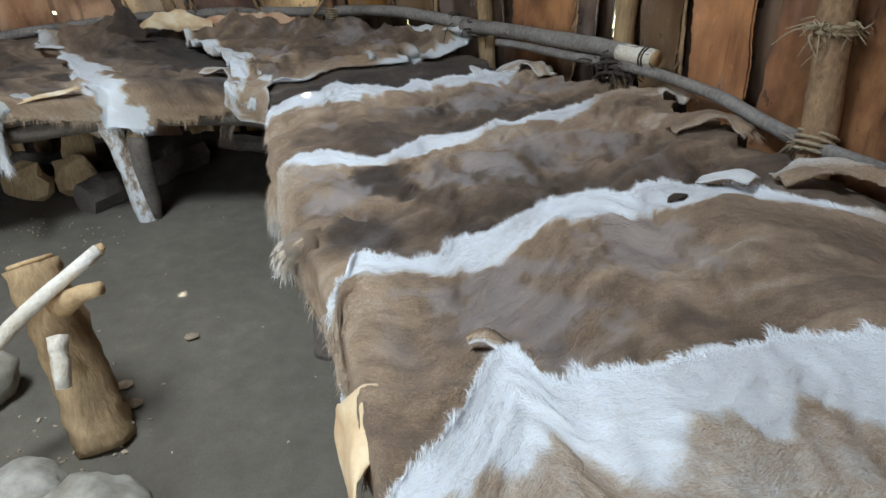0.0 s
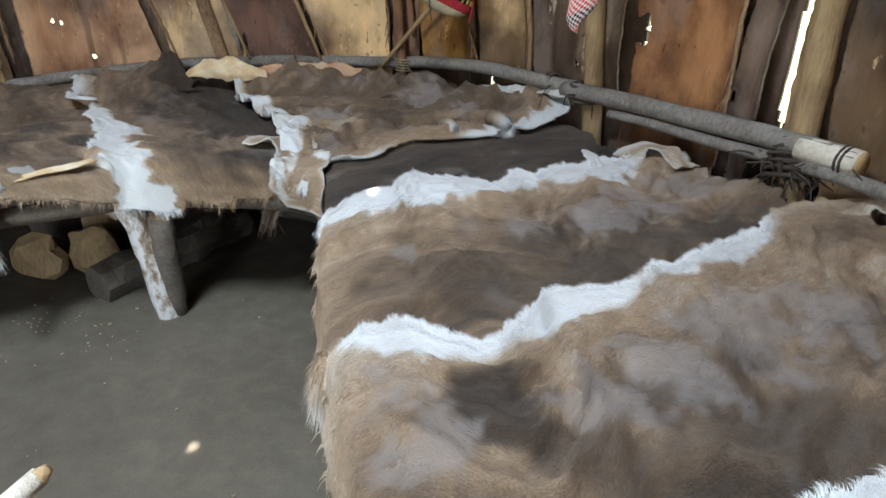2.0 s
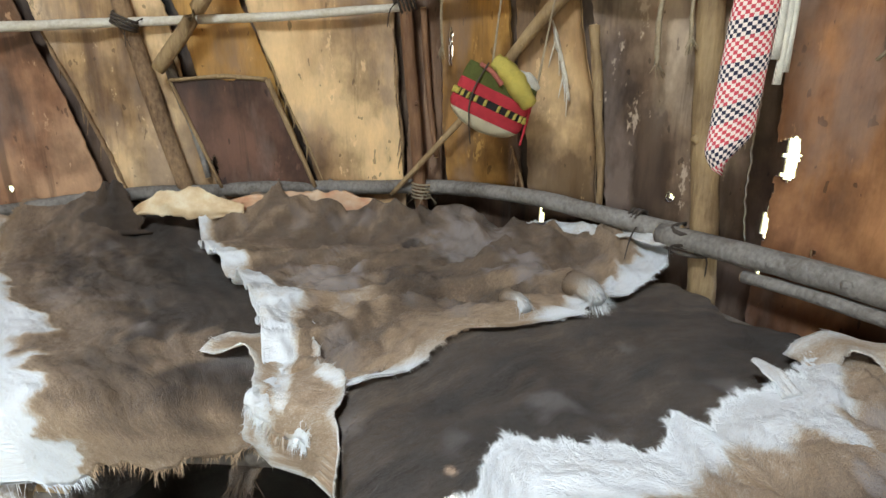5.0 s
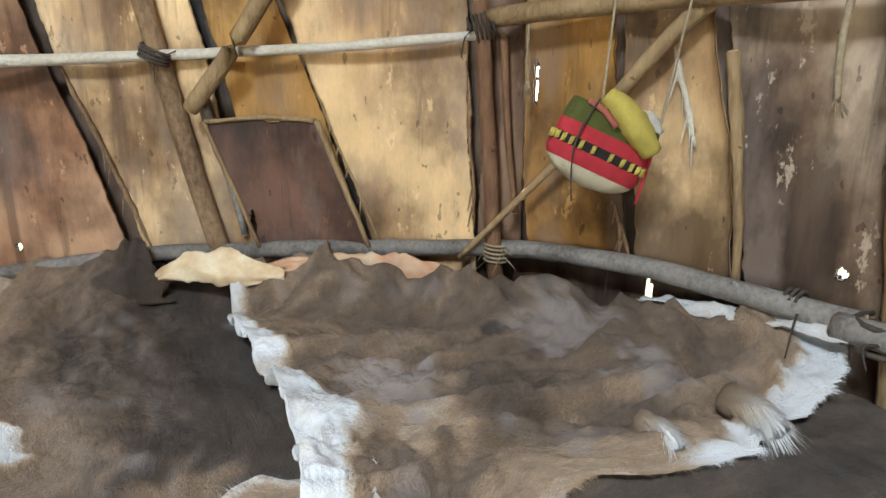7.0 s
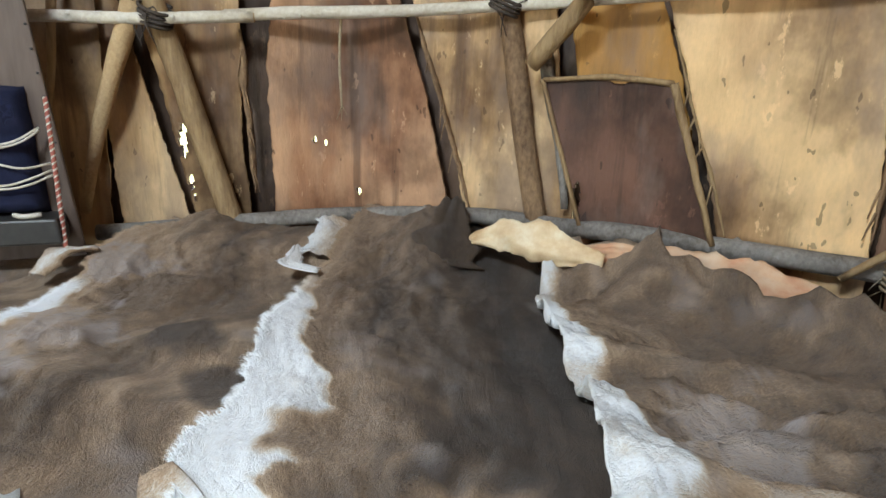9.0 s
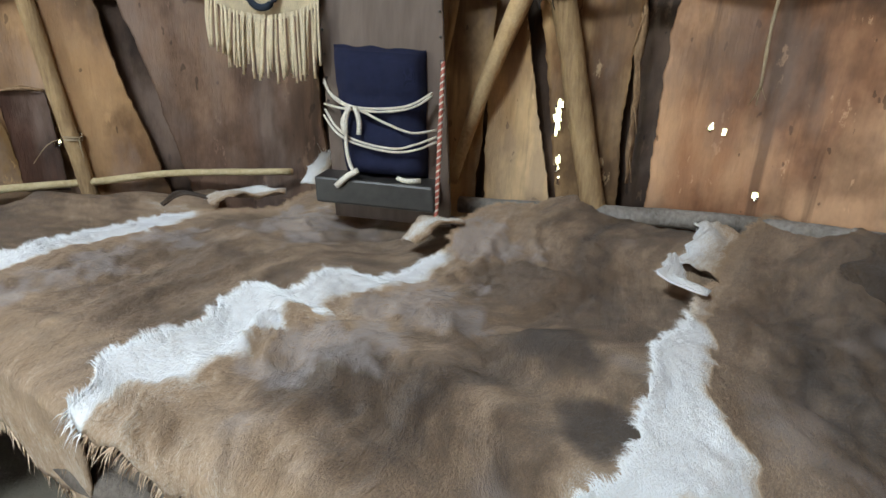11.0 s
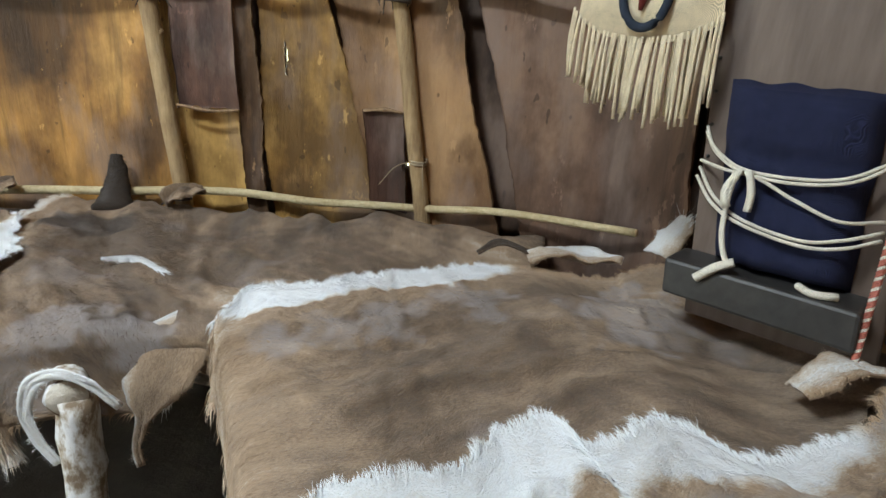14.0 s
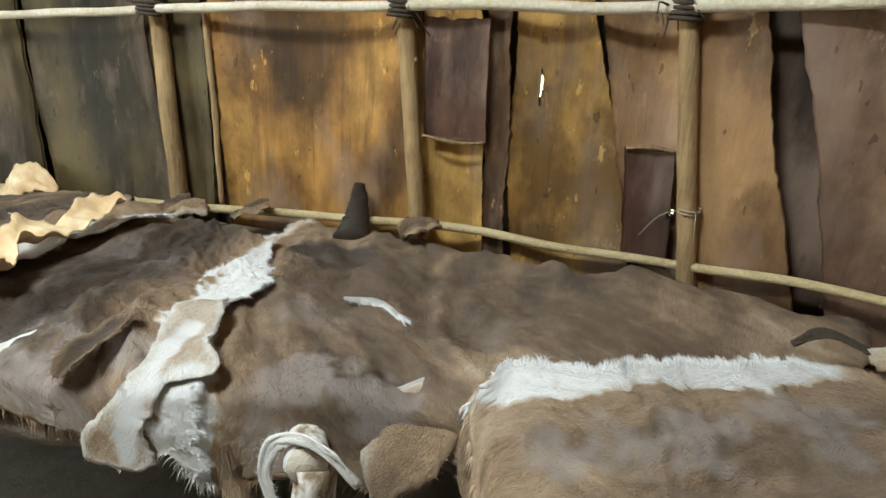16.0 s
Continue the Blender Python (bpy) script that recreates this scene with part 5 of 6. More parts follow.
# ---- legs, flaps and torn edges of the hides ----
def flap(parent, name, pts, widths, tones, mat=None, side=(0, 0, 1), wave=0.01, seed=0.0, label="", tuft=0):
    """A strip of hide along pts; tones: across from one edge over the middle to the other."""
    line = smooth_line(pts, 0.012)
    n, m = len(line), 10
    verts, tone, lie = [], [], []
    for i, p in enumerate(line):
        d = (line[min(i + 1, n - 1)] - line[max(i - 1, 0)]).normalized()
        f = i / (n - 1) * (len(widths) - 1)
        k = min(int(f), len(widths) - 2)
        w = widths[k] + (widths[k + 1] - widths[k]) * (f - k)
        w *= 1 + 0.30 * nz(i * 0.16, seed, 1) + 0.16 * nz(i * 0.6, seed, 2)
        across = d.cross(Vector(side)).normalized()
        up = across.cross(d)
        for j in range(m + 1):
            u = 2 * j / m - 1
            verts.append(p + across * u * w * (1 + 0.34 * nz(i * 0.24, u * 1.2 + 5, seed) * abs(u)) + up * (wave * nz(i * 0.12, u * 1.6, seed + 4) + 0.25 * wave * nz(i * 0.37, u * 2.6, seed + 8) + 0.12 * w * (1 - u * u)))
            q = (u + 1) / 2 * (len(tones) - 1)
            h = min(int(q), len(tones) - 2)
            tone.append(tones[h] + (tones[h + 1] - tones[h]) * (q - h))
            lie.append((i * 0.012, u * w + seed))
    faces = [(i * (m + 1) + j, i * (m + 1) + j + 1, (i + 1) * (m + 1) + j + 1, (i + 1) * (m + 1) + j) for i in range(n - 1) for j in range(m)]
    ob = mesh_part(name, verts, faces, mat or FUR, parent, label)
    me = ob.data
    me.attributes.new("tone", "FLOAT", "POINT").data.foreach_set("value", tone)
    uvl = me.uv_layers.new(name="lie")
    for lp, uvd in zip(me.loops, uvl.data):
        uvd.uv = lie[lp.vertex_index]
    sol = ob.modifiers.new("skin", "SOLIDIFY")
    sol.thickness, sol.offset = 0.005, 0
    if mat is None:
        rng = random.Random(int(seed * 13))
        ev, ef, et = [], [], []
        for _ in range(30 * n // 4):
            i, s = rng.randrange(1, n - 1), rng.choice((0, m))
            p = verts[i * (m + 1) + s].lerp(verts[(i + 1) * (m + 1) + s], rng.random())
            way = (verts[i * (m + 1) + s] - verts[i * (m + 1) + (1 if s == 0 else m - 1)]).normalized()
            way = (way + Vector((rng.gauss(0, 0.5), rng.gauss(0, 0.5), rng.gauss(0, 0.35)))).normalized()
            sd = way.cross(Vector((rng.uniform(-1, 1), rng.uniform(-1, 1), 0.4))).normalized() * 0.0007
            k = len(ev)
            ev += [p - sd, p + sd, p + way * rng.uniform(0.004, 0.014)]
            ef.append((k, k + 1, k + 2))
            et += [tone[i * (m + 1) + s] + rng.uniform(-0.05, 0.05)] * 3
        eh = mesh_part("edge_hair", ev, ef, FUR, ob)
        eh.data.attributes.new("tone", "FLOAT", "POINT").data.foreach_set("value", et)
        eh["kind"] = "stuff"
    if tuft:
        rng = random.Random(int(seed * 7))
        hv, hf = [], []
        end = line[-1]
        d = (line[-1] - line[-4]).normalized()
        across = d.cross(Vector(side)).normalized()
        for _ in range(tuft):
            p = end + across * rng.uniform(-1, 1) * widths[-1] - d * rng.uniform(0, 0.05)
            way = (d + Vector((rng.gauss(0, 0.3), rng.gauss(0, 0.3), rng.gauss(-0.1, 0.2)))).normalized()
            sd = way.cross(Vector((rng.uniform(-1, 1), rng.uniform(-1, 1), 0.3))).normalized() * 0.0012
            k = len(hv)
            ln = rng.uniform(0.03, 0.075)
            hv += [p - sd, p + sd, p + way * ln - Vector((0, 0, ln * 0.2))]
            hf.append((k, k + 1, k + 2))
        tf = mesh_part("hair_tuft", hv, hf, mat or FUR, parent)
        tf.data.attributes.new("tone", "FLOAT", "POINT").data.foreach_set("value", [tones[0]] * len(hv))
        tf["kind"] = "stuff"
    return ob


def furry_leg(parent, pts, radii, tone0, tone1, seed, label, hairs=900, length=0.03):
    """A hanging leg or tail, round and haired all over."""
    line = smooth_line(pts, 0.012)
    core = part("leg", tube(line, radii, 12, 0.25, seed), FUR, parent, label)
    n = len(line)
    side = 12
    core.data.attributes.new("tone", "FLOAT", "POINT").data.foreach_set("value", [tone0 + (tone1 - tone0) * min(1, (k // side) / (n - 1)) for k in range(len(core.data.vertices))])
    core.data.uv_layers.new(name="lie")
    rng = random.Random(int(seed * 19))
    hv, hf, ht = [], [], []
    for _ in range(hairs):
        f = rng.random() ** 0.7 * (n - 1.01)
        i = int(f)
        d = (line[i + 1] - line[i]).normalized()
        g = i / (n - 1) * (len(radii) - 1)
        k = min(int(g), len(radii) - 2)
        r = radii[k] + (radii[k + 1] - radii[k]) * (g - k)
        out = d.cross(Vector((rng.gauss(0, 1), rng.gauss(0, 1), rng.gauss(0, 1)))).normalized()
        p = line[i] + out * r * 0.92
        way = (d * 1.0 + out * rng.uniform(0.15, 0.7) + Vector((0, 0, -0.5))).normalized()
        ln = length * rng.uniform(0.5, 1.4) * (0.6 + 0.9 * f / n)
        sd = way.cross(out).normalized() * 0.0011
        k = len(hv)
        hv += [p - sd, p + sd, p + way * ln]
        hf.append((k, k + 1, k + 2))
        ht += [tone0 + (tone1 - tone0) * f / n + rng.uniform(-0.08, 0.08)] * 3
    hair = mesh_part("leg_hair", hv, hf, FUR, core)
    hair.data.attributes.new("tone", "FLOAT", "POINT").data.foreach_set("value", ht)
    hair["kind"] = "stuff"


def pelt_piece(parent, name, outline, base, rim=0.06, rim_w=0.02, marks=(), lift=0.02, curl=0.012, wave=0.010, seed=0.0, label="", mat=None, hairs=300, hair_len=0.014):
    """A scrap of hide with a free outline, laid over the platform's hides; what reaches past the edge falls down its front.
    marks: (x0, y0, x1, y1, half width, tone) streaks of another tone."""
    loop = smooth_line([(x, y, 0) for x, y in [*outline, outline[0]]], 0.006)[:-1]
    loop = [q + Vector((0.016 * nz(k * 0.09, seed, 3) + 0.006 * nz(k * 0.4, seed, 4), 0.016 * nz(k * 0.09, seed, 5) + 0.006 * nz(k * 0.4, seed, 6), 0)) for k, q in enumerate(loop)]
    px_, py_ = np.array([q.x for q in loop]), np.array([q.y for q in loop])
    qx, qy = np.roll(px_, -1), np.roll(py_, -1)

    def inside(x, y):
        cross = (py_ > y) != (qy > y)
        with np.errstate(divide="ignore", invalid="ignore"):
            hit = cross & (x < (qx - px_) * (y - py_) / (qy - py_) + px_)
        return int(hit.sum()) % 2 == 1
    res = 0.010
    nx_, ny_ = int((px_.max() - px_.min()) / res) + 2, int((py_.max() - py_.min()) / res) + 2
    x0, y0 = px_.min() - res * 0.5, py_.min() - res * 0.5
    cells = [(i, j) for i in range(nx_) for j in range(ny_) if inside(x0 + (i + 0.5) * res, y0 + (j + 0.5) * res)]
    count = collections.Counter(c for i, j in cells for c in ((i, j), (i + 1, j), (i + 1, j + 1), (i, j + 1)))
    index, verts, tone, lie, rims = {}, [], [], [], []
    for (i, j), n in count.items():
        x, y = x0 + i * res, y0 + j * res
        d2 = (px_ - x) ** 2 + (py_ - y) ** 2
        k = int(d2.argmin())
        d = math.sqrt(float(d2[k]))
        if n < 4:
            x, y, d = float(px_[k]), float(py_[k]), 0.0
        z = lift + curl * math.exp(-d / 0.018) * (0.6 + nz(x * 9, y * 9, seed)) + wave * nz(x * 7, y * 7, seed + 2) + 0.4 * wave * nz(x * 22, y * 22, seed + 5)
        index[i, j] = len(verts)
        verts.append(drape(x, y, max(0.004, z)))
        tv = base + 0.08 * nz(x * 12, y * 12, seed + 8)
        for ax, ay, bx, by, r, mv in marks:
            ll = (bx - ax) ** 2 + (by - ay) ** 2
            f = max(0.0, min(1.0, ((x - ax) * (bx - ax) + (y - ay) * (by - ay)) / max(ll, 1e-9)))
            g = math.hypot(x - ax - (bx - ax) * f, y - ay - (by - ay) * f) / r + 0.4 * nz(x * 30, y * 30, seed)
            g = max(0.0, min(1.0, (1.25 - g) * 2))
            tv = tv * (1 - g) + mv * g
        g = max(0.0, min(1.0, 1.4 - d / max(rim_w, 1e-6) + 0.5 * nz(x * 20, y * 20, seed + 1)))
        tone.append(tv * (1 - g) + rim * g)
        lie.append((x + seed, y))
        if n < 4:
            rims.append(len(verts) - 1)
    faces = [(index[i, j], index[i + 1, j], index[i + 1, j + 1], index[i, j + 1]) for i, j in cells]
    ob = mesh_part(name, verts, faces, mat or FUR, parent, label)
    me = ob.data
    me.attributes.new("tone", "FLOAT", "POINT").data.foreach_set("value", tone)
    uvl = me.uv_layers.new(name="lie")
    for lp, uvd in zip(me.loops, uvl.data):
        uvd.uv = lie[lp.vertex_index]
    sol = ob.modifiers.new("skin", "SOLIDIFY")
    sol.thickness, sol.offset = 0.004, 0
    rng = random.Random(int(seed * 17) + 2)
    mid = sum(verts, Vector()) / len(verts)
    hv, hf, ht = [], [], []
    for _ in range(hairs if rims else 0):
        k = rng.choice(rims)
        way = ((verts[k] - mid).normalized() + Vector((rng.gauss(0, 0.5), rng.gauss(0, 0.5), rng.gauss(-0.1, 0.3)))).normalized()
        sd = way.cross(Vector((rng.uniform(-1, 1), rng.uniform(-1, 1), 0.4))).normalized() * 0.0008
        n = len(hv)
        hv += [verts[k] - sd, verts[k] + sd, verts[k] + way * hair_len * rng.uniform(0.4, 1.3)]
        hf.append((n, n + 1, n + 2))
        ht += [tone[k] + rng.uniform(-0.04, 0.06)] * 3
    if hv:
        hair = mesh_part("edge_hair", hv, hf, FUR, ob)
        hair.data.attributes.new("tone", "FLOAT", "POINT").data.foreach_set("value", ht)
        hair["kind"] = "stuff"
    return ob


furry_leg(hide_c, [(-0.46, 1.78, 0.70), (-0.525, 1.79, 0.64), (-0.545, 1.80, 0.56), (-0.55, 1.82, 0.49)], [0.03, 0.032, 0.032, 0.022], 0.5, 0.12, 61, "brown hind leg with a cream tuft", 1500, 0.05)
furry_leg(hide_c, [(-0.30, 1.28, 0.71), (-0.385, 1.30, 0.66), (-0.40, 1.32, 0.60)], [0.03, 0.035, 0.025], 0.4, 0.12, 62, "brown leg with white hair", 800, 0.03)
furry_leg(hide_l, [(-1.91, 2.74, 0.665), (-1.975, 2.60, 0.665), (-1.97, 2.53, 0.585), (-1.93, 2.49, 0.42)], [0.05, 0.055, 0.035, 0.016], 0.10, 0.12, 63, "white hanging leg", 1100, 0.03)
furry_leg(hide_n, [(-2.86, 1.47, 0.60), (-2.78, 1.50, 0.53), (-2.77, 1.53, 0.43), (-2.77, 1.56, 0.35)], [0.035, 0.034, 0.028, 0.018], 0.9, 0.16, 64, "dark leg with white sock", 700, 0.022)
# hanging legs along the east bench
flap(hide_b, "leg", [(-0.08, 0.80, 0.69), (-0.16, 0.82, 0.64), (-0.185, 0.84, 0.56), (-0.185, 0.85, 0.46), (-0.18, 0.86, 0.40)], [0.04, 0.03, 0.025, 0.02, 0.012], (0.05, 0.45, 0.75), seed=3, label="dark leg with a white tip", tuft=40, side=(1, 0.3, 0))
flap(hide_b, "skin_flap", [(-0.09, 0.70, 0.68), (-0.16, 0.71, 0.62), (-0.165, 0.70, 0.50), (-0.145, 0.68, 0.38)], [0.06, 0.085, 0.085, 0.05], (0.3, 0.4, 0.36), mat=SKIN, seed=4, label="bare tan inner skin", side=(1, 0.3, 0))
# torn pieces along the wall side of the east bench
flap(hide_b, "torn_flap", [(0.74, 1.60, 0.735), (0.80, 1.55, 0.775), (0.84, 1.50, 0.77)], [0.045, 0.05, 0.03], (0.03, 0.04, 0.12), seed=5, label="white curled scrap")
flap(hide_b, "torn_flap", [(0.58, 1.42, 0.742), (0.61, 1.43, 0.756), (0.64, 1.445, 0.75)], [0.004, 0.016, 0.004], (0.85, 0.9, 0.85), seed=6, label="dark torn tip")
flap(hide_c, "neck", [(0.84, 2.60, 0.72), (0.95, 2.63, 0.755), (1.02, 2.58, 0.765), (1.05, 2.50, 0.735)], [0.06, 0.07, 0.05, 0.03], (0.3, 0.45, 0.2), seed=7, wave=0.03, label="curled pale neck")
flap(hide_c, "leg", [(0.82, 2.12, 0.73), (0.95, 2.15, 0.765), (1.04, 2.13, 0.77), (1.10, 2.06, 0.735)], [0.05, 0.055, 0.05, 0.035], (0.4, 0.5, 0.3), seed=8, wave=0.03, label="rolled brown leg", tuft=80)
flap(hide_b, "neck", [(0.97, 1.62, 0.73), (1.10, 1.62, 0.76), (1.20, 1.55, 0.77), (1.24, 1.44, 0.74)], [0.05, 0.07, 0.055, 0.03], (0.15, 0.4, 0.35), seed=9, wave=0.03, label="curled tan neck", tuft=60)
flap(hide_d, "neck", [(0.30, 3.14, 0.72), (0.40, 3.18, 0.755), (0.48, 3.12, 0.765), (0.52, 3.00, 0.735)], [0.05, 0.07, 0.06, 0.04], (0.08, 0.35, 0.2), seed=10, wave=0.03, label="pale crumpled neck")
flap(hide_d, "ear", [(0.18, 2.95, 0.735), (0.16, 3.00, 0.765), (0.14, 3.06, 0.77)], [0.03, 0.028, 0.008], (0.03, 0.08, 0.12), seed=11, label="white upturned ear")
flap(hide_a, "ear", [(0.60, 0.44, 0.735), (0.61, 0.46, 0.79), (0.61, 0.46, 0.83)], [0.025, 0.02, 0.004], (0.02, 0.05, 0.02), seed=12, label="white upturned tip")
flap(hide_a, "torn_flap", [(0.11, 0.80, 0.745), (0.07, 0.82, 0.76), (0.04, 0.815, 0.752)], [0.02, 0.016, 0.005], (0.15, 0.4, 0.75), seed=13, label="grey curled tip")
# the hide in the corner: its hind leg and hanging paw
pelt_piece(hide_f, "raw_fold", [(-1.24, 3.08), (-1.19, 3.16), (-1.11, 3.17), (-1.05, 3.20), (-0.99, 3.24), (-0.95, 3.16), (-0.92, 3.06), (-0.84, 2.98), (-0.83, 2.80), (-0.86, 2.70), (-0.96, 2.74), (-1.05, 2.83), (-1.05, 2.94), (-1.10, 3.06), (-1.20, 3.07)],
           0.36, 0.17, 0.014, ((-1.03, 3.14, -0.98, 2.92, 0.020, 0.14), (-1.04, 2.95, -1.0, 2.80, 0.016, 0.18), (-0.90, 3.02, -0.84, 2.97, 0.02, 0.05)), 0.042, 0.020, 0.026, 14, "tan folded flank with cream rim", hairs=120)
flap(hide_f, "paw", [(-0.90, 2.90, 0.62), (-0.875, 2.875, 0.54), (-0.86, 2.87, 0.50)], [0.022, 0.026, 0.018], (0.38, 0.42, 0.4), seed=15, label="tan hoof end", side=(0.2, 1, 0.2))
furry_leg(hide_f, [(-0.44, 3.43, 0.765), (-0.40, 3.385, 0.768), (-0.38, 3.345, 0.762)], [0.026, 0.026, 0.016], 0.42, 0.05, 65, "white-haired paw", 420, 0.03)
furry_leg(hide_f, [(-0.22, 3.55, 0.77), (-0.18, 3.49, 0.772), (-0.155, 3.43, 0.764)], [0.040, 0.038, 0.024], 0.48, 0.04, 66, "brown paw with white hair", 700, 0.038)
flap(hide_f, "ear", [(-1.02, 2.93, 0.60), (-1.07, 2.925, 0.52), (-1.10, 2.925, 0.44)], [0.03, 0.035, 0.03], (0.75, 0.85, 0.6), seed=20, label="dark leg with a white tip", tuft=120, side=(0, 1, 0.1))
# skins lying on the rail at the north wall
flap(hide_f, "raw_skin", [(-2.00, 4.16, 0.81), (-1.88, 4.17, 0.85), (-1.76, 4.18, 0.85), (-1.64, 4.20, 0.83), (-1.54, 4.22, 0.82)], [0.012, 0.05, 0.072, 0.05, 0.02], (0.2, 0.2, 0.2), mat=SKIN, seed=21, wave=0.022, label="stiff cream raw skin", side=(0, -1, 0.35))
flap(hide_f, "raw_skin", [(-1.62, 4.24, 0.825), (-1.42, 4.29, 0.835), (-1.22, 4.32, 0.83), (-1.05, 4.34, 0.82), (-0.93, 4.34, 0.805)], [0.03, 0.045, 0.05, 0.055, 0.02], (0.3, 0.35, 0.33), mat=SKIN_TAN, seed=22, wave=0.022, label="tan edge of skin over the rail", side=(0, -1, 0.6))
flap(hide_f, "edge_fur", [(-0.30, 4.16, 0.80), (-0.12, 4.06, 0.815), (0.05, 3.92, 0.83), (0.16, 3.78, 0.86)], [0.05, 0.05, 0.055, 0.04], (0.02, 0.10, 0.15), seed=23, wave=0.03, label="white upturned edge", tuft=60)
# dark hide's head against the wall, white legs at its side
flap(hide_k, "head", [(-2.02, 4.05, 0.73), (-2.10, 4.18, 0.86), (-2.14, 4.26, 0.92)], [0.13, 0.085, 0.03], (0.75, 0.95, 0.8), seed=24, wave=0.02, label="very dark head end")
flap(hide_k, "leg", [(-2.44, 3.85, 0.73), (-2.52, 4.02, 0.78), (-2.60, 4.08, 0.80)], [0.07, 0.07, 0.05], (0.03, 0.2, 0.4), seed=25, wave=0.03, label="white scrap of leg")
flap(hide_k, "leg", [(-2.26, 3.70, 0.755), (-2.34, 3.66, 0.765), (-2.40, 3.72, 0.765), (-2.50, 3.82, 0.76)], [0.02, 0.03, 0.025, 0.012], (0.03, 0.08, 0.05), seed=26, label="white curled leg")
flap(hide_k, "leg", [(-1.68, 2.90, 0.73), (-1.70, 2.83, 0.66), (-1.69, 2.81, 0.56), (-1.66, 2.82, 0.48)], [0.08, 0.075, 0.065, 0.03], (0.42, 0.05, 0.40), seed=27, label="tan leg with white stripe", side=(0.1, 1, 0.1))
flap(hide_l, "leg", [(-1.72, 2.84, 0.71), (-1.80, 2.74, 0.705), (-1.90, 2.64, 0.69)], [0.02, 0.025, 0.02], (0.15, 0.3, 0.2), mat=SKIN, seed=28, label="bare yellow leg skin")
# west bench
flap(hide_l, "scrap", [(-2.86, 3.14, 0.745), (-2.90, 3.24, 0.785), (-2.90, 3.34, 0.765)], [0.03, 0.04, 0.02], (0.35, 0.15, 0.4), seed=30, wave=0.03, label="curled tan scrap with white rim")
flap(hide_m, "ear", [(-3.42, 2.50, 0.74), (-3.46, 2.56, 0.765), (-3.45, 2.66, 0.74)], [0.008, 0.02, 0.008], (0.8, 0.9, 0.8), seed=31, label="dark curled tear")
flap(hide_m, "scrap", [(-3.44, 2.64, 0.735), (-3.46, 2.78, 0.755), (-3.43, 2.90, 0.745)], [0.05, 0.07, 0.03], (0.05, 0.28, 0.36), seed=32, wave=0.03, label="tan scrap with white patch")
flap(hide_n, "leg", [(-3.04, 2.00, 0.69), (-2.92, 2.01, 0.65), (-2.885, 2.01, 0.54), (-2.88, 2.02, 0.44)], [0.045, 0.045, 0.035, 0.012], (0.34, 0.5, 0.44), seed=33, label="brown leg edge", side=(1, 0.1, 0.1))
flap(hide_n, "leg", [(-2.97, 1.86, 0.585), (-2.925, 1.86, 0.622), (-2.885, 1.855, 0.585), (-2.86, 1.83, 0.52), (-2.852, 1.815, 0.43), (-2.848, 1.80, 0.37), (-2.845, 1.81, 0.33)], [0.06, 0.09, 0.085, 0.055, 0.022, 0.012, 0.008], (0.40, 0.52, 0.46, 0.16), seed=37, label="tan leg with a thin pale tip", side=(0.7, 0.05, 0.7), wave=0.008)
flap(hide_n, "loop", [(-2.80, 1.81, 0.52), (-2.775, 1.76, 0.585), (-2.765, 1.70, 0.60), (-2.765, 1.64, 0.565), (-2.765, 1.615, 0.49), (-2.77, 1.63, 0.42), (-2.78, 1.66, 0.36)], [0.010, 0.013, 0.013, 0.015, 0.013, 0.008], (0.03, 0.1, 0.05), seed=35, label="white ring of skin round the post end", side=(1, 0, 0.1))
furry_leg(hide_n, [(-3.24, 1.46, 0.655), (-3.25, 1.56, 0.66), (-3.22, 1.66, 0.65)], [0.005, 0.012, 0.004], 0.06, 0.05, 68, "white torn streak", 420, 0.03)
furry_leg(hide_n, [W(12.62, 0.60, 0.22), W(12.64, 0.66, 0.14), W(12.65, 0.72, 0.10), W(12.655, 0.77, 0.085), W(12.655, 0.80, 0.08)], [0.075, 0.060, 0.046, 0.036, 0.02], 0.85, 0.9, 67, "dark stiff neck end standing up", 900, 0.012)

pelt_piece(hide_o, "leg", [(-3.0, 1.29), (-2.92, 1.36), (-2.84, 1.40), (-2.78, 1.49), (-2.71, 1.44), (-2.63, 1.44), (-2.55, 1.50), (-2.51, 1.46), (-2.49, 1.40), (-2.53, 1.36), (-2.62, 1.37), (-2.71, 1.36), (-2.80, 1.30), (-2.92, 1.23)],
           0.26, 0.14, 0.012, ((-2.86, 1.33, -2.54, 1.44, 0.022, 0.02), (-2.74, 1.46, -2.70, 1.44, 0.03, 0.05), (-2.56, 1.37, -2.51, 1.42, 0.03, 0.34)), 0.05, 0.014, 0.016, 40, "cream leg fanned out at the end", hairs=110, hair_len=0.008)
pelt_piece(hide_o, "curl", [(-2.80, 1.24), (-2.72, 1.28), (-2.62, 1.31), (-2.60, 1.27), (-2.70, 1.22), (-2.78, 1.19)], 0.8, 0.5, 0.008, (), 0.08, 0.03, 0.02, 41, "dark rolled edge")
pelt_piece(hide_o, "leg", [(-2.72, 1.18), (-2.60, 1.14), (-2.46, 1.10), (-2.38, 1.06), (-2.36, 1.0), (-2.48, 1.0), (-2.60, 1.02), (-2.70, 1.06)], 0.16, 0.05, 0.012, ((-2.6, 1.12, -2.4, 1.08, 0.02, 0.4),), 0.03, 0.01, 0.015, 42, "white hanging leg", hairs=160, hair_len=0.010)
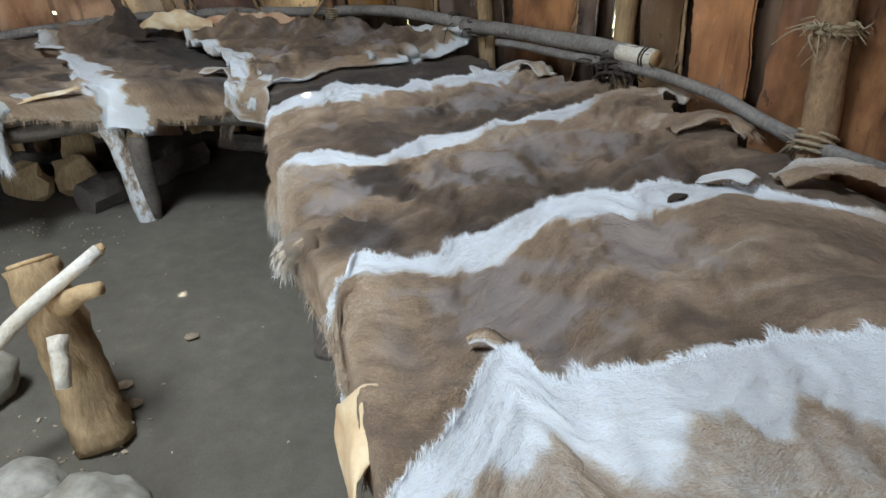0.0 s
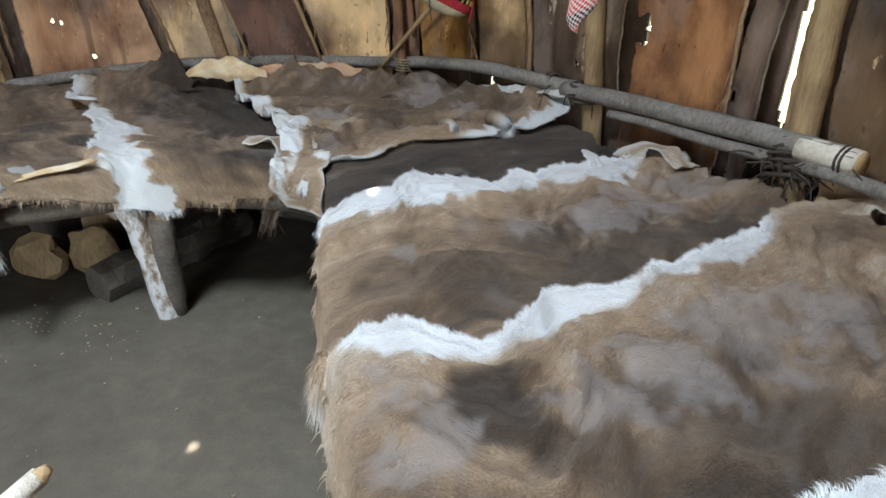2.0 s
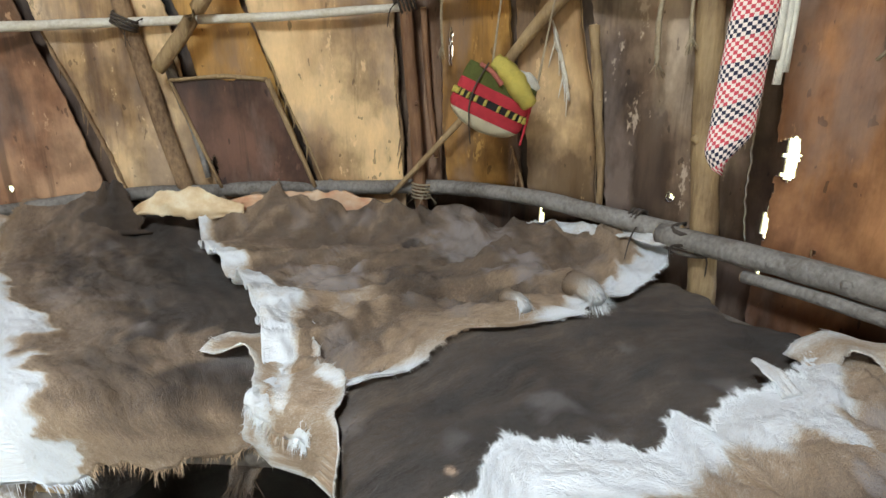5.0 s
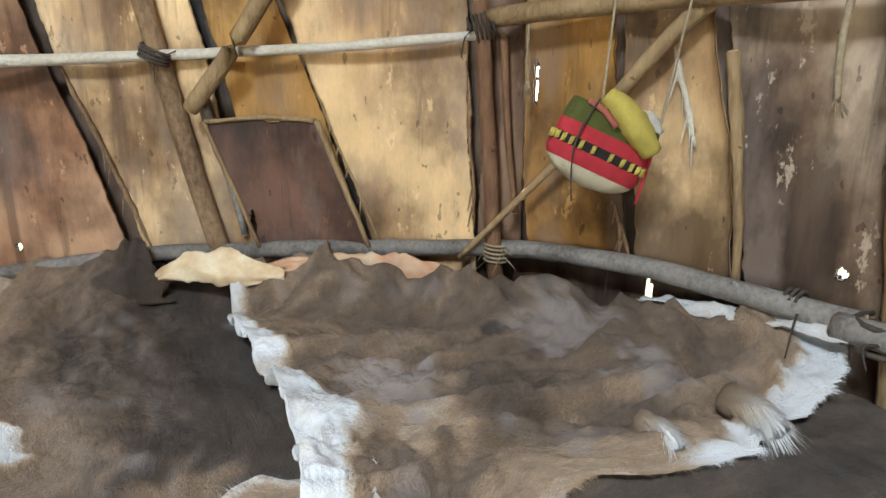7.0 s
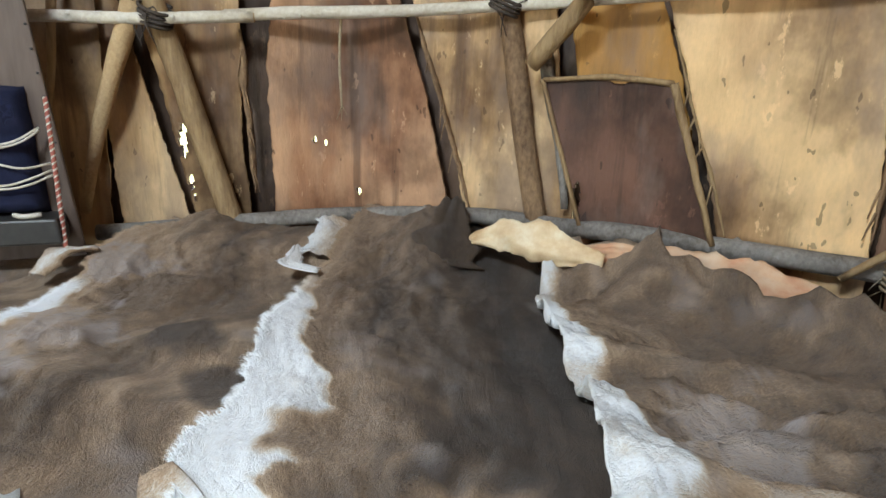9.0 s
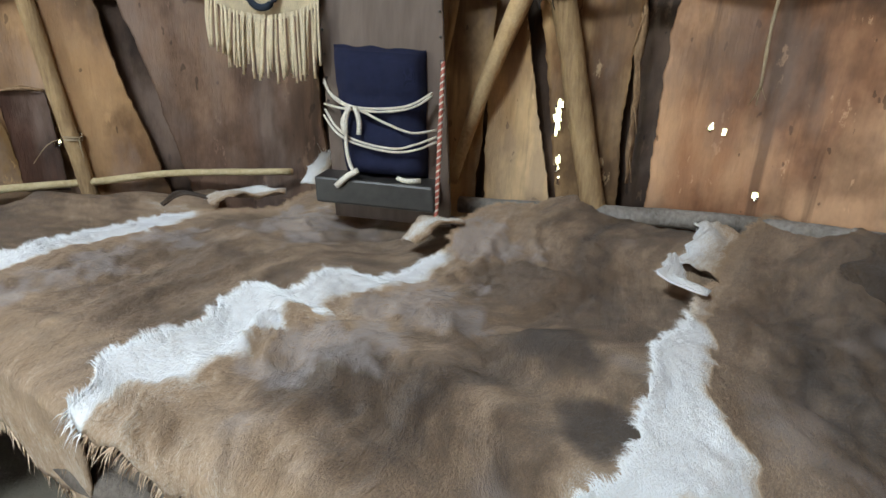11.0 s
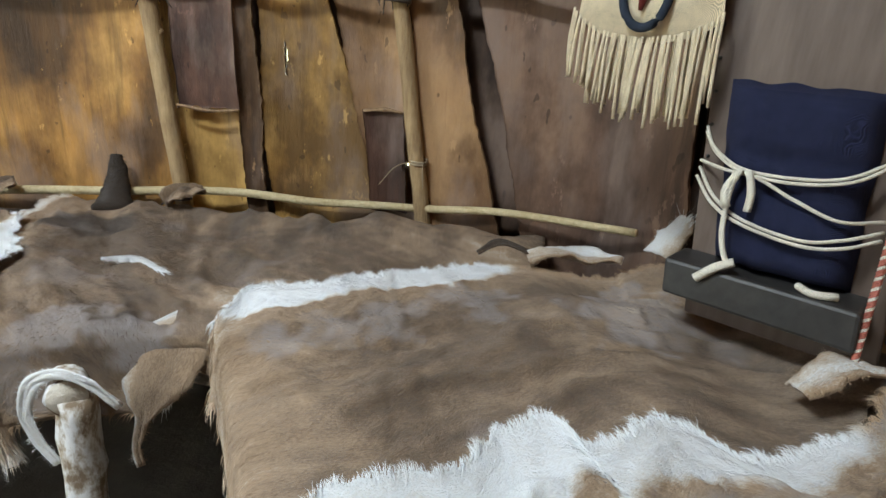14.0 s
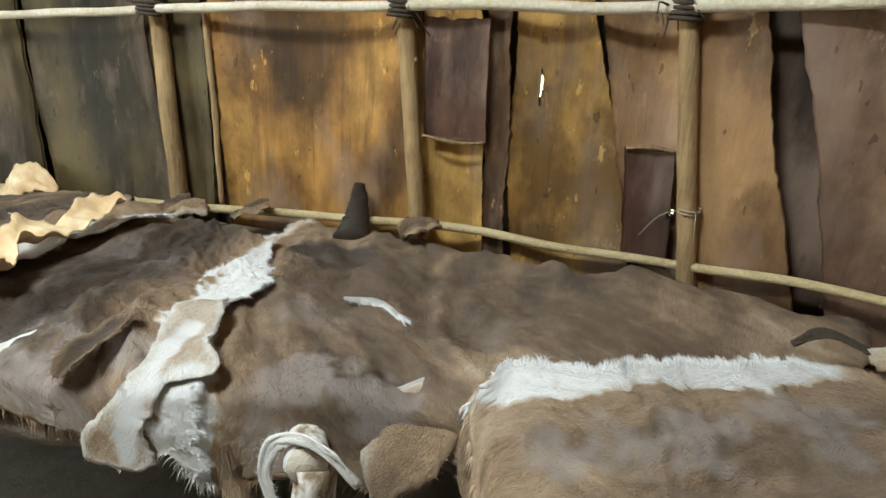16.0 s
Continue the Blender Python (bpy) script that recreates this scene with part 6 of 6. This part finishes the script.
pelt_piece(hide_p, "raw_fold", [(-2.76, 0.84), (-2.88, 0.70), (-3.0, 0.66), (-3.14, 0.60), (-3.28, 0.56), (-3.24, 0.48), (-3.06, 0.54), (-2.94, 0.56), (-2.80, 0.64), (-2.68, 0.78)], 0.2, 0.1, 0.02, (), 0.10, 0.04, 0.05, 43, "yellowish raw edge", SKIN, 60)
flap(hide_p, "raw_fold", [W(14.42, 0.55, 0.14), W(14.30, 0.63, 0.12), W(14.20, 0.64, 0.11), W(14.11, 0.60, 0.12)], [0.03, 0.07, 0.06, 0.02], (0.1, 0.2, 0.15), mat=SKIN, seed=44, wave=0.03, label="yellow stiff skin at the wall", side=(1, 0.2, 0.3))

for k, (s, z, w, tn) in enumerate(((13.45, 0.60, 0.05, 0.6), (13.38, 0.59, 0.04, 0.35), (13.08, 0.63, 0.04, 0.6), (12.36, 0.665, 0.035, 0.5), (13.75, 0.57, 0.07, 0.55), (13.95, 0.56, 0.06, 0.4))):
    flap(hide_n if s < 13.4 else hide_o, "ruffle", [W(s + 0.05, z, 0.22), W(s, z + 0.03, 0.15), W(s - 0.05, z + 0.04, 0.11)], [w, w * 1.2, w * 0.6], (tn, tn + 0.15, tn * 0.6), seed=70 + k, wave=0.05, label="crumpled dry edge on the rail")
flap(hide_m, "ruffle", [(-3.55, 3.02, 0.75), (-3.60, 3.08, 0.81), (-3.62, 3.10, 0.86)], [0.05, 0.05, 0.02], (0.06, 0.10, 0.4), seed=81, wave=0.02, label="white tuft at the wall", tuft=60)


# ---- things hung on the wall ----
def cloth(name, colour, weave=260.0, rough=0.9):
    m, nt, b = material(name, rough, 0.2)
    vec = coords(nt, (1, 1, 1))
    w = node(nt, "ShaderNodeTexWave", Scale=weave, Distortion=1.5)
    nt.links.new(vec, w.inputs["Vector"])
    n = fbm(nt, vec, 40, 4, 0.6)
    f = maths(nt, "ADD", maths(nt, "MULTIPLY", w.outputs["Fac"], 0.5), maths(nt, "MULTIPLY", n, 0.5))
    nt.links.new(ramp(nt, f, [(0.2, [c * 0.55 for c in colour]), (0.5, colour), (0.8, [min(1, c * 1.25) for c in colour])]), b.inputs["Base Color"])
    bump(nt, b, f, 0.6, 0.004)
    return m


RED = cloth("red_wool", (0.55, 0.045, 0.06))
CREAM = cloth("cream_wool", (0.70, 0.62, 0.44))
YELLOW = cloth("yellow_wool", (0.62, 0.50, 0.12))
GREEN = cloth("green_wool", (0.10, 0.11, 0.03))
BLACK = cloth("black_wool", (0.03, 0.028, 0.025))
NAVY = cloth("navy_cloth", (0.018, 0.022, 0.055), 420)
WHITE_CORD = cloth("white_cord", (0.78, 0.74, 0.64), 300)
BRAID_RED = cloth("red_braid", (0.50, 0.16, 0.12), 300)
BUCKSKIN = cloth("buckskin", (0.78, 0.66, 0.47), 400)
BOARD, nt_, b_ = material("brown_board", 0.55, 0.4)
v_ = coords(nt_, (1, 1, 0.15))
nt_.links.new(ramp(nt_, fbm(nt_, v_, 26, 5, 0.6), [(0.3, (0.085, 0.058, 0.045)), (0.7, (0.135, 0.097, 0.078))]), b_.inputs["Base Color"])
bump(nt_, b_, fbm(nt_, v_, 60, 4, 0.6), 0.25, 0.004)
DARKWOOD, nt_, b_ = material("blackened_wood", 0.45, 0.5)
nt_.links.new(ramp(nt_, fbm(nt_, coords(nt_, (1, 1, 1)), 20, 5, 0.6), [(0.3, (0.018, 0.017, 0.017)), (0.7, (0.04, 0.038, 0.036))]), b_.inputs["Base Color"])
FEATHER = cloth("dark_red_feather", (0.16, 0.03, 0.025), 200)


def band(z0, z1, rad, seed, rings=6, n=40, bulge=0.0):
    """A band of a soft pouch, in the pouch's own axes; rad(z): half widths at a height."""
    verts, faces = [], []
    for i in range(rings + 1):
        z = z0 + (z1 - z0) * i / rings
        a, b = rad(z)
        puff = 1 + bulge * math.sin(math.pi * i / rings)
        for j in range(n):
            t = 2 * math.pi * j / n
            c, s = math.cos(t), math.sin(t)
            k = puff * (1 + 0.03 * nz(c * 2, s * 2, z * 14 + seed))
            verts.append((a * k * math.copysign(abs(c) ** 0.8, c), b * k * math.copysign(abs(s) ** 0.8, s), z))
    for i in range(rings):
        for j in range(n):
            faces.append((i * n + j, i * n + (j + 1) % n, (i + 1) * n + (j + 1) % n, (i + 1) * n + j))
    return verts, faces, n


def woven_bag():
    root = thing("woven_bag", "small striped woven bag hung from the rail by strings", "bag")
    root.matrix_world = pose(-0.475, 4.02, 1.32, 0, 24, 4)

    def rad(z):
        t = (z + 0.14) / 0.24
        k = math.sqrt(max(0.0, 1 - (1 - min(1, t / 0.34)) ** 2)) if t < 0.34 else 1 - 0.10 * (t - 0.34)
        return 0.145 * max(k, 0.02), 0.06 * max(k, 0.02)
    for name, z0, z1, mat in (("base", -0.14, -0.088, CREAM), ("red_band", -0.088, -0.045, RED), ("pattern_band", -0.045, -0.018, BLACK), ("upper_red_band", -0.018, 0.022, RED), ("green_top", 0.022, 0.085, GREEN)):
        v, f, n = band(z0, z1, rad, 2.0, bulge=0.012)
        if name == "base":
            f.append(tuple(range(n))[::-1])
        if name == "green_top":
            f.append(tuple(len(v) - n + k for k in range(n)))
        mesh_part(name, v, f, mat, root)
    for k in range(26):
        t = 2 * math.pi * k / 26
        a, b = rad(-0.03)
        c, s = math.cos(t), math.sin(t)
        px_, py_ = 1.03 * a * math.copysign(abs(c) ** 0.8, c), 1.03 * b * math.copysign(abs(s) ** 0.8, s)
        bm = bmesh.new()
        bmesh.ops.create_cube(bm, size=1)
        for v in bm.verts:
            v.co = Vector((px_ + v.co.x * 0.011, py_ + v.co.y * 0.011, -0.0315 + v.co.z * 0.024 + v.co.x * 0.004))
        part("stripe", bm, YELLOW, root)
    part("rolled_flap", tube(smooth_line([(-0.055, -0.035, 0.12), (0.0, -0.055, 0.10), (0.06, -0.065, 0.065), (0.125, -0.055, 0.03)], 0.012), [0.026, 0.036, 0.040, 0.036, 0.03], 16, 0.2, 3), YELLOW, root, "yellow rolled rim")
    part("orange_edge", tube(smooth_line([(-0.10, -0.05, 0.085), (-0.05, -0.062, 0.075), (0.0, -0.07, 0.05)], 0.012), [0.007, 0.010], 8, 0.3, 4), BRAID_RED, root)
    part("lining", tube(smooth_line([(0.03, 0.0, 0.105), (0.09, -0.01, 0.105), (0.13, -0.01, 0.085)], 0.012), [0.018, 0.026, 0.018], 12, 0.2, 5), WHITE_CORD, root, "white crumpled lining")
    part("tassel", tube(smooth_line([(0.13, -0.03, 0.05), (0.15, -0.02, -0.04), (0.165, -0.02, -0.12)], 0.015), [0.005, 0.006, 0.004], 6, 0.3, 6), RED, root)
    part("cord", tube(smooth_line([(-0.075, -0.064, 0.10), (-0.085, -0.066, 0.02), (-0.08, -0.066, -0.05), (-0.05, -0.05, -0.12), (-0.01, -0.03, -0.19)], 0.015), [0.003, 0.003, 0.002], 6, 0.3, 7), DARK_TWINE, root)
    for a, b in (((-0.055, 0.0, 0.10), (-0.45, 4.12, 1.74)), ((0.14, 0.0, 0.06), (-0.26, 4.02, 1.74))):
        p = root.matrix_world @ Vector(a)
        q = Vector(b)
        inv = root.matrix_world.inverted()
        part("string", tube([inv @ p.lerp(q, k / 8) for k in range(9)], 0.004, 6, 0.3, 8), TWINE, root)


woven_bag()


def checked_material():
    m, nt, b = material("checked_weave", 0.9, 0.2)
    uv = nt.nodes.new("ShaderNodeUVMap")
    uv.uv_map = "weave"
    ck = node(nt, "ShaderNodeTexChecker", Scale=1.0)
    nt.links.new(uv.outputs["UV"], ck.inputs["Vector"])
    sep = nt.nodes.new("ShaderNodeSeparateXYZ")
    nt.links.new(uv.outputs["UV"], sep.inputs[0])
    wave = maths(nt, "PINGPONG", maths(nt, "ADD", sep.outputs["Y"], 1.0), 5.0)
    dark = mix(nt, maths(nt, "GREATER_THAN", wave, 2.9), (0.55, 0.07, 0.09), (0.03, 0.03, 0.055))
    col = mix(nt, ck.outputs["Fac"], dark, (0.78, 0.66, 0.60))
    col = mix(nt, 0.25, col, ramp(nt, fbm(nt, coords(nt, (1, 1, 1)), 120, 3, 0.6), [(0.3, (0.4,) * 3), (0.7, (1.0,) * 3)]), "MULTIPLY")
    nt.links.new(col, b.inputs["Base Color"])
    bump(nt, b, ck.outputs["Fac"], 0.3, 0.003)
    return m


def checked_bag():
    root = thing("checked_bag", "long woven bag in red, white and navy checks", "bag")
    n, rings = 40, 40
    verts, faces, uvs = [], [], []
    ax = Vector((0.10, 3.30, 1.20))
    top = Vector((0.16, 3.38, 1.80))
    for i in range(rings + 1):
        f = i / rings
        c = ax.lerp(top, f)
        k = math.sqrt(min(1.0, f / 0.09)) if f < 0.09 else 1 + 0.06 * nz(f * 8, 3, 0)
        for j in range(n):
            t = 2 * math.pi * j / n + math.pi / 2
            verts.append(c + Vector((math.cos(t) * 0.058 * max(k, 0.05), math.sin(t) * 0.026 * max(k, 0.05), 0.03 * math.cos(t) * (1 - f))))
            uvs.append((j * 0.8, f * 60))
    for i in range(rings):
        for j in range(n):
            faces.append((i * n + j, i * n + (j + 1) % n, (i + 1) * n + (j + 1) % n, (i + 1) * n + j))
    faces.append(tuple(range(n))[::-1])
    faces.append(tuple(rings * n + k for k in range(n)))
    ob = mesh_part("body", verts, faces, checked_material(), root)
    uvl = ob.data.uv_layers.new(name="weave")
    for lp, d in zip(ob.data.loops, uvl.data):
        d.uv = uvs[lp.vertex_index]
    for k, x in enumerate((0.195, 0.208, 0.180)):
        part("cord", tube(smooth_line([(x, 3.33, 1.85), (x + 0.012, 3.32, 1.6), (x + 0.004, 3.31, 1.40 + 0.03 * k)], 0.05), [0.006, 0.007, 0.011], 7, 0.3, k), WHITE_CORD, root, "white hanging cord")
    part("carrying_cord", tube(smooth_line([(0.16, 3.38, 1.79), (0.18, 3.48, 2.05), (0.22, 3.62, 2.16)], 0.05), 0.007, 7, 0.2, 9), WHITE_CORD, root)


checked_bag()


def cradleboard():
    root = thing("cradleboard", "brown cradleboard with a navy bundle laced on", "cradleboard")
    o, ex, en = Vector((-3.11, 3.155, 0.0)), Vector((0.566, 0.824, 0)), Vector((0.824, -0.566, 0))

    def C(a, b, c):
        return o + ex * (a - 0.11 * (c - 0.85)) + en * (b - 0.06 * (c - 0.8)) + Vector((0, 0, c))

    def slab(name, a0, a1, b0, b1, c0, c1, mat, label="", r=0.008):
        bm = bmesh.new()
        bmesh.ops.create_cube(bm, size=1)
        bmesh.ops.subdivide_edges(bm, edges=bm.edges[:], cuts=3, use_grid_fill=True)
        for v in bm.verts:
            v.co = C((a0 + a1) / 2 + v.co.x * (a1 - a0), (b0 + b1) / 2 + v.co.y * (b1 - b0), (c0 + c1) / 2 + v.co.z * (c1 - c0))
        bmesh.ops.recalc_face_normals(bm, faces=bm.faces[:])
        ob = part(name, bm, mat, root, label, smooth=False)
        bv = ob.modifiers.new("edge", "BEVEL")
        bv.width, bv.segments, bv.limit_method = r, 2, "ANGLE"
        return ob
    slab("board", -0.175, 0.215, -0.018, 0.0, 0.73, 1.66, BOARD, "broad brown backboard")
    slab("footrest", -0.19, 0.185, 0.0, 0.12, 0.805, 0.885, DARKWOOD, "black footrest")
    # soft bundle
    verts, faces = [], []
    nu, nv = 26, 30
    for j in range(nv + 1):
        c = 0.885 + 0.385 * j / nv
        for i in range(nu + 1):
            u = 2 * i / nu - 1
            half = 0.145 + 0.008 * nz(c * 9, 1, 0) - 0.012 * (1 - j / nv)
            edge = (1 - abs(u) ** 4) ** 0.5 * (1 - abs(2 * j / nv - 1) ** 10) ** 0.5
            squeeze = sum(0.012 * math.exp(-((c - z) / 0.018) ** 2) for z in (0.955, 1.06, 1.13))
            verts.append(C(0.015 + half * u, 0.006 + (0.085 - squeeze + 0.012 * nz(u * 2, c * 10, 2) + 0.006 * nz(u * 6, c * 30, 4)) * edge, c + 0.008 * nz(u * 3, j, 7) * (j == nv)))
    for j in range(nv):
        for i in range(nu):
            k = j * (nu + 1) + i
            faces.append((k, k + 1, k + nu + 2, k + nu + 1))
    mesh_part("swaddle", verts, faces, NAVY, root, "navy cloth bundle")
    # laces
    def lace(pts, r=0.0038, mat=WHITE_CORD, label=""):
        part("lace", tube(smooth_line([C(*p) for p in pts], 0.012), r, 7, 0.15, pts[0][2]), mat, root, label)
    lace([(-0.17, 0.01, 1.165), (-0.13, 0.07, 1.13), (-0.06, 0.098, 1.10), (0.04, 0.10, 1.10), (0.12, 0.09, 1.115), (0.18, 0.04, 1.15)])
    lace([(-0.17, 0.012, 1.155), (-0.12, 0.075, 1.118), (-0.05, 0.10, 1.092), (0.05, 0.10, 1.092), (0.13, 0.085, 1.110), (0.18, 0.045, 1.142)])
    lace([(-0.175, 0.01, 1.09), (-0.10, 0.08, 1.09), (-0.03, 0.10, 1.088), (0.04, 0.10, 1.06), (0.12, 0.09, 1.035), (0.185, 0.03, 1.04)])
    lace([(-0.175, 0.012, 1.075), (-0.12, 0.07, 1.03), (-0.05, 0.10, 1.0), (0.06, 0.10, 0.985), (0.13, 0.08, 1.0), (0.185, 0.03, 1.02)])
    lace([(-0.18, 0.012, 1.055), (-0.12, 0.075, 1.015), (-0.05, 0.10, 0.99), (0.06, 0.10, 0.975), (0.13, 0.085, 0.985), (0.185, 0.035, 1.005)])
    lace([(-0.06, 0.105, 1.10), (-0.075, 0.108, 1.06), (-0.08, 0.11, 0.99), (-0.075, 0.112, 0.94), (-0.06, 0.118, 0.905)], 0.006)
    lace([(-0.045, 0.105, 1.10), (-0.035, 0.108, 1.06), (-0.038, 0.11, 1.02)], 0.008)
    lace([(-0.065, 0.105, 1.095), (-0.085, 0.11, 1.05), (-0.078, 0.11, 1.02)], 0.009)
    lace([(-0.045, 0.12, 0.915), (-0.08, 0.128, 0.895), (-0.115, 0.13, 0.862)], 0.010, label="knotted lace end")
    lace([(0.07, 0.09, 0.895), (0.10, 0.11, 0.893), (0.14, 0.09, 0.893)], 0.008, label="white scrap on the footrest")
    # braided cord down the side
    for k, mat in enumerate((BRAID_RED, WHITE_CORD, BRAID_RED)):
        pts = []
        for i in range(145):
            f = i / 144
            w = 2 * math.pi * (f * 24 + k / 3)
            pts.append(C(0.215 - 0.03 * f + 0.004 * math.cos(w), 0.03 + 0.08 * f + 0.004 * math.sin(w), 1.24 - 0.47 * f))
        part("braid", tube(pts, 0.0038, 5), mat, root, "red and white braided cord")
    for i in range(7):
        part("tack", tube([C(-0.165, 0.0, 1.1 + 0.07 * i), C(-0.165, 0.004, 1.1 + 0.07 * i)], 0.004, 8), DARKWOOD, root)
        part("tack", tube([C(0.205, 0.0, 1.1 + 0.07 * i), C(0.205, 0.004, 1.1 + 0.07 * i)], 0.004, 8), DARKWOOD, root)
    for a in (-0.07, 0.10):
        part("shell_point", tube([C(a, 0.003, 1.52), C(a, 0.005, 1.475)], [0.02, 0.003], 6), WHITE_CORD, root)


cradleboard()


def fringed_bag():
    root = thing("fringed_bag", "pale buckskin bag with long fringe hung high", "bag")
    o, ex, en = Vector((-3.30, 2.83, 0.0)), Vector((0.50, 0.866, 0)), Vector((0.866, -0.50, 0))

    def C(a, b, c):
        return o + ex * a + en * b + Vector((0, 0, c))

    def lower(a):
        return 1.405 - 0.075 * math.sqrt(max(0.0, 1 - (a / 0.17) ** 2))
    verts, faces = [], []
    nu, nv = 28, 20
    for side in (1, -1):
        for j in range(nv + 1):
            for i in range(nu + 1):
                a = 0.165 * (2 * i / nu - 1)
                c = lower(a) + (1.66 - lower(a)) * j / nv
                e = (1 - abs(2 * i / nu - 1) ** 4) * min(1.0, j / nv * 5)
                verts.append(C(a * (1 - 0.06 * math.sin(3 * j / nv)), side * (0.028 * e + 0.004 * nz(a * 20, c * 18, side)) , c))
    m = nu + 1
    for s in (0, 1):
        for j in range(nv):
            for i in range(nu):
                k = s * m * (nv + 1) + j * m + i
                f = (k, k + 1, k + m + 1, k + m)
                faces.append(f if s == 0 else f[::-1])
    mesh_part("pouch", verts, faces, BUCKSKIN, root)
    part("ring", tube([C(0.005 + 0.052 * math.cos(t * math.pi / 16), 0.034, 1.435 + 0.075 * math.sin(t * math.pi / 16)) for t in range(33)], 0.010, 8), cloth("blue_black_beads", (0.03, 0.04, 0.06), 300), root, "dark beaded ring")
    part("feather", tube(smooth_line([C(0.0, 0.036, 1.50), C(0.004, 0.042, 1.44), C(-0.002, 0.036, 1.395)], 0.01), [0.018, 0.016, 0.004], 8, 0.3, 1, 0.4), FEATHER, root)
    rng = random.Random(4)
    for k in range(46):
        a = -0.165 + 0.33 * (k + rng.uniform(-0.3, 0.3)) / 45
        z0 = lower(max(-0.165, min(0.165, a))) + 0.012
        ln = 0.14 + 0.05 * (k / 45) + rng.uniform(-0.015, 0.03)
        dx, b0 = rng.uniform(-0.012, 0.012), rng.choice((0.022, 0.012, 0.030))
        pts = smooth_line([C(a, b0, z0), C(a + dx * 0.5, b0 + 0.004, z0 - ln * 0.5), C(a + dx, b0 + rng.uniform(-0.006, 0.006), z0 - ln)], 0.03)
        part("fringe_strip", tube(pts, [0.0032, 0.0045, 0.004], 5, 0.2, k), BUCKSKIN, root)
    part("strap", tube(smooth_line([C(-0.15, 0, 1.65), C(-0.10, -0.05, 1.9), C(0, -0.1, 2.12)], 0.05), 0.008, 6), BUCKSKIN, root)
    part("strap", tube(smooth_line([C(0.15, 0, 1.65), C(0.10, -0.05, 1.9), C(0, -0.1, 2.12)], 0.05), 0.008, 6), BUCKSKIN, root)


fringed_bag()


def cord_net():
    root = thing("cord_net", "knotted pale cord net hanging from the rail", "net")
    s0, off = 14.66, 0.13
    for k in range(4):
        pts = []
        for i in range(9):
            w = 0.045 * (1 if (i + k) % 2 else -1) * (1 - i / 11)
            pts.append(W(s0 + (k - 1.5) * 0.012 + w * (1 if k < 2 else 0.8), 1.40 - 0.052 * i, off))
        part("cord", tube(pts, 0.004, 6, 0.2, k), TWINE, root)
    part("tassel", tube(smooth_line([W(s0, 0.99, off), W(s0 - 0.01, 0.86, off), W(s0, 0.72, off)], 0.03), [0.008, 0.012, 0.02], 8, 0.5, 5), TWINE, root)
    mesh = thing("cord_net", "knotted pale cord net hanging from the rail", "net")
    for k in range(5):
        pts = [W(5.02 + 0.05 * k + 0.022 * math.cos(t * 0.52), 1.50 + 0.018 * k + 0.045 * math.sin(t * 0.52), 0.14) for t in range(13)]
        part("loop", tube(pts, 0.005, 6, 0.2, k), TWINE, mesh)
    part("cord", tube(smooth_line([W(5.25, 1.46, 0.14), W(5.15, 1.56, 0.14), W(5.0, 1.62, 0.12)], 0.03), 0.005, 6), TWINE, mesh)


cord_net()


def rope_end(label, s, z0, z1, off, r, frayed):
    root = thing("rope_end", label, "rope", "rope ends")
    part("rope", tube(smooth_line([W(s, z1, off), W(s + 0.008, (z0 + z1) / 2, off), W(s, z0, off)], 0.02), [r, r, r * 0.9], 7, 0.35, s), TWINE, root)
    rng = random.Random(int(s * 100))
    for _ in range(frayed):
        p = W(s, z0 + 0.01, off)
        part("strand", tube([p, p + Vector((rng.gauss(0, 0.014), rng.gauss(0, 0.014), -rng.uniform(0.03, 0.06)))], [0.003, 0.001], 4), TWINE, root)


rope_end("twisted pale rope end hanging from the rail", 5.93, 1.44, 1.72, 0.14, 0.010, 8)
rope_end("frayed pale rope end hanging from the rail", 5.82, 1.52, 1.72, 0.13, 0.007, 24)
rope_end("thin cord hanging beside the post", 6.92, 1.50, 1.74, 0.12, 0.006, 14)
rope_end("thin cord hanging from the high rail", 8.98, 1.22, 1.56, 0.10, 0.005, 5)
